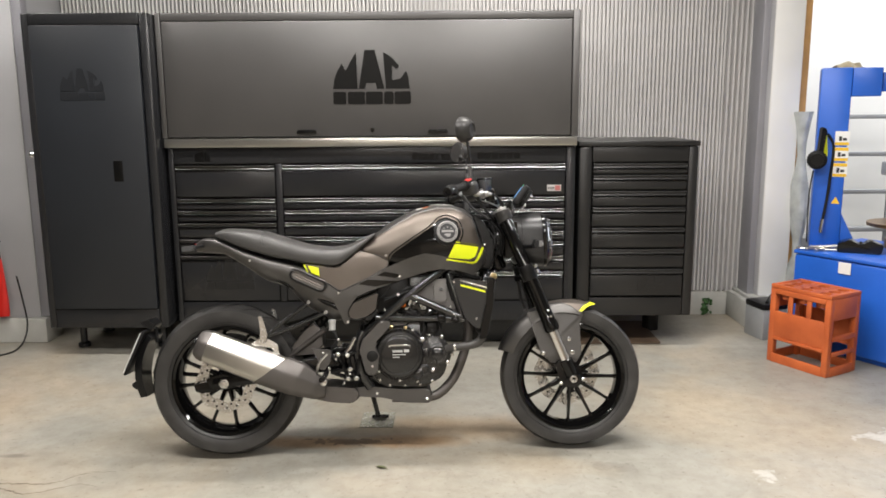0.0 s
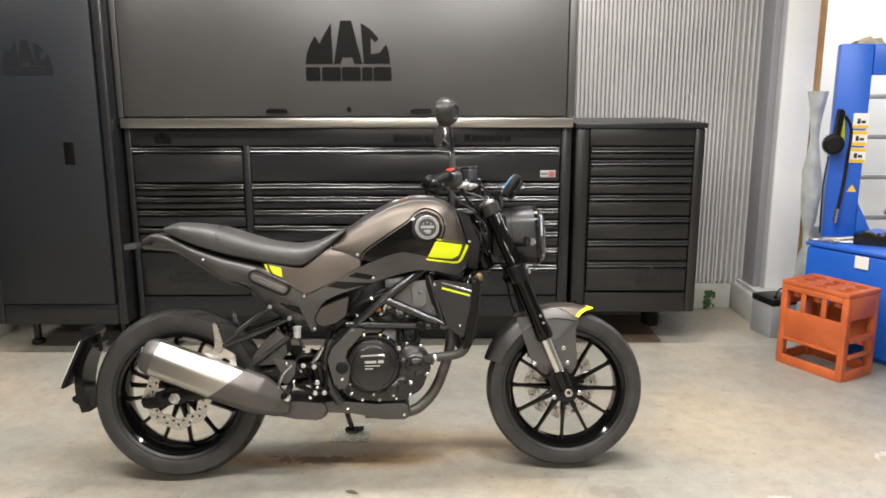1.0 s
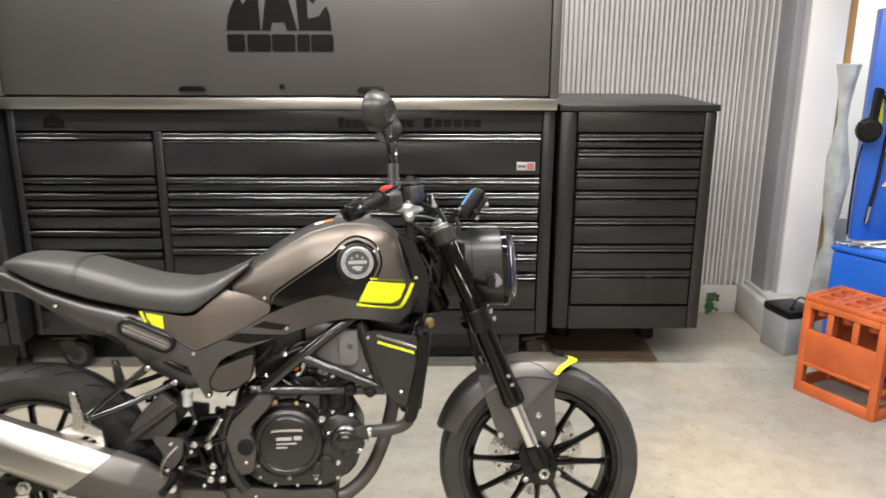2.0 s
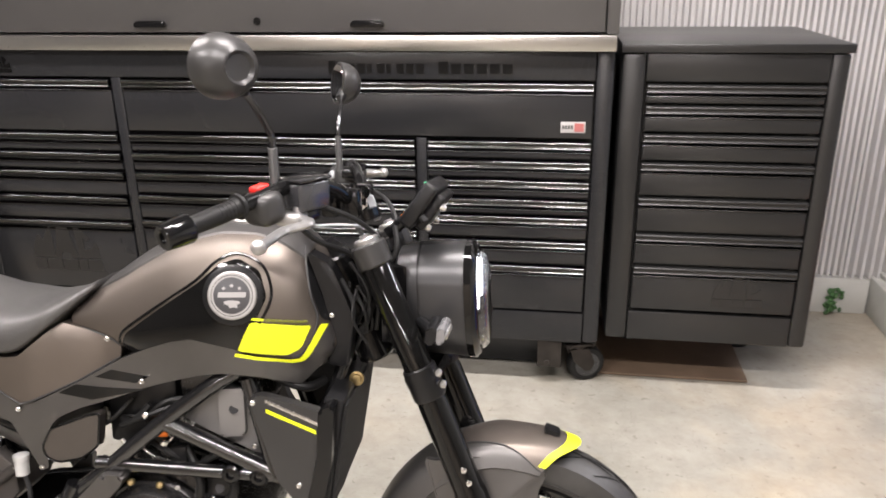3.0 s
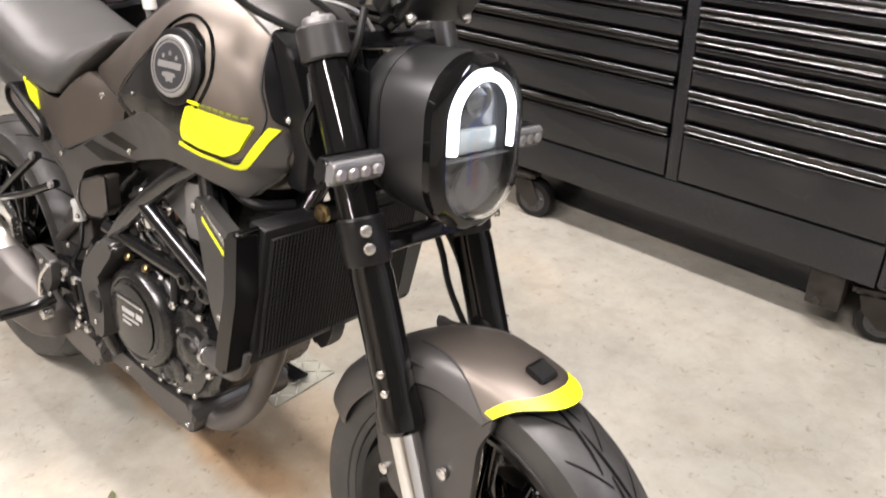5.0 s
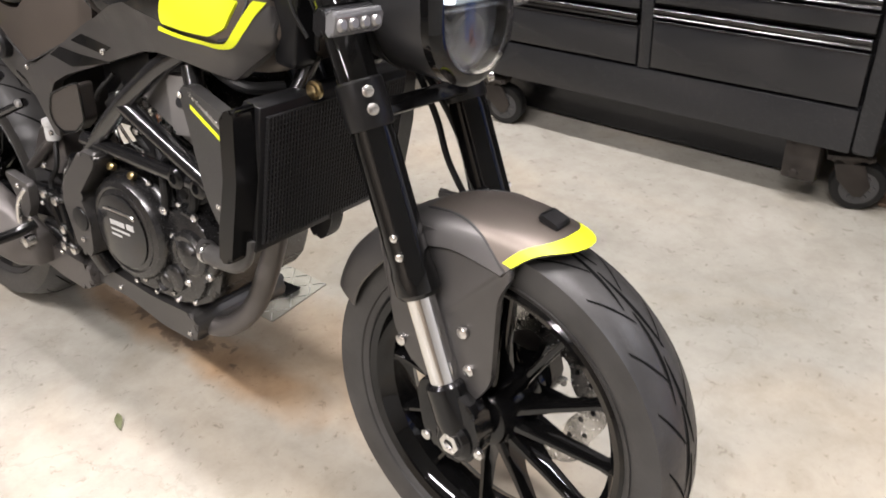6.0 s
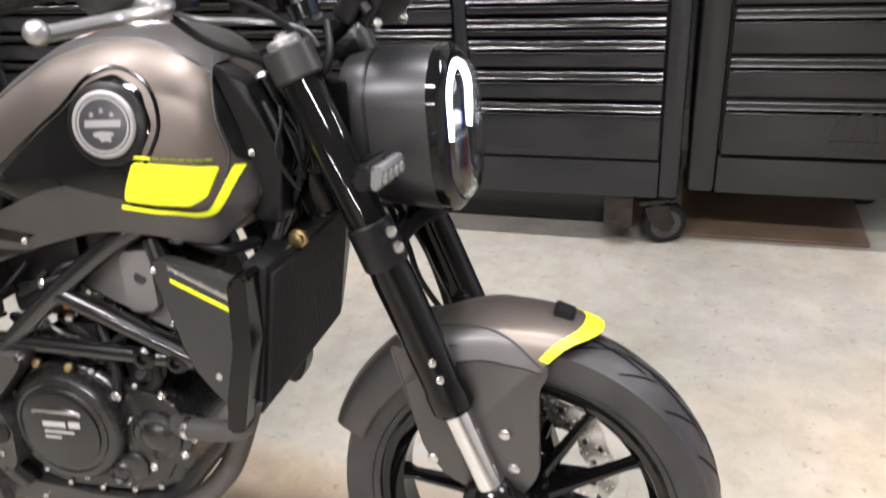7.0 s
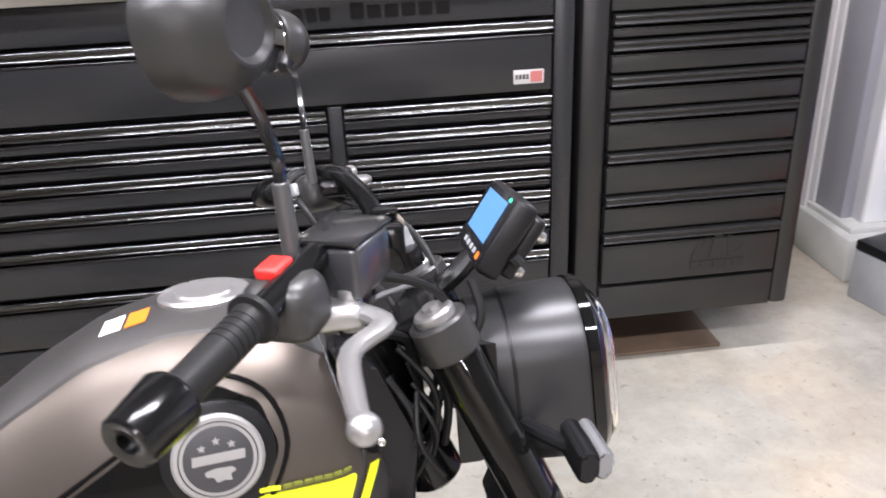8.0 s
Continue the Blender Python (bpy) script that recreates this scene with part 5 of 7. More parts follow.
def tail_ring(x, n=28):
    zt, zb, w = TL_TOP(x), TL_LOW(x), TL_WID(x)
    zm = (zt + zb) / 2
    out = []
    for k in range(n):
        a = 2 * math.pi * k / n
        c, s = math.cos(a), math.sin(a)
        z = zm + (zt - zb) / 2 * math.copysign(abs(s) ** (2 / 5), s)
        tuck = 0.78 + 0.22 * min(1.0, (z - zb) / (zt - zb) * 2.2)
        out.append((x, w * tuck * math.copysign(abs(c) ** (2 / 5), c), z))
    return out


bm = B()
loft(bm, [tail_ring(-0.119 + 0.612 * k / 40) for k in range(41)])
tail = part("tail_fairing", bm, MATTG, bike, "matt graphite tail fairing", 50)
bm = B()
box(bm, (-0.127, -0.034, 0.842), (-0.112, 0.034, 0.862), 0.005)
part("tail_lamp", bm, DULLRED, tail, "narrow red tail lamp")
for s in (-1, 1):
    bm = B()
    hose(bm, [(-0.085, s * 0.06, 0.850), (-0.098, s * 0.10, 0.846), (-0.108, s * 0.135, 0.842)], 0.008)
    st_ = part("rear_indicator", bm, PLASTIC, bike, "rear indicator on a short stalk")
    bm = B()
    slab(bm, rounded([(-0.142, 0.828), (-0.098, 0.834), (-0.100, 0.854), (-0.142, 0.848)], 0.005), s * 0.112, s * 0.172, 0.004)
    part("indicator_lens", bm, SMOKE, st_, "smoked grey indicator lens")


# bronze middle panel, lower knee panel, oval vent
def skin_panel(pts, out, s, material, name, label="", thick=0.022, fine=0.018):
    """A thin moulded panel: an outline in x and z, bent to out(x, z) from the middle, with its rim turned in."""
    bm = B()
    face = bm.faces.new([bm.verts.new((x, 0, z)) for x, z in pts])
    bmesh.ops.triangulate(bm, faces=[face])
    for _ in range(5):
        es = [e for e in bm.edges if e.calc_length() > fine]
        if not es:
            break
        bmesh.ops.subdivide_edges(bm, edges=es, cuts=1)
        bmesh.ops.triangulate(bm, faces=[f for f in bm.faces if len(f.verts) > 3])
    for v in bm.verts:
        v.co.y = s * out(v.co.x, v.co.z)
    for depth in (0.003, thick):
        ex = bmesh.ops.extrude_edge_only(bm, edges=[e for e in bm.edges if e.is_boundary])
        for v in [g for g in ex["geom"] if isinstance(g, bmesh.types.BMVert)]:
            v.co.y -= s * depth
    return part(name, bm, material, bike, label, 40)


MID_OUT = curve_of([(0.30, 0.129), (0.40, 0.134), (0.48, 0.135), (0.56, 0.126), (0.62, 0.116), (0.68, 0.117)])
def mid_out(x, z):
    return MID_OUT(x) - 0.40 * max(0.0, z - 0.80) - 1.2 * max(0.0, z - 0.74) ** 2


MID = rounded([(0.335, 0.748), (0.325, 0.774), (0.435, 0.754), (0.462, 0.757), (0.525, 0.808), (0.541, 0.819), (0.601, 0.803), (0.636, 0.792), (0.654, 0.774), (0.652, 0.757), (0.574, 0.713), (0.480, 0.671), (0.458, 0.665)], 0.006, 3)
WING = rounded([(0.300, 0.690), (0.335, 0.742), (0.456, 0.662), (0.486, 0.668), (0.574, 0.710), (0.655, 0.755), (0.715, 0.780), (0.759, 0.796), (0.803, 0.806), (0.855, 0.797), (0.888, 0.788), (0.905, 0.776), (0.960, 0.768), (0.992, 0.766), (1.016, 0.778), (1.042, 0.822), (1.051, 0.800), (1.046, 0.766), (0.994, 0.716), (0.926, 0.736), (0.864, 0.742), (0.819, 0.736), (0.713, 0.704), (0.643, 0.681), (0.573, 0.659), (0.530, 0.640), (0.512, 0.622), (0.490, 0.575), (0.494, 0.530), (0.478, 0.528), (0.432, 0.628)], 0.006, 3)
INSERT = rounded([(0.491, 0.579), (0.513, 0.616), (0.593, 0.648), (0.613, 0.652), (0.602, 0.584), (0.564, 0.556), (0.518, 0.546), (0.495, 0.556)], 0.010, 4)
knees = []
for s in (-1, 1):
    skin_panel(MID, mid_out, s, GUN, "mid_panel", "satin graphite-bronze side panel")
    knees.append(skin_panel(WING, wing_y, s, MATTG, "lower_wing", "matt graphite wing from the knee to the tank front", 0.016))
    skin_panel(INSERT, lambda x, z: wing_y(x, z) + 0.004, s, KNEE, "knee_insert")
    groove = [(x, s * (wing_y(x, z) + 0.0045), z) for x, z in INSERT]
    part("insert_edge", hose(B(), groove + groove[:1], 0.0022, 6, 1, False), SATINB, knees[-1], "black rim of the lower panel")
    seam_ = [(x, s * (mid_out(x, z) + 0.0012), z) for x, z in ((0.340, 0.740), (0.400, 0.703), (0.458, 0.665), (0.482, 0.671), (0.574, 0.712), (0.653, 0.757))]
    part("panel_seam", hose(B(), seam_, 0.0018, 6, 4, False), INK, knees[-1])
for s, kp in zip((-1, 1), knees):
    bm = B()
    slab(bm, [(0.336, 0.766), (0.378, 0.757), (0.382, 0.722), (0.350, 0.736)], s * 0.120, s * 0.1365, 0.0005)
    part("lime_decal", bm, NEON, bike, "fluorescent lime decal")
    bm = B()
    slab(bm, [(0.318, 0.771), (0.326, 0.769), (0.338, 0.738), (0.331, 0.742)], s * 0.121, s * 0.131, 0.0005)
    part("lime_decal", bm, NEON, bike)
    for flash in ([(0.609, 0.722), (0.639, 0.736), (0.707, 0.722), (0.682, 0.709)], [(0.535, 0.688), (0.569, 0.706), (0.699, 0.696), (0.599, 0.677)]):
        patch(flash, s, 0.0010, GLOSSB, "gloss_flash", kp, "gloss black flash decal", 0.001, 0.015, wing_y)
    seam_ = [(x, s * (tank_y(x, z) + 0.0015), z) for x, z in ((0.560, 0.812), (0.601, 0.803), (0.636, 0.792), (0.654, 0.776))]
    part("panel_seam", hose(B(), seam_, 0.0016, 6, 4), INK, kp)
    # oval vent
    a0, a1 = Vector((0.290, 0.730)), Vector((0.383, 0.686))
    d = (a1 - a0).normalized()
    nrm = Vector((-d.y, d.x))

    def stadium(r):
        pts = []
        for k in range(9):
            t = math.pi * k / 8
            pts.append(a1 + nrm * r * math.cos(t) + d * r * math.sin(t))
        for k in range(9):
            t = math.pi * k / 8
            pts.append(a0 - nrm * r * math.cos(t) - d * r * math.sin(t))
        return [(p.x, p.y) for p in pts]
    bm = B()
    o1, o0 = stadium(0.026), stadium(0.017)
    for ya, yb in ((0.12, 0.1475),):
        A = [bm.verts.new((x, s * (yb - 0.004), z)) for x, z in o1]
        E = [bm.verts.new((x, s * yb, z)) for x, z in stadium(0.0225)]
        Bv = [bm.verts.new((x, s * yb, z)) for x, z in o0]
        C = [bm.verts.new((x, s * ya, z)) for x, z in o1]
        D = [bm.verts.new((x, s * 0.137, z)) for x, z in o0]
        skin(bm, A, E)
        skin(bm, E, Bv)
        skin(bm, C, A)
        skin(bm, Bv, D)
    vent = part("oval_vent", bm, PLASTIC, bike, "oval black vent frame")
    bm = B()
    slab(bm, stadium(0.0168), s * 0.125, s * 0.139, 0)
    part("vent_insert", bm, INTAKE, vent, "grey ribbed grille of the vent")
    for off in (-0.009, 0.0, 0.009):
        e0, e1 = a0 + nrm * off - d * 0.010, a1 + nrm * off + d * 0.010
        part("slat", rod(B(), (e0.x, s * 0.1395, e0.y), (e1.x, s * 0.1395, e1.y), 0.0022, seg=6), GUN, vent)


# --- frame ---
def tubes(name, runs, r, material=SATINB, label=""):
    for run in runs:
        for s in (-1, 1):
            bm = B()
            hose(bm, [(x, s * y, z) for x, y, z in run], r, 12, 4, len(run) > 2)
            part(name, bm, material, bike, label)


tubes("frame_tube", [
    [(0.535, 0.118, 0.475), (0.60, 0.130, 0.525), (0.69, 0.138, 0.603), (0.78, 0.136, 0.675), (0.87, 0.120, 0.735), (1.02, 0.055, 0.80)],
    [(0.735, 0.138, 0.640), (0.945, 0.140, 0.545)],
    [(0.893, 0.120, 0.722), (0.945, 0.140, 0.548)],
], 0.0155, FRAMEB, "gloss black trellis frame tube")
tubes("frame_tube", [[(0.600, 0.135, 0.553), (0.955, 0.138, 0.540)], [(0.955, 0.138, 0.545), (1.03, 0.075, 0.66), (1.06, 0.035, 0.75)]], 0.013, FRAMEB)
tubes("frame_tube", [[(0.548, 0.122, 0.500), (0.525, 0.130, 0.43), (0.545, 0.125, 0.33), (0.575, 0.115, 0.275)]], 0.020, FRAMEB)
tubes("subframe_tube", [[(0.56, 0.10, 0.55), (0.40, 0.105, 0.62), (0.20, 0.09, 0.72)]], 0.012)
bm = B()
rod(bm, (1.035, 0, 0.93), (1.115, 0, 0.73), 0.036, seg=20)
part("headstock", bm, SATINB, bike)
for s in (-1, 1):
    for x, z in ((0.862, 0.546), (0.915, 0.543)):
        bm = B()
        turned(bm, (x, s * 0.135, z), (0, s, 0), [(0, 0.018), (0.016, 0.018), (0.020, 0.014), (0.021, 0.008), (0.015, 0.006)], 18)
        part("frame_bolt_cap", bm, SATINB, bike)

# side plates by the swingarm pivot
def pivot_plate(bm, s):
    a = [(0.535, 0.43), (0.548, 0.470), (0.620, 0.543), (0.662, 0.540), (0.655, 0.520), (0.592, 0.452), (0.612, 0.405), (0.605, 0.345), (0.585, 0.325), (0.560, 0.335)]
    return slab(bm, rounded(a, 0.010), s * 0.125, s * 0.163, 0.008)


for s, pp in zip((-1, 1), sided(pivot_plate, "pivot_cover", MATTG, label="matt graphite pivot cover")):
    bm = B()
    turned(bm, (0.585, s * 0.158, 0.405), (0, s, 0), [(0, 0.024), (0.008, 0.022), (0.010, 0.012)], 20)
    part("pivot_cap", bm, PLASTIC, pp)

# --- engine ---
bm = B()
slab(bm, rounded([(0.555, 0.47), (0.575, 0.33), (0.625, 0.285), (0.80, 0.275), (0.875, 0.315), (0.905, 0.40), (0.87, 0.465), (0.80, 0.535), (0.62, 0.540)], 0.02), -0.135, 0.135, 0.012)
eng = part("crankcase", bm, ENGB, bike, "black engine crankcase")
bm = B()
turned(bm, (0.70, -0.13, 0.415), (0, -1, 0), [(0, 0.110), (0.022, 0.109), (0.030, 0.103)], 48)
slab(bm, rounded([(0.62, 0.38), (0.60, 0.31), (0.66, 0.285), (0.82, 0.288), (0.862, 0.34), (0.87, 0.41), (0.83, 0.47), (0.78, 0.50)], 0.025), -0.13, -0.152, 0.008)
part("clutch_case", bm, ENGB, eng)
bm = B()
turned(bm, (0.70, -0.160, 0.415), (0, -1, 0), [(0, 0.098), (0.022, 0.097), (0.034, 0.090), (0.038, 0.080), (0.036, 0.076), (0.040, 0.070), (0.043, 0.040), (0.0435, 0.001)], 56)
cov = part("clutch_cover", bm, ENGB, eng, "round black clutch cover")
part("cover_plate", turned(B(), (0.70, -0.2036, 0.415), (0, -1, 0), [(0, 0.068), (0.0012, 0.068), (0.002, 0.066), (0.002, 0.001)], 44), GLOSSP, cov, "satin black face of the clutch cover")
bm = B()
for a_, b_, z_, h_ in ((0.672, 0.712, 0.424, 0.009), (0.718, 0.738, 0.424, 0.011), (0.672, 0.725, 0.413, 0.004), (0.672, 0.70, 0.403, 0.004)):
    box(bm, (a_, -0.2054, z_), (b_, -0.2062, z_ + h_))
part("cover_bars", bm, GREYL, cov, "small pale printed bars")
bm = B()
hose(bm, [(0.660, -0.203, 0.447), (0.667, -0.207, 0.452), (0.733, -0.207, 0.452), (0.740, -0.203, 0.447)], 0.0035, 8, 3)
part("cover_rib", bm, CHROME, cov)
bm = B()
turned(bm, (0.798, -0.160, 0.345), (0, -1, 0), [(0, 0.026), (0.014, 0.025), (0.018, 0.020), (0.019, 0.01)], 24)
turned(bm, (0.835, -0.160, 0.405), (0, -1, 0), [(0, 0.038), (0.012, 0.036), (0.016, 0.028)], 24)
part("small_cover", bm, ENGB, eng)
# left side cover
bm = B()
turned(bm, (0.70, 0.13, 0.40), (0, 1, 0), [(0, 0.11), (0.03, 0.105), (0.045, 0.08)], 40)
part("generator_cover", bm, ENGB, eng)
# cylinder, fins, head
ax = Vector((0.30, 0, 0.954)).normalized()
fw = Vector((ax.z, 0, -ax.x))
bm = B()
c = Vector((0.765, 0, 0.50))
q = [c + fw * a + Vector((0, b, 0)) for a, b in ((-0.062, -0.07), (0.07, -0.07), (0.07, 0.07), (-0.062, 0.07))]
loft(bm, [q, [p + ax * 0.15 for p in q]])
cyl = part("cylinder", bm, ENGB, eng, "finned black cylinder")
for k in range(11):
    bm = B()
    c = Vector((0.765, 0, 0.515)) + ax * (0.012 * k)
    q = [c + fw * a + Vector((0, b, 0)) for a, b in ((-0.075, -0.085), (0.085, -0.085), (0.085, 0.085), (-0.075, 0.085))]
    loft(bm, [q, [p + ax * 0.005 for p in q]])
    part("fin", bm, ENGB, cyl)
bm = B()
c = Vector((0.765, 0, 0.51)) + ax * 0.14
q = [c + fw * a + Vector((0, b, 0)) for a, b in ((-0.08, -0.088), (0.09, -0.088), (0.095, 0.088), (-0.08, 0.088))]
loft(bm, [q, [p + ax * 0.06 for p in q], [p + ax * 0.085 - (p - c) * 0.15 for p in q]])
part("cylinder_head", bm, ENGB, eng)
# throttle body, airbox side, electronics
for s in (-1, 1):
    bm = B()
    slab(bm, rounded([(0.735, 0.655), (0.79, 0.69), (0.862, 0.700), (0.885, 0.685), (0.905, 0.61), (0.925, 0.575), (0.90, 0.572), (0.80, 0.618)], 0.01), s * 0.085, s * 0.110, 0.006)
    part("intake_cover", bm, INTAKE, bike, "grey intake cover between the frame tubes")
    bm = B()
    slab(bm, rounded([(0.834, 0.700), (0.884, 0.703), (0.884, 0.612), (0.836, 0.606)], 0.007), s * 0.108, s * 0.124, 0.006)
    part("intake_cover_block", bm, INTAKE, bike)
bm = B()
box(bm, (0.60, -0.085, 0.57), (0.74, 0.085, 0.72), 0.012)
part("airbox", bm, PLASTIC, bike)
bm = B()
hose(bm, [(0.70, -0.03, 0.62), (0.735, -0.06, 0.63), (0.76, -0.07, 0.60)], 0.022)
part("throttle_body", bm, ALU, bike)
random.seed(3)
for k in range(9):
    bm = B()
    p = Vector((random.uniform(0.60, 0.74), -0.09 - random.uniform(0, 0.02), random.uniform(0.56, 0.63)))
    q = p + Vector((random.uniform(0.03, 0.11), random.uniform(-0.01, 0.02), random.uniform(-0.06, 0.06)))
    hose(bm, [p, (p + q) / 2 + Vector((0, -0.012, random.uniform(-0.02, 0.02))), q], random.choice((0.003, 0.004, 0.006)), 8)
    part("cable", bm, RUBBER if k % 4 else ALU, bike)

random.seed(29)
for k in range(16):
    p = Vector((random.uniform(0.58, 0.90), -random.uniform(0.085, 0.115), random.uniform(0.49, 0.66)))
    bm = B()
    if k % 3 == 0:
        turned(bm, p, (random.uniform(-0.5, 0.5), -1, random.uniform(-0.5, 0.5)), [(0, 0.014), (0.012, 0.014), (0.014, 0.009), (0.022, 0.009)], 12)
        part("sensor", bm, random.choice((PLASTIC, ALU, ENGB)), bike)
    elif k % 3 == 1:
        w_, h_ = random.uniform(0.012, 0.026), random.uniform(0.008, 0.02)
        box(bm, p - Vector((w_, 0.012, h_)), p + Vector((w_, 0.012, h_)), 0.003)
        part("connector", bm, PLASTIC, bike)
    else:
        q = p + Vector((random.uniform(-0.08, 0.08), random.uniform(-0.01, 0.02), random.uniform(-0.07, 0.07)))
        hose(bm, [p, (p + q) / 2 + Vector((0.01, -0.015, 0.015)), q], random.choice((0.0035, 0.005, 0.007)), 8)
        part("cable", bm, RUBBER, bike)
bm = B()
hose(bm, [(0.845, -0.150, 0.478), (0.862, -0.155, 0.50), (0.858, -0.148, 0.535)], 0.009, 10)
hose(bm, [(0.80, -0.15, 0.475), (0.79, -0.14, 0.51), (0.80, -0.12, 0.56)], 0.007, 10)
part("oil_line", bm, RUBBER, eng)

for ob in (eng, *eng.children_recursive):
    ob.data.transform(Matrix.Translation((-0.008, 0, -0.008)) @ Matrix.Diagonal((1, 0.75, 1, 1)))

# covers, pipes and fasteners on the engine's right flank
flank = part("water_pump_cover", slab(B(), rounded([(0.785, 0.452), (0.815, 0.476), (0.870, 0.466), (0.902, 0.420), (0.896, 0.372), (0.850, 0.336), (0.805, 0.330), (0.782, 0.370)], 0.018), -0.100, -0.126, 0.006), ENGB, bike, "black water pump cover with silver bolts")
part("pump_dome", turned(B(), (0.845, -0.124, 0.402), (0, -1, 0), [(0, 0.042), (0.010, 0.041), (0.015, 0.034), (0.014, 0.026), (0.020, 0.018), (0.021, 0.001)], 28), ENGB, flank)
for k in range(3):
    a = radians(20 + 120 * k)
    part("rib", rod(B(), (0.845 + 0.014 * math.cos(a), -0.140, 0.402 + 0.014 * math.sin(a)), (0.845 + 0.040 * math.cos(a), -0.134, 0.402 + 0.040 * math.sin(a)), 0.004, seg=8), PLASTIC, flank)
for x, z, r_ in ((0.783, 0.462, 0.009), (0.903, 0.399, 0.008), (0.883, 0.368, 0.0075), (0.824, 0.338, 0.0075), (0.862, 0.470, 0.007), (0.800, 0.420, 0.006)):
    part("bolt", turned(B(), (x, -0.122, z), (0, -1, 0), [(0, r_), (0.006, r_), (0.008, r_ * 0.6), (0.0065, r_ * 0.4)], 10), ALU, flank)
part("filler_cap", turned(B(), (0.765, -0.118, 0.324), (0, -1, 0), [(0, 0.024), (0.016, 0.023), (0.019, 0.018), (0.015, 0.014), (0.018, 0.004)], 22), ENGB, flank, "round black oil filler cap")
for x in (0.660, 0.716):
    part("case_bolt", turned(B(), (x, -0.128, 0.512 if x < 0.7 else 0.508), (0.2, -1, 0.5), [(0, 0.007), (0.010, 0.007), (0.012, 0.004)], 8), BRASS, flank, "brass-toned case bolt")
part("breather_pipe", hose(B(), [(0.783, -0.120, 0.468), (0.792, -0.124, 0.505), (0.782, -0.115, 0.540), (0.760, -0.100, 0.575)], 0.008, 10), RUBBER, flank)
part("coil_block", box(B(), (0.800, -0.112, 0.480), (0.852, -0.085, 0.530), 0.005), PLASTIC, flank)
part("dipped_pipe", hose(B(), [(0.735, -0.105, 0.600), (0.742, -0.112, 0.625), (0.752, -0.108, 0.650)], 0.008, 10), ALU, flank, "short silver pipe")
for x, z in ((0.690, 0.640), (0.815, 0.575), (0.905, 0.690), (0.722, 0.585)):
    part("bolt", turned(B(), (x, -0.112, z), (0.1, -1, 0.2), [(0, 0.007), (0.006, 0.007), (0.008, 0.004)], 10), ALU, flank)
part("hose_clamp", turned(B(), (0.908, -0.146, 0.430), (1, -0.15, 0.1), [(0, 0.0155), (0.001, 0.0165), (0.009, 0.0165), (0.010, 0.0155)], 18), ALU, flank, "silver hose clamp")
part("orange_connector", box(B(), (0.700, -0.098, 0.590), (0.722, -0.085, 0.602), 0.003), ORANGES, flank, "small orange wiring connector")

# --- radiator and shrouds ---
bm = B()
rk = pose(1.045, 0, 0.60, 0, 9, 0)
box(bm, (-0.018, -0.160, -0.125), (0.018, 0.160, 0.105), 0.005)
rad = part("radiator", xf(bm, rk), PLASTIC, bike, "black radiator")
bm = B()
for k in range(48):
    y = -0.148 + 0.296 * k / 47
    box(bm, (0.0185, y - 0.0012, -0.11), (0.024, y + 0.0012, 0.09))
for k in range(26):
    z = -0.108 + 0.198 * k / 25
    box(bm, (0.0185, -0.150, z - 0.001), (0.0225, 0.150, z + 0.001))
part("core_grille", xf(bm, rk), COOLER, rad, "fine black radiator grille")


def flare(bm, s):
    """Bends the shroud outwards towards its front edge."""
    for v in bm.verts:
        v.co.y += s * (0.006 + 0.27 * max(0.0, v.co.x - 0.92))
    return bm


def rad_shroud(bm, s):
    a = [(0.905, 0.700), (0.935, 0.705), (1.045, 0.690), (1.050, 0.672), (1.032, 0.600), (1.010, 0.500), (0.985, 0.515), (0.955, 0.545), (0.918, 0.650)]
    return flare(slab(bm, rounded(a, 0.010), s * 0.130, s * 0.152, 0.006), s)


def rad_side(bm, s):
    a = [(1.040, 0.695), (1.068, 0.705), (1.062, 0.60), (1.035, 0.470), (1.008, 0.465), (1.015, 0.52), (1.035, 0.60)]
    return slab(bm, rounded(a, 0.008), s * 0.155, s * 0.198, 0.006)


for s, sh in zip((-1, 1), sided(rad_shroud, "radiator_shroud", MSHELL, label="satin black radiator shroud")):
    bm = B()
    flare(slab(bm, [(0.937, 0.681), (1.033, 0.655), (1.034, 0.648), (0.937, 0.674)], s * 0.1515, s * 0.153, 0.0003), s)
    part("lime_pinstripe", bm, NEON, sh)
    bm = B()
    flare(slab(bm, [(0.936, 0.700), (1.040, 0.670), (1.041, 0.663), (0.936, 0.693)], s * 0.1515, s * 0.1532, 0.0003), s)
    part("silver_pinstripe", bm, ALU, sh)
sided(rad_side, "radiator_frame", SATINB)
bm = B()
hose(bm, [(1.030, -0.16, 0.500), (1.015, -0.162, 0.460), (0.985, -0.155, 0.440), (0.92, -0.144, 0.430), (0.875, -0.120, 0.420)], 0.0165, 12)
part("coolant_hose", bm, HOSE, bike, "worn grey rubber coolant hose")
bm = B()
hose(bm, [(1.02, -0.06, 0.70), (1.00, -0.11, 0.705), (0.96, -0.12, 0.72), (0.92, -0.11, 0.735)], 0.009, 10)
part("coolant_hose", bm, RUBBER, bike)
bm = B()
turned(bm, (1.083, -0.058, 0.706), (0, -1, 0), [(0, 0.014), (0.006, 0.014), (0.007, 0.010), (0.011, 0.009), (0.012, 0.005)], 18)
part("frame_bolt", bm, BRASS, bike, "brass-coloured frame bolt")
bm = B()
slab(bm, rounded([(0.99, 0.505), (1.045, 0.515), (1.046, 0.470), (1.032, 0.438), (1.010, 0.428), (0.995, 0.445)], 0.018, 5), 0.0, 0.030, 0.008)
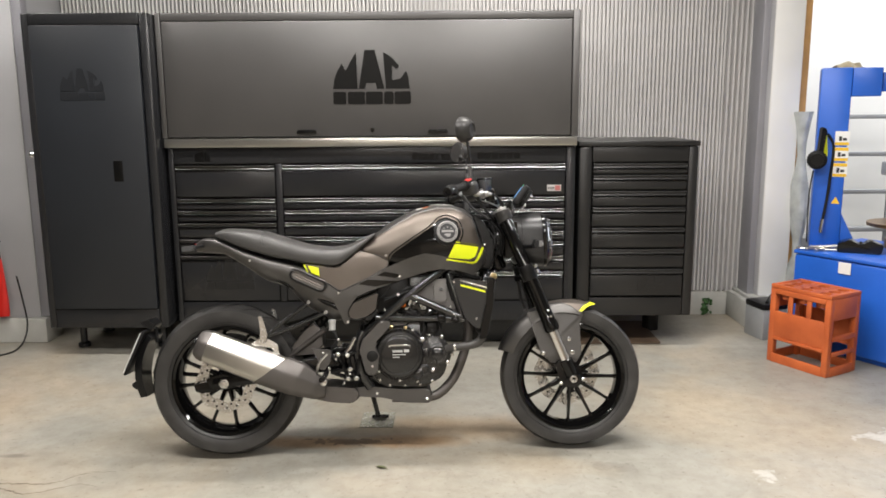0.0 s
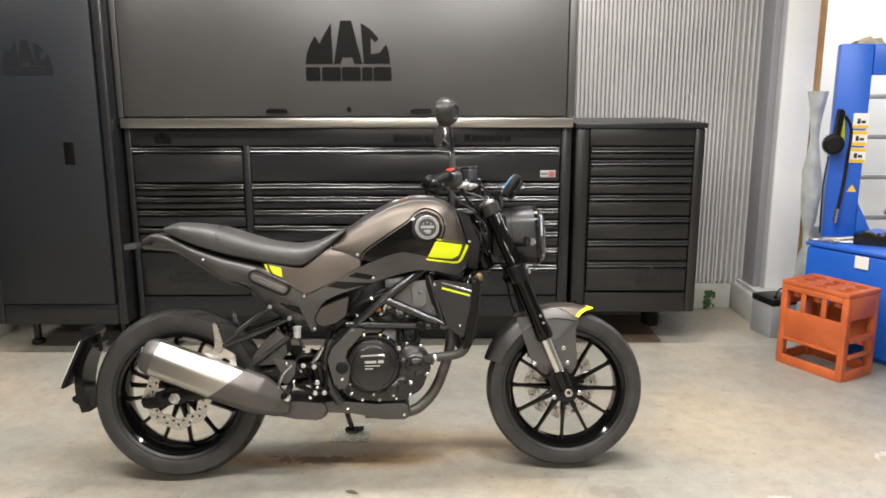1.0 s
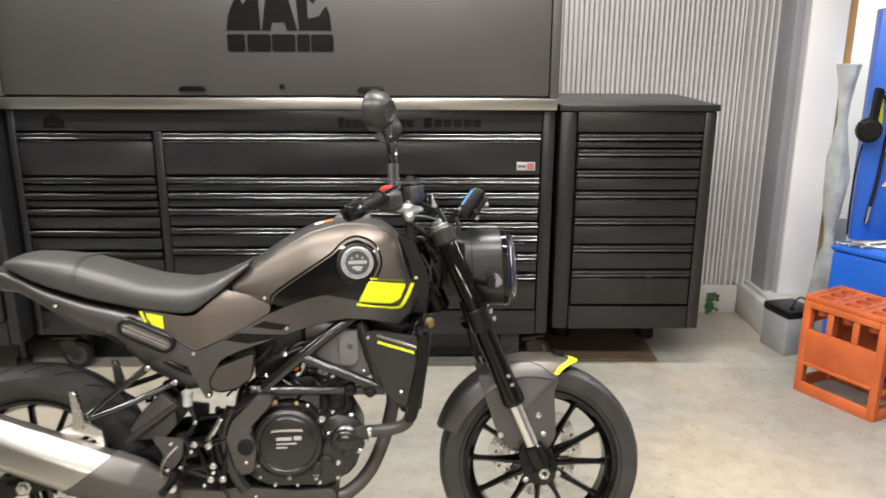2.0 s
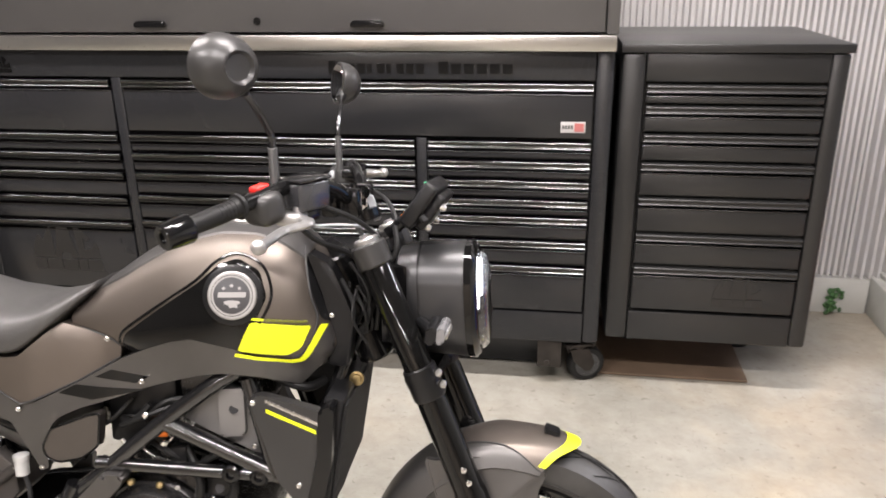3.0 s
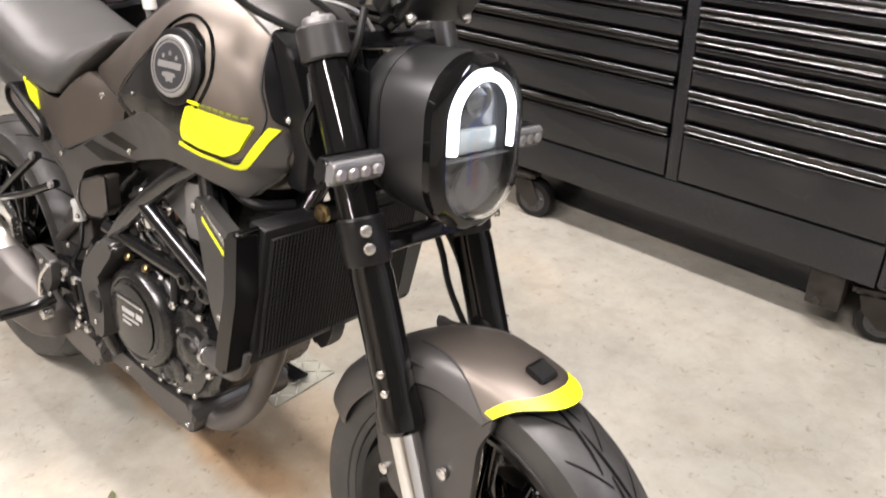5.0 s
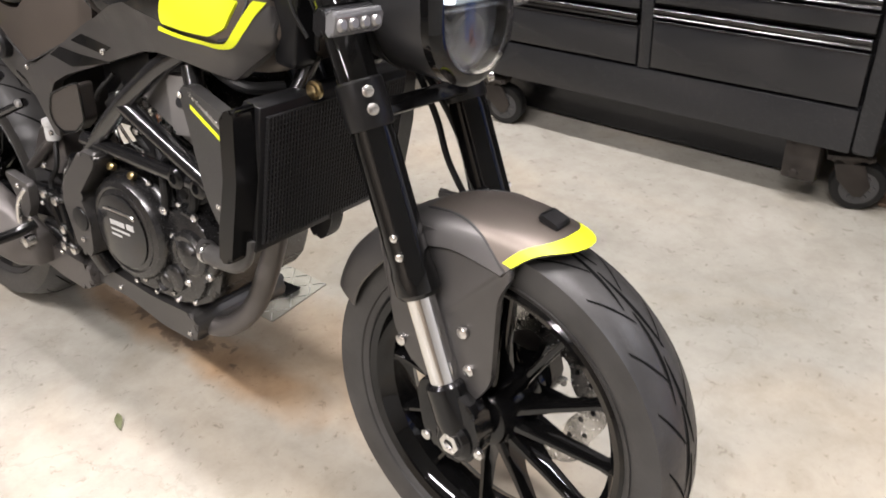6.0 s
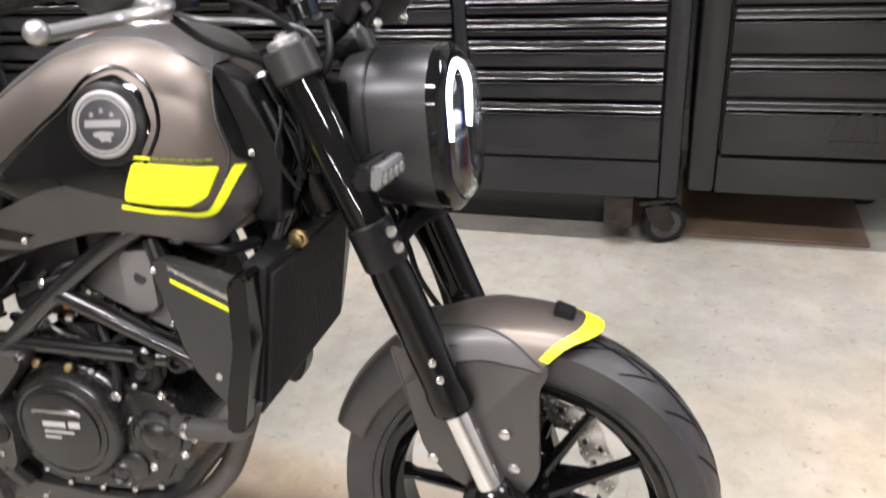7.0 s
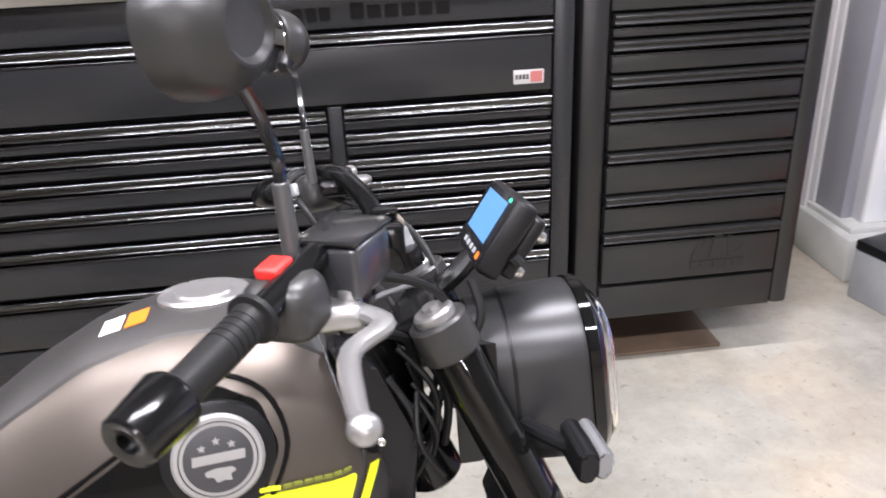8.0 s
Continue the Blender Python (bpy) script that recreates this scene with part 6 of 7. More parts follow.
part("horn", bm, PLASTIC, bike, "flat black horn under the radiator")

# --- exhaust ---
bm = B()
hose(bm, [(0.855, -0.02, 0.60), (0.93, -0.03, 0.575), (0.975, -0.045, 0.51), (0.970, -0.05, 0.445), (0.948, -0.055, 0.372), (0.908, -0.06, 0.288), (0.848, -0.07, 0.232), (0.78, -0.08, 0.222), (0.66, -0.09, 0.226)], 0.0195, 16, 8)
part("exhaust_header", bm, EXH, bike, "dark satin exhaust header")
bm = B()
slab(bm, rounded([(0.50, 0.272), (0.56, 0.278), (0.70, 0.262), (0.805, 0.263), (0.822, 0.240), (0.812, 0.205), (0.72, 0.208), (0.62, 0.232), (0.50, 0.240)], 0.01), -0.118, 0.10, 0.008)
part("belly_pan", bm, MATTG, bike, "graphite belly pan")
bm = B()
slab(bm, rounded([(0.33, 0.275), (0.40, 0.285), (0.52, 0.275), (0.53, 0.235), (0.50, 0.215), (0.42, 0.222), (0.34, 0.240)], 0.012), -0.135, 0.05, 0.012)
part("collector_box", bm, EXH, bike)


def muff_section(c, d, hw, hh, y, slant=0.0):
    n = Vector((-d.z, 0, d.x))
    pts = [(-0.62, -1), (0.62, -1), (1, -0.62), (1, 0.30), (0.42, 1.08), (-0.42, 1.08), (-1, 0.30), (-1, -0.62)]
    return [Vector((c[0], y, c[1])) + n * (b * hh) + Vector((0, a * hw, 0)) + d * (slant * b) for a, b in pts]


m0, m1 = Vector((-0.050, 0, 0.462)), Vector((0.375, 0, 0.290))
md = (m1 - m0).normalized()
def mp(t):
    p = m0 + (m1 - m0) * t
    return (p.x, p.z)


def muffler_piece(name, ts, material, parent, label="", slants=()):
    bm = B()
    rings = [muff_section(mp(t), md, w, h, y, slants[k] if slants else 0.0) for k, (t, w, h, y) in enumerate(ts)]
    fs = loft(bm, rings)
    es = [e for e in bm.edges]
    bmesh.ops.bevel(bm, geom=es, offset=0.006, segments=2, affect="EDGES", profile=0.5)
    return part(name, bm, material, parent, label, 30)


muf = muffler_piece("muffler", [(0.0, 0.050, 0.057, -0.178), (0.55, 0.053, 0.061, -0.178), (0.78, 0.050, 0.056, -0.175)], INOX, bike, "brushed stainless muffler")
muffler_piece("muffler_tip", [(-0.085, 0.036, 0.042, -0.178), (-0.05, 0.046, 0.053, -0.178), (0.02, 0.0510, 0.0585, -0.178)], EXH, muf, "dark muffler end cap")
muffler_piece("heat_shield", [(0.56, 0.0545, 0.0635, -0.178), (0.80, 0.053, 0.062, -0.174), (0.96, 0.042, 0.048, -0.160), (1.06, 0.028, 0.030, -0.145)], EXH, muf, "dark heat shield", (0.042, 0.010, -0.02, -0.01))
bm = B()
rod(bm, (-0.086, -0.178, 0.477), (-0.098, -0.178, 0.482), 0.022, seg=20)
part("outlet", bm, SATINB, muf)

# --- swingarm, shock, footrests ---
for s in (-1, 1):
    bm = B()
    loft(bm, [[(x, s * (y + a), z + b) for a, b in ((-0.014, -h), (0.014, -h), (0.014, h), (-0.014, h))] for x, y, z, h in ((0.50, 0.10, 0.385, 0.036), (0.36, 0.112, 0.372, 0.034), (0.12, 0.112, 0.325, 0.024), (-0.045, 0.112, 0.306, 0.020))])
    bmesh.ops.bevel(bm, geom=list(bm.edges), offset=0.005, segments=2, affect="EDGES", profile=0.5)
    sw = part("swingarm", bm, SATINB, bike, "black swingarm leg")
    bm = B()
    turned(bm, (0.0, s * 0.124, 0.306), (0, s, 0), [(0, 0.020), (0.006, 0.020), (0.007, 0.014), (0.018, 0.013), (0.019, 0.006)], 6)
    part("axle_nut", bm, ALU, sw)
bm = B()
slab(bm, rounded([(-0.075, 0.325), (0.0, 0.345), (0.055, 0.320), (0.03, 0.285), (-0.05, 0.280)], 0.012), -0.10, -0.122, 0.006)
part("rear_caliper_bracket", bm, SATINB, bike)
bm = B()
slab(bm, rounded([(-0.115, 0.31), (-0.03, 0.315), (-0.025, 0.275), (-0.10, 0.268), (-0.12, 0.285)], 0.014), -0.065, -0.118, 0.008)
part("rear_caliper", bm, SATINB, bike, "black rear brake caliper")
bm = B()
rod(bm, (0.30, 0.0, 0.46), (0.46, 0.0, 0.62), 0.020)
part("shock", bm, SATINB, bike)
bm = B()
pts = []
for k in range(90):
    t = k / 89
    a = t * 2 * math.pi * 8
    c = Vector((0.31, 0, 0.47)) + Vector((0.14, 0, 0.14)) * t
    pts.append(c + Vector((-0.707, 0, 0.707)) * (0.031 * math.cos(a)) + Vector((0, 0.031 * math.sin(a), 0)))
hose(bm, pts, 0.0055, 8, 1, False)
part("shock_spring", bm, SATINB, bike, "coil spring")
bm = B()
slab(bm, rounded([(0.255, 0.430), (0.300, 0.490), (0.345, 0.530), (0.380, 0.500), (0.385, 0.440), (0.350, 0.405), (0.270, 0.398)], 0.003, 2), -0.060, 0.060, 0.004)
rod(bm, (0.25, -0.066, 0.400), (0.395, -0.072, 0.505), 0.011)
part("rear_hugger", bm, EXH, bike, "dark brown-grey mudguard block")

for s in (-1, 1):
    bm = B()
    hose(bm, [(0.337, s * 0.13, 0.621), (0.255, s * 0.14, 0.560), (0.185, s * 0.15, 0.503)], 0.0085, 10, 4)
    hose(bm, [(0.404, s * 0.13, 0.580), (0.29, s * 0.145, 0.530), (0.185, s * 0.152, 0.495)], 0.0085, 10, 4)
    hg = part("footrest_hanger", bm, FRAMEB, bike, "black passenger footrest hanger")
    for x, y, z in ((0.337, 0.138, 0.621), (0.404, 0.138, 0.580)):
        bm = B()
        turned(bm, (x, s * y, z), (0, s, 0), [(0, 0.0075), (0.006, 0.0075), (0.008, 0.005)], 14)
        part("bolt", bm, LEVER, hg)
    bm = B()
    slab(bm, rounded([(0.145, 0.575), (0.160, 0.572), (0.180, 0.50), (0.170, 0.468), (0.150, 0.475), (0.152, 0.52)], 0.006), s * 0.150, s * 0.172, 0.005)
    slab(bm, rounded([(0.155, 0.488), (0.175, 0.485), (0.215, 0.46), (0.225, 0.395), (0.210, 0.395), (0.195, 0.445), (0.10, 0.462), (0.085, 0.45)], 0.006), s * 0.135, s * 0.150, 0.003)
    part("passenger_footrest", bm, ALU, hg, "folded silver passenger footrest")
    # rider footrest plate and pegs
    fp = part("footrest_plate", slab(B(), rounded([(0.480, 0.418), (0.520, 0.425), (0.540, 0.400), (0.526, 0.312), (0.485, 0.312), (0.488, 0.36)], 0.012), s * 0.128, s * 0.136, 0.002), SATINB, bike, "black rider footrest plate")
    for a_, b_ in (((0.487, 0.41), (0.497, 0.355)), ((0.497, 0.355), (0.521, 0.318)), ((0.487, 0.41), (0.535, 0.425)), ((0.489, 0.318), (0.521, 0.318)), ((0.45, 0.415), (0.487, 0.41)), ((0.45, 0.415), (0.489, 0.318)), ((0.497, 0.355), (0.42, 0.345)), ((0.535, 0.425), (0.521, 0.318)), ((0.42, 0.345), (0.489, 0.318))):
        part("strut", hose(B(), [(a_[0], s * 0.142, a_[1]), (b_[0], s * 0.142, b_[1])], 0.0085, 8, 1, False), SATINB, fp)
    bm = B()
    slab(bm, rounded([(0.345, 0.442), (0.425, 0.432), (0.420, 0.385), (0.395, 0.352), (0.375, 0.362), (0.372, 0.400)], 0.008), s * 0.150, s * 0.168, 0.004)
    part("heel_guard", bm, MATTG, fp)
    bm = B()
    hose(bm, [(0.405, s * 0.16, 0.345), (0.40, s * 0.20, 0.335), (0.395, s * 0.265, 0.333)], 0.011, 12, 4)
    part("footrest", bm, SATINB, fp)
    for x, z in ((0.487, 0.41), (0.497, 0.355), (0.489, 0.318), (0.521, 0.318), (0.45, 0.415)):
        bm = B()
        turned(bm, (x, s * 0.150, z), (0, s, 0), [(0, 0.009), (0.007, 0.009), (0.009, 0.005)], 12)
        part("bolt", bm, ALU, fp)
bm = B()
turned(bm, (0.395, -0.165, 0.310), (0, -1, 0), [(0, 0.013), (0.02, 0.013), (0.022, 0.008)], 14)
hose(bm, [(0.41, -0.165, 0.42), (0.375, -0.168, 0.38), (0.365, -0.17, 0.325)], 0.006, 8)
part("brake_linkage", bm, ALU, bike, "silver rear brake linkage")
bm = B()
turned(bm, (0.425, -0.10, 0.505), (0, 0, 1), [(0, 0.013), (0.028, 0.013), (0.030, 0.015), (0.040, 0.015), (0.042, 0.010)], 16)
part("brake_reservoir", bm, GREYL, bike, "small translucent rear brake reservoir")
bm = B()
hose(bm, [(0.43, -0.10, 0.505), (0.445, -0.115, 0.46), (0.42, -0.12, 0.42), (0.44, -0.13, 0.38)], 0.005)
part("brake_hose", bm, RUBBER, bike)
bm = B()
rod(bm, (0.475, -0.125, 0.405), (0.52, -0.13, 0.475), 0.010)
part("master_cylinder", bm, ALU, bike)

# side stand on the far side
bm = B()
hose(bm, [(0.56, 0.10, 0.28), (0.575, 0.17, 0.18), (0.592, 0.280, 0.074)], 0.011, 10, 4)
slab(bm, rounded([(0.565, 0.0625), (0.635, 0.0625), (0.64, 0.070), (0.565, 0.070)], 0.003), 0.268, 0.312, 0.002)
part("side_stand", bm, SATINB, bike, "black side stand")

# plate holder behind the rear wheel
bm = B()
rr = []
for k in range(13):
    a = math.radians(118 + 72 * k / 12)
    r = 0.345 + 0.02 * math.sin(k / 12 * math.pi)
    w_ = 0.045 + 0.03 * math.sin(k / 12 * math.pi)
    c_ = Vector((r * math.cos(a) * 1.0, 0, 0.306 + r * math.sin(a)))
    o_ = Vector((math.cos(a), 0, math.sin(a)))
    rr.append([c_ + Vector((0, -w_, 0)) - o_ * 0.02, c_ + Vector((0, -w_ * 0.8, 0)) + o_ * 0.012, c_ + Vector((0, w_ * 0.8, 0)) + o_ * 0.012, c_ + Vector((0, w_, 0)) - o_ * 0.02])
loft(bm, rr[5:])
hug = part("plate_carrier", bm, PLASTIC, bike, "black swingarm plate carrier")
bm = B()
xfm = pose(-0.362, 0, 0.43, 0, 24, 0)
box(bm, (-0.004, -0.095, -0.085), (0.0, 0.095, 0.085), 0.002)
part("number_plate", xf(bm, xfm), PAPER, hug, "blank white number plate seen on edge")
bm = B()
box(bm, (0.001, -0.10, -0.09), (0.012, 0.10, 0.10), 0.004)
part("plate_bracket", xf(bm, xfm), PLASTIC, hug)
bm = B()
slab(bm, rounded([(-0.345, 0.545), (-0.31, 0.560), (-0.285, 0.535), (-0.30, 0.515), (-0.325, 0.53)], 0.006), -0.05, 0.05, 0.004)
rod(bm, (-0.30, 0, 0.53), (-0.29, 0, 0.46), 0.008)
part("plate_lamp", bm, PLASTIC, hug)
bm = B()
rod(bm, (-0.02, 0.10, 0.295), (-0.33, 0.065, 0.33), 0.009, seg=10)
part("carrier_stay", bm, SATINB, hug)
bm = B()
slab(bm, rounded([(-0.385, 0.30), (-0.36, 0.315), (-0.33, 0.30), (-0.345, 0.275), (-0.375, 0.28)], 0.006), -0.04, 0.04, 0.004)
part("reflector", bm, PLASTIC, hug)

# --- fork, fender, headlight, bars ---
F0, F1 = Vector((1.112, 0, 0.976)), Vector((1.392, 0, 0.286))
fd = (F1 - F0).normalized()


def fpt(t, y):
    p = F0 + (F1 - F0) * t
    return Vector((p.x, y, p.z))


for s in (-1, 1):
    y = s * (0.096 if s < 0 else 0.103)
    bm = B()
    turned(bm, fpt(0.03, y), fd, [(0, 0.024), (0.004, 0.0265), (0.28, 0.0265), (0.30, 0.0285), (0.47, 0.0285), (0.478, 0.031), (0.505, 0.031), (0.512, 0.026)], 28)
    leg = part("fork_tube", bm, GLOSSB, bike, "gloss black fork leg")
    bm = B()
    turned(bm, fpt(0.69, y), fd, [(0, 0.0205), (0.17, 0.0205)], 24)
    part("fork_slider", bm, CHROME, leg, "bright chrome fork slider")
    bm = B()
    turned(bm, fpt(0.885, y), fd, [(0, 0.024), (0.004, 0.028), (0.05, 0.028), (0.10, 0.022)], 20)
    turned(bm, (FW[0], y - s * 0.034, FW[1]), (0, s, 0), [(0, 0.026), (0.010, 0.030), (0.050, 0.030), (0.056, 0.022)], 24)
    slab(bm, rounded([(FW[0] - 0.072, FW[1] + 0.066), (FW[0] - 0.03, FW[1] + 0.085), (FW[0] + 0.026, FW[1] + 0.058), (FW[0] + 0.042, FW[1] + 0.004), (FW[0] + 0.022, FW[1] - 0.036), (FW[0] - 0.026, FW[1] - 0.038), (FW[0] - 0.056, FW[1] - 0.008)], 0.014), y - s * 0.022, y + s * 0.012, 0.006)
    part("fork_foot", bm, SATINB, leg)
    for bx, bz in ((-0.050, -0.018), (0.040, -0.004)):
        part("bolt", turned(B(), (FW[0] + bx, y + s * 0.008, FW[1] + bz), (0, s, 0), [(0, 0.008), (0.006, 0.008), (0.008, 0.005)], 10), ALU, leg)
    bm = B()
    turned(bm, (FW[0], y + s * 0.020, FW[1]), (0, s, 0), [(0, 0.016), (0.006, 0.016), (0.007, 0.009), (0.003, 0.008)], 6)
    part("axle_bolt", bm, ALU, leg)
    bm = B()
    turned(bm, fpt(-0.008, y), fd, [(0, 0.020), (0.003, 0.0225), (0.012, 0.0225)], 24)
    turned(bm, fpt(-0.016, y), fd, [(0, 0.009), (0.006, 0.009)], 6)
    part("fork_cap", bm, LEVER, leg, "silver fork cap")
    bm = B()
    turned(bm, fpt(0.006, y), fd, [(0, 0.030), (0.003, 0.0325), (0.040, 0.0325), (0.043, 0.030)], 28)
    part("upper_clamp", bm, MSHELL, leg)
    bm = B()
    turned(bm, fpt(0.330, y), fd, [(0, 0.029), (0.003, 0.0312), (0.058, 0.0312), (0.062, 0.029)], 28)
    part("lower_clamp", bm, PLASTIC, leg)
    for t in (0.352, 0.382):
        bm = B()
        p = fpt(t, y + s * 0.020) + Vector((0.030, 0, 0.012))
        turned(bm, p, (0.7, s * 0.7, 0.2), [(0, 0.0075), (0.008, 0.0075), (0.009, 0.004)], 12)
        part("bolt", bm, ALU, leg)
    for t in (0.60, 0.635):
        bm = B()
        turned(bm, fpt(t, y + s * 0.024) + Vector((0.010, 0, 0.004)), (0.35, s, 0.1), [(0, 0.0055), (0.007, 0.0055), (0.008, 0.003)], 10)
        part("bolt", bm, ALU, leg)
for t, nm in ((0.02, "upper_yoke"), (0.37, "lower_yoke")):
    bm = B()
    c = fpt(t, 0)
    q = []
    for yy, wb in ((-0.085, 0.024), (-0.03, 0.036), (0.03, 0.036), (0.085, 0.024)):
        u = Vector((fd.z, 0, -fd.x))
        cc = Vector((c.x, yy, c.z)) + u * (0.020 if abs(yy) < 0.05 else 0.0)
        q.append([cc + u * wb + fd * 0.0, cc - u * wb, cc - u * wb + fd * 0.024, cc + u * wb + fd * 0.024])
    loft(bm, q)
    bmesh.ops.bevel(bm, geom=list(bm.edges), offset=0.004, segments=2, affect="EDGES", profile=0.5)
    part(nm, bm, SATINB, bike, "black fork yoke")

# front mudguard: an arched shell with side cheeks
wid = curve_of([(66, 0.068), (70, 0.072), (76, 0.077), (88, 0.080), (110, 0.080), (140, 0.076), (156, 0.064), (162, 0.050)])
rad_ = curve_of([(66, 0.302), (75, 0.302), (90, 0.301), (120, 0.304), (145, 0.306), (162, 0.303)])


def rim(u):
    """Angle of the mudguard's front edge: rounded in plan, u from -1 to 1 across."""
    return 69.0 + 13.0 * abs(u) ** 2.4


def on_fender(a, u, lift=0.0):
    """A point of the mudguard's skin at an angle and a place across."""
    q = abs(u)
    drop_q = 0.014 + 0.016 * min(1.0, max(0.0, (100 - a) / 22))
    skirt = 0.029 + 0.013 * min(1.0, max(0.0, (a - 108) / 30))
    drop = 0.011 - drop_q * q ** 2 - skirt * max(0.0, (q - 0.70) / 0.30) ** 2
    y = wid(a) * math.copysign(q if q < 0.86 else 0.86 + (q - 0.86) * (1 - (q - 0.86) * 0.0), u)
    r = rad_(a) + drop + lift
    return Vector((FW[0] + r * math.cos(math.radians(a)), y, FW[1] + r * math.sin(math.radians(a))))


US = [-1, -0.97, -0.92, -0.86, -0.78, -0.65, -0.45, -0.22, 0, 0.22, 0.45, 0.65, 0.78, 0.86, 0.92, 0.97, 1]


def fender_sheet(us, front, back, n, lift):
    """A strip of the mudguard's skin between two angles, each a function of the place across."""
    bm = B()
    rows = [[bm.verts.new(on_fender(front(u) + (back(u) - front(u)) * k / n, u, lift)) for u in us] for k in range(n + 1)]
    for p, q in zip(rows, rows[1:]):
        for j in range(len(us) - 1):
            bm.faces.new((p[j], p[j + 1], q[j + 1], q[j]))
    return bm


bm = fender_sheet(US, rim, lambda u: 159.5 - 2 * abs(u) ** 3, 48, 0.0)
ext = bmesh.ops.extrude_face_region(bm, geom=bm.faces[:])
for v in [g for g in ext["geom"] if isinstance(g, bmesh.types.BMVert)]:
    d_ = Vector((v.co.x - FW[0], 0, v.co.z - FW[1])).normalized()
    v.co -= d_ * 0.003
    v.co.y *= 0.965
fen = part("front_fender", bm, MATTG, bike, "matt graphite front mudguard", 45)
part("lime_edge", fender_sheet([u * 0.94 for u in US], lambda u: rim(u) - 0.25, lambda u: rim(u) + 4.7 - 2.4 * abs(u) ** 2.0, 5, 0.0016), NEON, fen, "fluorescent lime front edge")
bm = B()
rows = []
for k in range(19):
    t = k / 18
    us = [u * (0.97 - 0.52 * t ** 1.4) for u in US]
    rows.append([bm.verts.new(on_fender(rim(u) + 0.4 + (111.0 - rim(u)) * t, u, 0.0011)) for u in us])
for p, q in zip(rows, rows[1:]):
    for j in range(len(US) - 1):
        bm.faces.new((p[j], p[j + 1], q[j + 1], q[j]))
part("top_panel", bm, GUN, fen, "satin graphite-bronze mudguard top panel")
for j in (0, -1):
    part("panel_groove", hose(B(), [r_[j].copy() for r_ in [[on_fender(rim(u * (0.97 - 0.52 * (k / 18) ** 1.4)) + 0.4 + (111.0 - rim(u * (0.97 - 0.52 * (k / 18) ** 1.4))) * k / 18, u * (0.97 - 0.52 * (k / 18) ** 1.4), 0.0008) for u in (US[0], US[-1])] for k in range(19)]], 0.0016, 6, 1, False), INK, fen)


def cheek(bm, s):
    a = [(1.210, 0.560), (1.262, 0.400), (1.300, 0.352), (1.400, 0.340), (1.428, 0.385), (1.424, 0.510), (1.442, 0.545), (1.426, 0.562), (1.300, 0.570), (1.23, 0.556)]
    slab(bm, rounded(a, 0.015), s * 0.074, s * 0.086, 0.005)
    for v in bm.verts:
        k = min(1.0, max(0.0, (v.co.z - 0.43) / 0.16))
        v.co.y -= s * 0.0150 * k * k * (3 - 2 * k)
    return bm


for s, ck in zip((-1, 1), sided(cheek, "fender_cheek", MATTG, fen, "matt graphite mudguard cheek")):
    for x, z in ((1.379, 0.445), (1.392, 0.391), (1.273, 0.390)):
        bm = B()
        turned(bm, (x, s * 0.085, z), (0, s, 0), [(0, 0.0085), (0.005, 0.0085), (0.007, 0.005)], 14)
        part("bolt", bm, ALU, fen)
bm = B()
slab(bm, rounded([(1.434, 0.600), (1.462, 0.591), (1.464, 0.599), (1.437, 0.609)], 0.003), -0.016, 0.016, 0.003)
part("fender_block", bm, PLASTIC, fen, "small black clip on the mudguard")
bm = B()
slab(bm, rounded([(1.30, 0.40), (1.335, 0.41), (1.34, 0.30), (1.30, 0.28), (1.285, 0.33)], 0.01), 0.055, 0.115, 0.006)
part("front_caliper", bm, ALU, bike, "silver front brake caliper")

# headlight: stadium bucket, bezel, lens, halo
def lamp_ring(x, w, h, zc, tilt=0.0, n=48):
    """A stadium outline standing on end: two half circles joined by straight sides."""
    out = []
    for k in range(n):
        a = 2 * math.pi * (k + 0.5) / n
        y, z = w * math.cos(a), w * math.sin(a) + math.copysign(h - w, math.sin(a))
        out.append(Vector((x - z * tilt, y, zc + z)))
    return out


HZ = 0.853
bm = B()
loft(bm, [lamp_ring(1.150, 0.050, 0.078, HZ, 0.05), lamp_ring(1.160, 0.068, 0.098, HZ, 0.05), lamp_ring(1.195, 0.074, 0.106, HZ, 0.05), lamp_ring(1.279, 0.078, 0.111, HZ, 0.05), lamp_ring(1.283, 0.077, 0.110, HZ, 0.05)])
hl = part("headlight", bm, BUCKET, bike, "satin black headlight bucket", 40)
part("bucket_seam", loft(B(), [lamp_ring(1.196, 0.0735, 0.1055, HZ, 0.05), lamp_ring(1.1965, 0.0755, 0.1075, HZ, 0.05), lamp_ring(1.2005, 0.0755, 0.1075, HZ, 0.05), lamp_ring(1.201, 0.0735, 0.1055, HZ, 0.05)], False), PLASTIC, hl, "black seam round the bucket")
bm = B()
R_ = [lamp_ring(1.2835, 0.080, 0.1125, HZ, 0.05), lamp_ring(1.296, 0.080, 0.1125, HZ, 0.05), lamp_ring(1.304, 0.0725, 0.105, HZ, 0.05), lamp_ring(1.306, 0.0640, 0.0965, HZ, 0.05), lamp_ring(1.284, 0.0620, 0.0945, HZ, 0.05)]
loft(bm, R_, False)
part("bezel", bm, GLOSSB, hl, "gloss black headlight bezel")
bm = B()
loft(bm, [lamp_ring(1.2845, 0.0620, 0.0945, HZ, 0.05), lamp_ring(1.285, 0.002, 0.003, HZ, 0.05)])
part("reflector", bm, SMOKE, hl)
bm = B()
hor = []
for k in range(37):
    a = math.pi * k / 36
    y, z = 0.0505 * math.cos(a), 0.034 + 0.0505 * math.sin(a)
    hor.append((1.304 - z * 0.05, y, HZ + z))
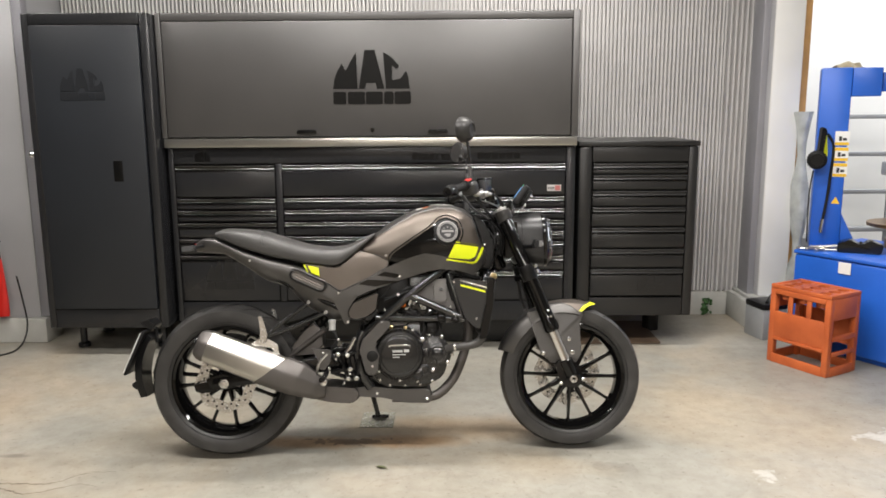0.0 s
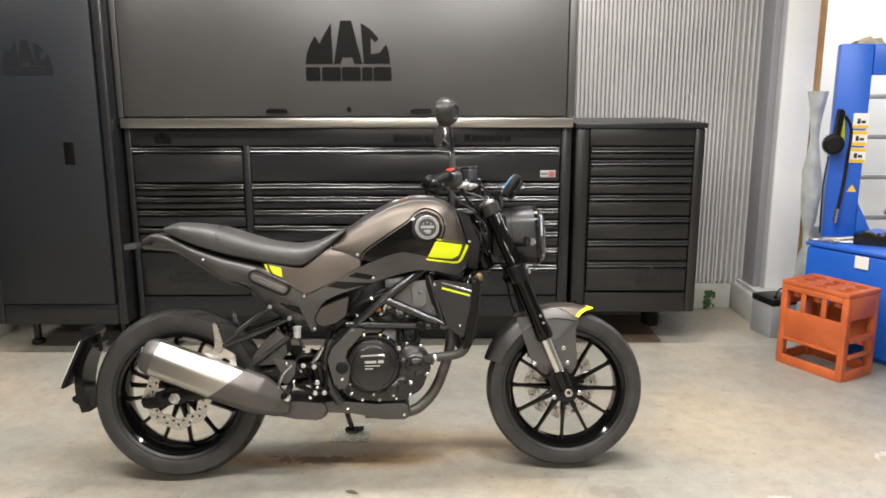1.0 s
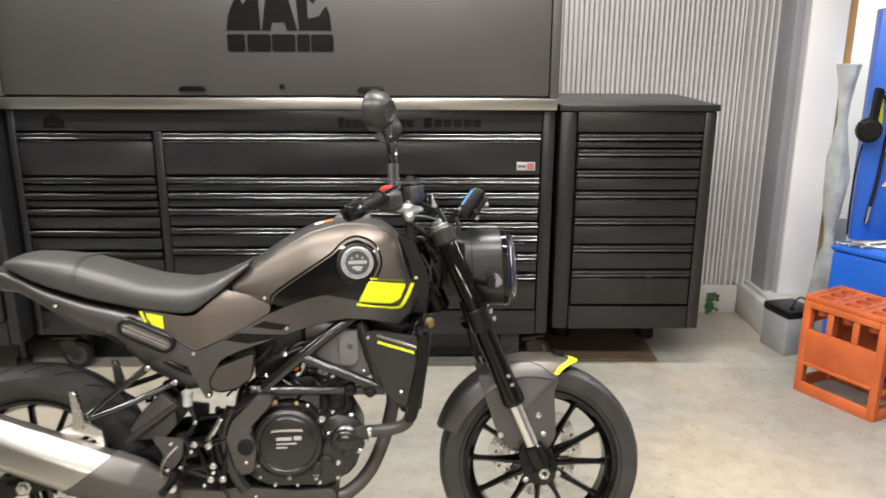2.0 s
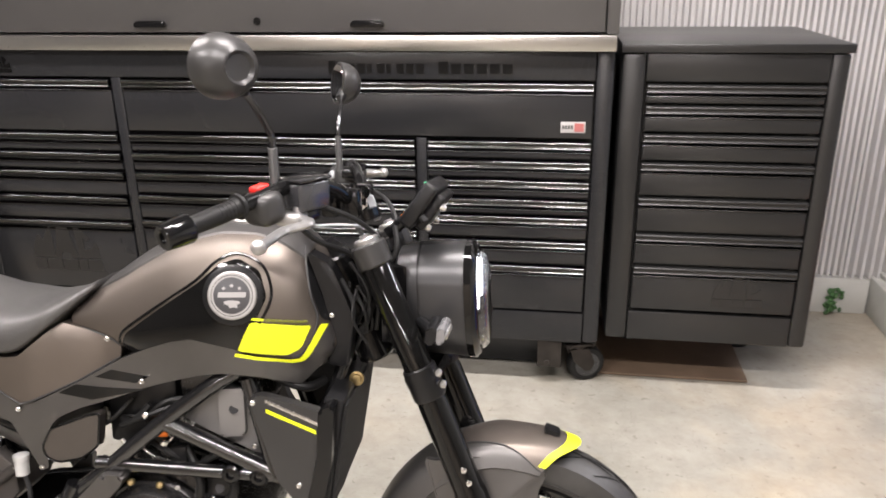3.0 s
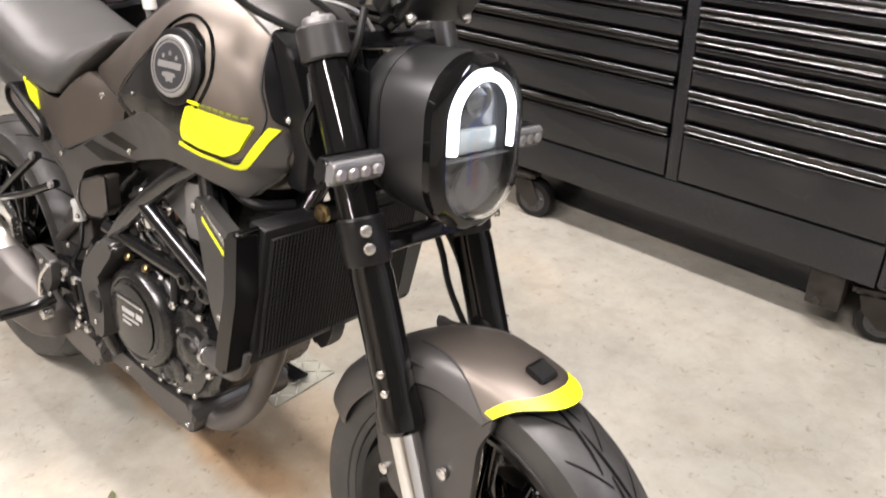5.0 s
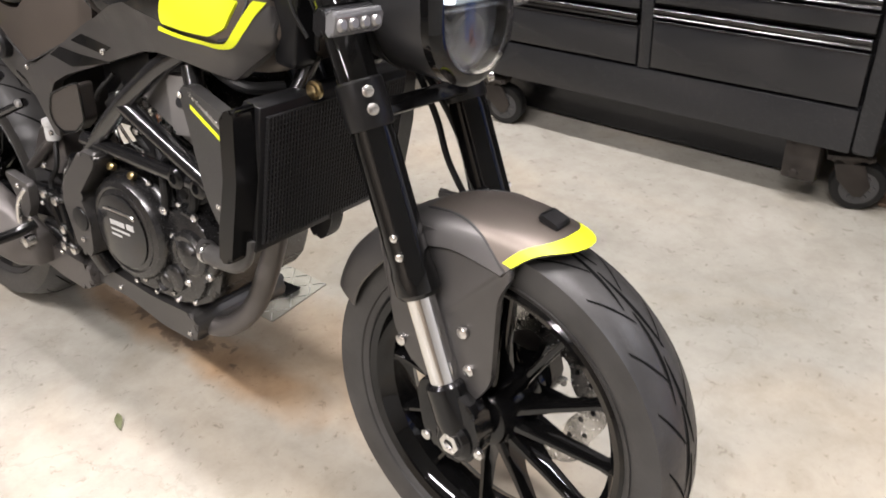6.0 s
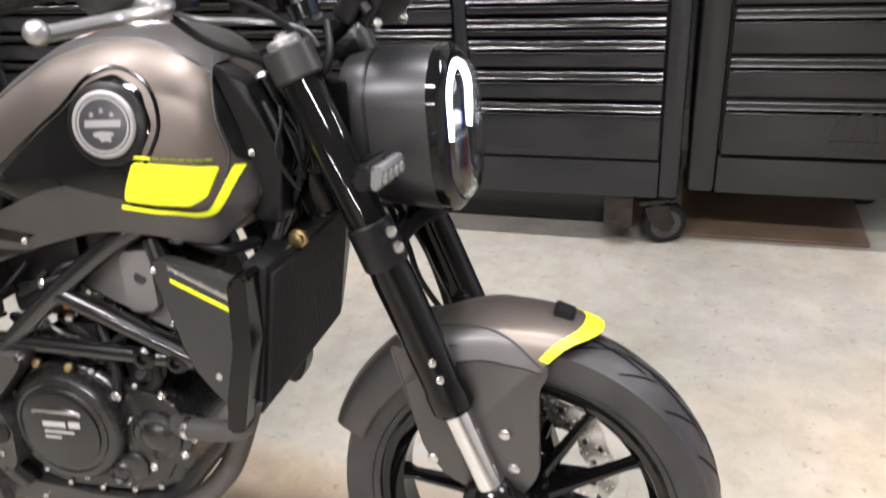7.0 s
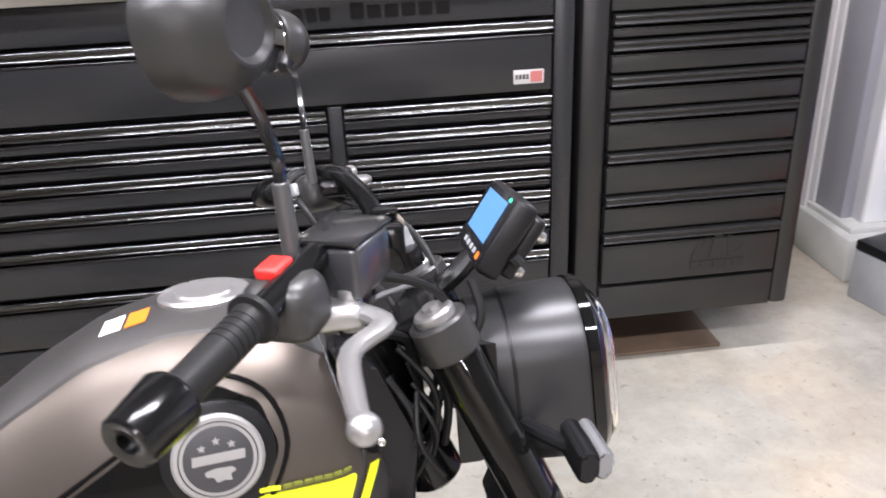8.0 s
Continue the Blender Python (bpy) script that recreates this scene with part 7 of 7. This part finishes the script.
hor = [(1.304, 0.0505, HZ - 0.006)] + hor + [(1.304, -0.0505, HZ - 0.006)]
hose(bm, hor, 0.0056, 8, 1, False)
part("halo_lamp", bm, HALO, hl, "lit white horseshoe running light")
bm = B()
for z0, z1, w_ in ((-0.012, 0.020, 0.036),):
    box(bm, (1.2855, -w_, HZ + z0), (1.296, w_, HZ + z1), 0.006)
part("lamp_module", bm, PALE, hl, "pale lamp reflector module")
bm = B()
turned(bm, (1.286, 0, HZ + 0.055), (1, 0, -0.05), [(0, 0.022), (0.006, 0.022), (0.008, 0.018), (0.004, 0.015), (0.012, 0.008)], 28)
turned(bm, (1.286, 0, HZ - 0.055), (1, 0, -0.05), [(0, 0.036), (0.006, 0.034), (0.002, 0.024), (0.004, 0.010)], 28)
box(bm, (1.2855, -0.055, HZ - 0.018), (1.302, 0.055, HZ - 0.015), 0.001)
part("projector", bm, SMOKE, hl, "bright projector and lower reflector")
bm = B()
dome = ((1.304, 0.0632, 0.0957), (1.3135, 0.0605, 0.0930), (1.3200, 0.0525, 0.0850), (1.3245, 0.0320, 0.062), (1.3260, 0.004, 0.020))
loft(bm, [lamp_ring(x - 0.002, w_ - 0.002, h_ - 0.002, HZ, 0.05) for x, w_, h_ in dome[-2::-1]] + [lamp_ring(x, w_, h_, HZ, 0.05) for x, w_, h_ in dome])
ln = part("headlight_lens", bm, LENS, hl, "clear domed headlight lens", 80)
ln.visible_shadow = False
for s in (-1, 1):
    bm = B()
    loft(bm, [[Vector((x, s * yy, z + b)) + Vector((a, 0, 0)) for a, b in ((-w_, -h_), (w_, -h_), (w_, h_), (-w_, h_))] for x, yy, z, w_, h_ in ((1.14, 0.066, 0.855, 0.012, 0.075), (1.165, 0.074, 0.86, 0.012, 0.065))])
    part("headlight_bracket", bm, SATINB, hl)
    bm = B()
    hose(bm, [(1.205, s * 0.070, 0.825), (1.230, s * 0.115, 0.825), (1.243, s * 0.140, 0.828)], 0.0095, 10, 3)
    ind = part("front_indicator", bm, PLASTIC, bike, "front indicator on a short stalk")
    bm = B()
    slab(bm, rounded([(1.232, 0.818), (1.251, 0.820), (1.254, 0.848), (1.236, 0.850)], 0.006), s * 0.116, s * 0.194, 0.005)
    part("indicator_body", bm, PLASTIC, ind)
    part("lens_cover", slab(B(), rounded([(1.2505, 0.8195), (1.264, 0.821), (1.268, 0.846), (1.2535, 0.8485)], 0.005), s * 0.117, s * 0.193, 0.004), CLEARL, ind, "clear grey indicator lens")
    bm = B()
    for k in range(4):
        turned(bm, (1.264, s * (0.128 + 0.018 * k), 0.833), (1, 0, 0.1), [(0, 0.0078), (0.003, 0.0078), (0.006, 0.005)], 14)
    part("indicator_lens", bm, LEVER, ind, "four clear indicator cells")

for ob in (hl, *hl.children_recursive):
    ob.data.transform(Matrix.Translation((0.002, 0.010, 0)) @ Matrix.Diagonal((1, 1.06, 1, 1)))

# bars, controls, mirrors
half = [(0.897, 0.384, 1.036), (0.928, 0.333, 1.050), (0.973, 0.255, 1.072), (1.018, 0.175, 1.092), (1.052, 0.10, 1.072), (1.068, 0.045, 1.045)]
bar = [(x, -y, z) for x, y, z in half] + [(x, y, z) for x, y, z in reversed(half)]
bm = B()
hose(bm, bar, 0.0125, 14, 5)
hb = part("handlebar", bm, SATINB, bike, "black tubular handlebar")
for s in (-1, 1):
    e, i_ = Vector((0.897, s * 0.384, 1.036)), Vector((0.967, s * 0.265, 1.070))
    d = (i_ - e).normalized()
    bm = B()
    turned(bm, e + d * 0.040, -d, [(0.010, 0.007), (0.044, 0.008), (0.045, 0.013), (0.045, 0.0175), (0.043, 0.0195), (0.004, 0.0235), (0.0, 0.0215), (0.0, 0.0128)], 28, False)
    part("bar_end", bm, SATINB, hb, "flared black bar end")
    bm = B()
    st = [(0.031, 0.0135), (0.085, 0.0150)]
    k = 0.086
    while k < 0.118:
        st += [(k, 0.0152), (k + 0.0035, 0.0152), (k + 0.004, 0.0143), (k + 0.005, 0.0143), (k + 0.0055, 0.0152)]
        k += 0.007
    st += [(0.128, 0.0162), (0.129, 0.021), (0.134, 0.021), (0.135, 0.0165), (0.138, 0.0165), (0.139, 0.014)]
    turned(bm, e, d, st, 22)
    part("grip", bm, RUBBER, hb, "ribbed black rubber grip")
    bm = B()
    c = e + d * 0.180 - Vector((0, 0, 0.008))
    M = Matrix.Translation(c - d * 0.005 - Vector((0, 0, 0.006))) @ d.to_track_quat("X", "Z").to_matrix().to_4x4()
    box(bm, (-0.018, -0.025, -0.033), (0.036, 0.038, 0.0215), 0.018, 4)
    sw = part("switch_block", xf(bm, M), MSHELL, hb, "black switch block")
    bm = B()
    if s < 0:
        box(bm, (0.001, 0.002, 0.0180), (0.028, 0.025, 0.0300), 0.004, 3)
        part("kill_switch", xf(bm, M), RED, sw, "red engine stop switch")
    else:
        box(bm, (-0.012, -0.032, -0.006), (0.010, -0.024, 0.012), 0.003)
        part("thumb_switch", xf(bm, M), GREYM, sw)
    # lever; the clutch lever sits higher on its bar
    up = Vector((0, 0, 0.034 if s > 0 else 0.0))
    bm = B()
    p0 = c + Vector((0.050, -s * 0.030, -0.030)) + up
    lv = [p0, p0 + Vector((0.022, s * 0.030, -0.004)), Vector((1.030, s * 0.270, 1.030)) + up, Vector((1.031, s * 0.335, 1.026)) + up, Vector((1.036, s * 0.385, 1.024)) + up]
    lv = smooth_path(lv, 6)
    rings = []
    for k2, p in enumerate(lv):
        t = k2 / (len(lv) - 1)
        w_, h_ = 0.0118 - 0.0045 * t, 0.0072
        dd = (lv[min(k2 + 1, len(lv) - 1)] - lv[max(k2 - 1, 0)]).normalized()
        u = dd.cross(Vector((0, 0, 1))).normalized()
        v = u.cross(dd)
        rings.append([p + u * w_ * math.cos(a) + v * h_ * math.sin(a) for a in [2 * math.pi * j / 10 for j in range(10)]])
    loft(bm, rings)
    bmesh.ops.create_uvsphere(bm, u_segments=14, v_segments=10, radius=0.0115, matrix=Matrix.Translation(Vector((1.037, s * 0.389, 1.026)) + up))
    part("lever", bm, LEVER, hb, "silver hand lever")
    bm = B()
    box(bm, (c.x + 0.012, c.y - s * 0.080, c.z - 0.042 + up.z), (c.x + 0.056, c.y - s * 0.012, c.z - 0.020 + up.z), 0.007, 3)
    turned(bm, (c.x + 0.046, c.y - s * 0.035, c.z - 0.048 + up.z), (0, 0, 1), [(0, 0.010), (0.036, 0.010), (0.038, 0.006)], 12)
    part("lever_perch", bm, SATINB if s > 0 else LEVER, hb)
    # mirror
    mb = Vector((0.988, s * 0.186, 1.090))
    bm = B()
    rod(bm, mb + Vector((0.0, 0, -0.01)), mb + Vector((-0.003, -s * 0.001, 0.062)), 0.0085 if s < 0 else 0.0070, 0.0075 if s < 0 else 0.0062)
    ms = part("mirror_stem", bm, STEM, hb, "grey mirror stem")
    bm = B()
    mc = Vector((0.966 if s < 0 else 0.957, s * (0.309 if s < 0 else 0.345), 1.275 if s < 0 else 1.266))
    hose(bm, [mb + Vector((-0.003, 0, 0.055)), mb + Vector((-0.003, s * 0.004, 0.085)), mb + Vector((-0.008, s * 0.045, 0.125)), mc + Vector((0.006, -s * 0.042, -0.030))], 0.0058 if s < 0 else 0.0044, 10, 5)
    part("mirror_arm", bm, FRAMEB, ms)
    bm = B()
    n_ = Vector((0.90 if s < 0 else 0.78, -0.44 if s < 0 else 0.50, -0.08)).normalized()
    u = Vector((0, 1, 0)) - n_ * n_.y
    u.normalize()
    v = n_.cross(u)
    ro = []
    for d_, q in ((-0.016, 0.95), (-0.014, 1.0), (-0.004, 0.995), (0.008, 0.94), (0.018, 0.83), (0.026, 0.68), (0.0295, 0.57), (0.0315, 0.53), (0.0318, 0.49), (0.0300, 0.45), (0.0275, 0.40), (0.0268, 0.2), (0.0266, 0.01)):
        ro.append(ring(bm, mc + n_ * d_, u, v, 0.056 * q, 44, 0.048 * q))
    for a_, b_ in zip(ro, ro[1:]):
        skin(bm, a_, b_)
    bm.faces.new(ro[0])
    mr = part("mirror_shell", bm, MSHELL, ms, "oval black mirror shell with a dished ring")
    bm = B()
    rg = ring(bm, mc - n_ * 0.0165, u, v, 0.046, 40, 0.042)
    rg2 = ring(bm, mc - n_ * 0.0175, u, v, 0.045, 40, 0.041)
    skin(bm, rg, rg2)
    bm.faces.new(rg2)
    bm.faces.new(rg)
    part("mirror_glass", bm, MIRROR, ms, "mirror glass")
    bm = B()
    rod(bm, mc + Vector((0.003, -s * 0.048, -0.036)), mc + Vector((0.012, -s * 0.028, -0.014)), 0.011, 0.013)
    part("mirror_joint", bm, PLASTIC, ms)

RM = Matrix.Translation((1.032, -0.172, 1.080)) @ Vector((0.49, 0.83, 0.03)).to_track_quat("X", "Z").to_matrix().to_4x4()
bm = B()
loft(bm, [[(sx * a_, sy * b_, z) for sx, sy in ((-1, -1), (1, -1), (1, 1), (-1, 1))] for a_, b_, z in ((0.0305, 0.0275, -0.030), (0.032, 0.029, 0.018))])
bmesh.ops.bevel(bm, geom=list(bm.edges), offset=0.006, segments=3, affect="EDGES", profile=0.5)
res = part("fluid_reservoir", xf(bm, RM), RESV, hb, "square smoky grey brake fluid reservoir with a black lid")
part("lid", xf(box(B(), (-0.034, -0.031, 0.0185), (0.034, 0.031, 0.0240), 0.003), RM), GLOSSP, res)
for sx, sy in ((-1, 1), (1, -1)):
    part("screw", xf(turned(B(), (sx * 0.026, sy * 0.023, 0.0240), (0, 0, 1), [(0, 0.004), (0.001, 0.004), (0.0015, 0.002)], 10), RM), ALU, res)
part("reservoir_neck", xf(box(B(), (-0.018, -0.016, -0.050), (0.018, 0.016, -0.0302), 0.004), RM), SATINB, res)
for x in (1.035, 1.075):
    for s in (-1, 1):
        bm = B()
        box(bm, (x - 0.016, s * 0.035, 1.012), (x + 0.016, s * 0.062, 1.066), 0.006)
        part("bar_clamp", bm, SATINB, hb)
bm = B()
turned(bm, (1.095, 0.01, 1.000), (-0.35, 0, 1), [(0, 0.022), (0.02, 0.022), (0.022, 0.014)], 20)
ig = part("ignition_lock", bm, SATINB, bike)
bm = B()
box(bm, (1.080, 0.007, 1.018), (1.090, 0.013, 1.045), 0.001)
turned(bm, (1.082, 0.005, 1.052), (0, 1, 0), [(0, 0.014), (0.010, 0.014)], 14)
part("key", bm, CHROME, ig, "key in the ignition")
bm = B()
slab(bm, rounded([(1.029, 1.057), (1.037, 1.066), (1.079, 1.035), (1.072, 1.024)], 0.004), 0.018, 0.026, 0.002)
part("key_fob", bm, ALU, ig, "key on a ring")
bm = B()
slab(bm, rounded([(1.086, 1.044), (1.098, 1.047), (1.114, 1.000), (1.102, 0.995)], 0.004), 0.014, 0.022, 0.002)
part("spare_key", bm, GREYM, ig)

# dash: a tilted display housing
DM = Matrix.Translation((1.200, 0.012, 1.036)) @ Euler((0, radians(-54), 0)).to_matrix().to_4x4()
bm = B()
box(bm, (-0.046, -0.075, -0.014), (0.046, 0.075, 0.014), 0.007, 3)
dash = part("instrument", xf(bm, DM), PLASTIC, bike, "black instrument housing with a lit blue display")
bm = B()
box(bm, (-0.038, -0.062, -0.033), (0.038, 0.062, -0.0145), 0.006, 3)
part("back_shell", xf(bm, DM), PLASTIC, dash)
for bx_, by_ in ((-0.026, -0.050), (-0.026, 0.050), (0.020, -0.050)):
    part("mount_bolt", xf(turned(B(), (bx_, by_, -0.033), (0, 0, -1), [(0, 0.0070), (0.006, 0.0070), (0.009, 0.0050), (0.010, 0.003)], 10), DM), ALU, dash, "silver mounting bolt")
bm = B()
box(bm, (-0.042, -0.070, 0.0135), (0.042, 0.070, 0.0155), 0.001)
part("display_glass", xf(bm, DM), SCREEN, dash)
bm = B()
box(bm, (-0.018, -0.052, 0.0158), (0.034, 0.052, 0.0164))
part("display", xf(bm, DM), LCD, dash, "lit pale blue display")
bm = B()
box(bm, (-0.036, -0.062, 0.0158), (-0.028, -0.050, 0.0164))
part("amber_telltale", xf(bm, DM), ORANGES, dash)
bm = B()
box(bm, (0.036, -0.060, 0.0158), (0.040, -0.052, 0.0164))
part("green_telltale", xf(bm, DM), GREENL, dash)
bm = B()
for k in range(4):
    box(bm, (-0.034, -0.040 + 0.020 * k, 0.0158), (-0.028, -0.028 + 0.020 * k, 0.0163))
part("display_bars", xf(bm, DM), GREYM, dash)
bm = B()
hose(bm, [(1.17, 0.0, 1.01), (1.15, 0.0, 0.99), (1.13, 0, 0.975)], 0.012, 10, 4)
part("dash_bracket", bm, SATINB, dash)
for s in (-1, 1):
    part("rubber_mount", turned(B(), (1.205, s * 0.06, 1.018), (0.6, 0, -0.8), [(0, 0.007), (0.012, 0.007)], 8), RUBBER, dash)

# cables round the headstock
random.seed(17)
CB = [
    [(0.985, -0.20, 1.055), (1.03, -0.15, 0.99), (1.09, -0.055, 0.93), (1.10, -0.03, 0.82)],
    [(0.985, 0.20, 1.055), (1.03, 0.15, 0.99), (1.09, 0.055, 0.93), (1.10, 0.03, 0.80)],
    [(1.02, -0.19, 1.06), (1.10, -0.13, 1.02), (1.14, -0.06, 0.95), (1.12, -0.05, 0.86), (1.09, -0.055, 0.78)],
    [(1.02, 0.19, 1.06), (1.12, 0.12, 1.02), (1.15, 0.05, 0.93), (1.12, 0.05, 0.80)],
    [(1.06, -0.07, 0.90), (1.085, -0.085, 0.85), (1.07, -0.08, 0.80), (1.045, -0.06, 0.76)],
    [(1.075, -0.06, 0.93), (1.11, -0.075, 0.88), (1.105, -0.07, 0.82), (1.08, -0.05, 0.76)],
    [(1.09, -0.05, 0.94), (1.125, -0.06, 0.87), (1.12, -0.05, 0.80)],
    [(1.19, 0.05, 0.735), (1.225, 0.075, 0.66), (1.245, 0.085, 0.60), (1.27, 0.090, 0.50)],
    [(1.18, 0.04, 0.745), (1.205, 0.065, 0.66), (1.225, 0.080, 0.58), (1.30, 0.095, 0.46)],
    [(1.16, -0.07, 1.00), (1.165, -0.085, 0.96), (1.14, -0.08, 0.92), (1.12, -0.06, 0.90)],
]
bm = B()
hose(bm, [(1.015, -0.20, 1.030), (1.030, -0.15, 1.012), (1.070, -0.09, 1.004), (1.115, -0.03, 0.985), (1.13, 0.0, 0.93)], 0.003, 8, 6)
part("cable", bm, LEVER, bike, "thin silver cable")
for run in CB:
    bm = B()
    hose(bm, run, random.choice((0.004, 0.0045, 0.005)), 8, 6)
    part("cable", bm, RUBBER, bike)
for k in range(6):
    bm = B()
    p = Vector((random.uniform(1.06, 1.10), -0.06 + random.uniform(-0.02, 0.03), random.uniform(0.84, 0.93)))
    q = p + Vector((random.uniform(-0.02, 0.05), random.uniform(-0.02, 0.02), random.uniform(-0.12, -0.06)))
    hose(bm, [p, (p + q) / 2 + Vector((random.uniform(-0.02, 0.03), -0.015, 0)), q], 0.003, 6)
    part("cable", bm, ALU if k == 2 else RUBBER, bike)

# bolts on the engine and bodywork
proto = B()
turned(proto, (0, 0, 0), (0, -1, 0), [(0, 0.0052), (0.004, 0.0052), (0.005, 0.0038), (0.0045, 0.0024), (0.0025, 0.0022)], 10)
bolt0 = part("bolt", proto, ALU, bike, "small silver bolt")
bolt0.matrix_basis = pose(0.698, -0.134, 0.716)
SPOTS = [(0.335, -0.128, 0.690), (0.300, -0.122, 0.80), (0.490, -0.134, 0.540), (0.455, -0.134, 0.655), (0.645, -0.145, 0.800), (0.998, -0.178, 0.545), (0.912, -0.157, 0.690), (0.60, -0.118, 0.250), (0.800, -0.118, 0.222), (0.862, -0.118, 0.66), (0.90, -0.118, 0.59), (0.585, -0.164, 0.365), (1.045, -0.089, 0.837), (0.11, -0.130, 0.79)]
for k in range(7):
    a = math.radians(-140 + 300 * k / 6)
    SPOTS.append((0.692 + 0.108 * math.cos(a), -0.120, 0.407 + 0.108 * math.sin(a)))
for x, z in ((0.86, 0.36), (0.868, 0.41), (0.845, 0.455), (0.82, 0.485), (0.83, 0.30), (0.78, 0.288), (0.72, 0.285), (0.66, 0.288), (0.62, 0.31), (0.81, 0.43), (0.79, 0.40), (0.77, 0.30)):
    SPOTS.append((x - 0.008, -0.114, z - 0.008))
SPOTS += [(0.441, -0.152, 0.396), (0.496, -0.152, 0.336), (0.472, -0.150, 0.300), (0.371, -0.176, 0.305), (0.395, -0.170, 0.425), (0.452, -0.140, 0.470), (0.418, -0.172, 0.362)]
for x, y, z in SPOTS:
    o = bpy.data.objects.new("bolt", bolt0.data)
    scene.collection.objects.link(o)
    o.parent = bike
    o.matrix_basis = pose(x, y, z)

# the near half of the bar sits a little further out and lower
for ob in (hb, *hb.children_recursive):
    for v in ob.data.vertices:
        k = min(1.0, max(0.0, (-v.co.y - 0.10) / 0.10))
        v.co.y -= 0.020 * k
        v.co.z -= 0.009 * k

# everything that turns with the handlebar stands turned a little to the right
SP = Vector((1.075, 0, 0.86))
CAST = Matrix.Translation((0.007, 0, 0.95)) @ Matrix.Rotation(radians(-2.1), 4, "X") @ Matrix.Translation((0, 0, -0.95))
STEER = CAST @ Matrix.Translation(SP) @ Matrix.Rotation(radians(-4.0), 4, -fd) @ Matrix.Translation(-SP)
TURNS = ("front_wheel", "fork_tube", "upper_yoke", "lower_yoke", "front_fender", "front_caliper", "headlight", "front_indicator", "handlebar", "ignition_lock", "instrument")
for ob in list(bike.children):
    if ob.name.split(".")[0] in TURNS:
        for o in (ob, *ob.children_recursive):
            o.data.transform(STEER)
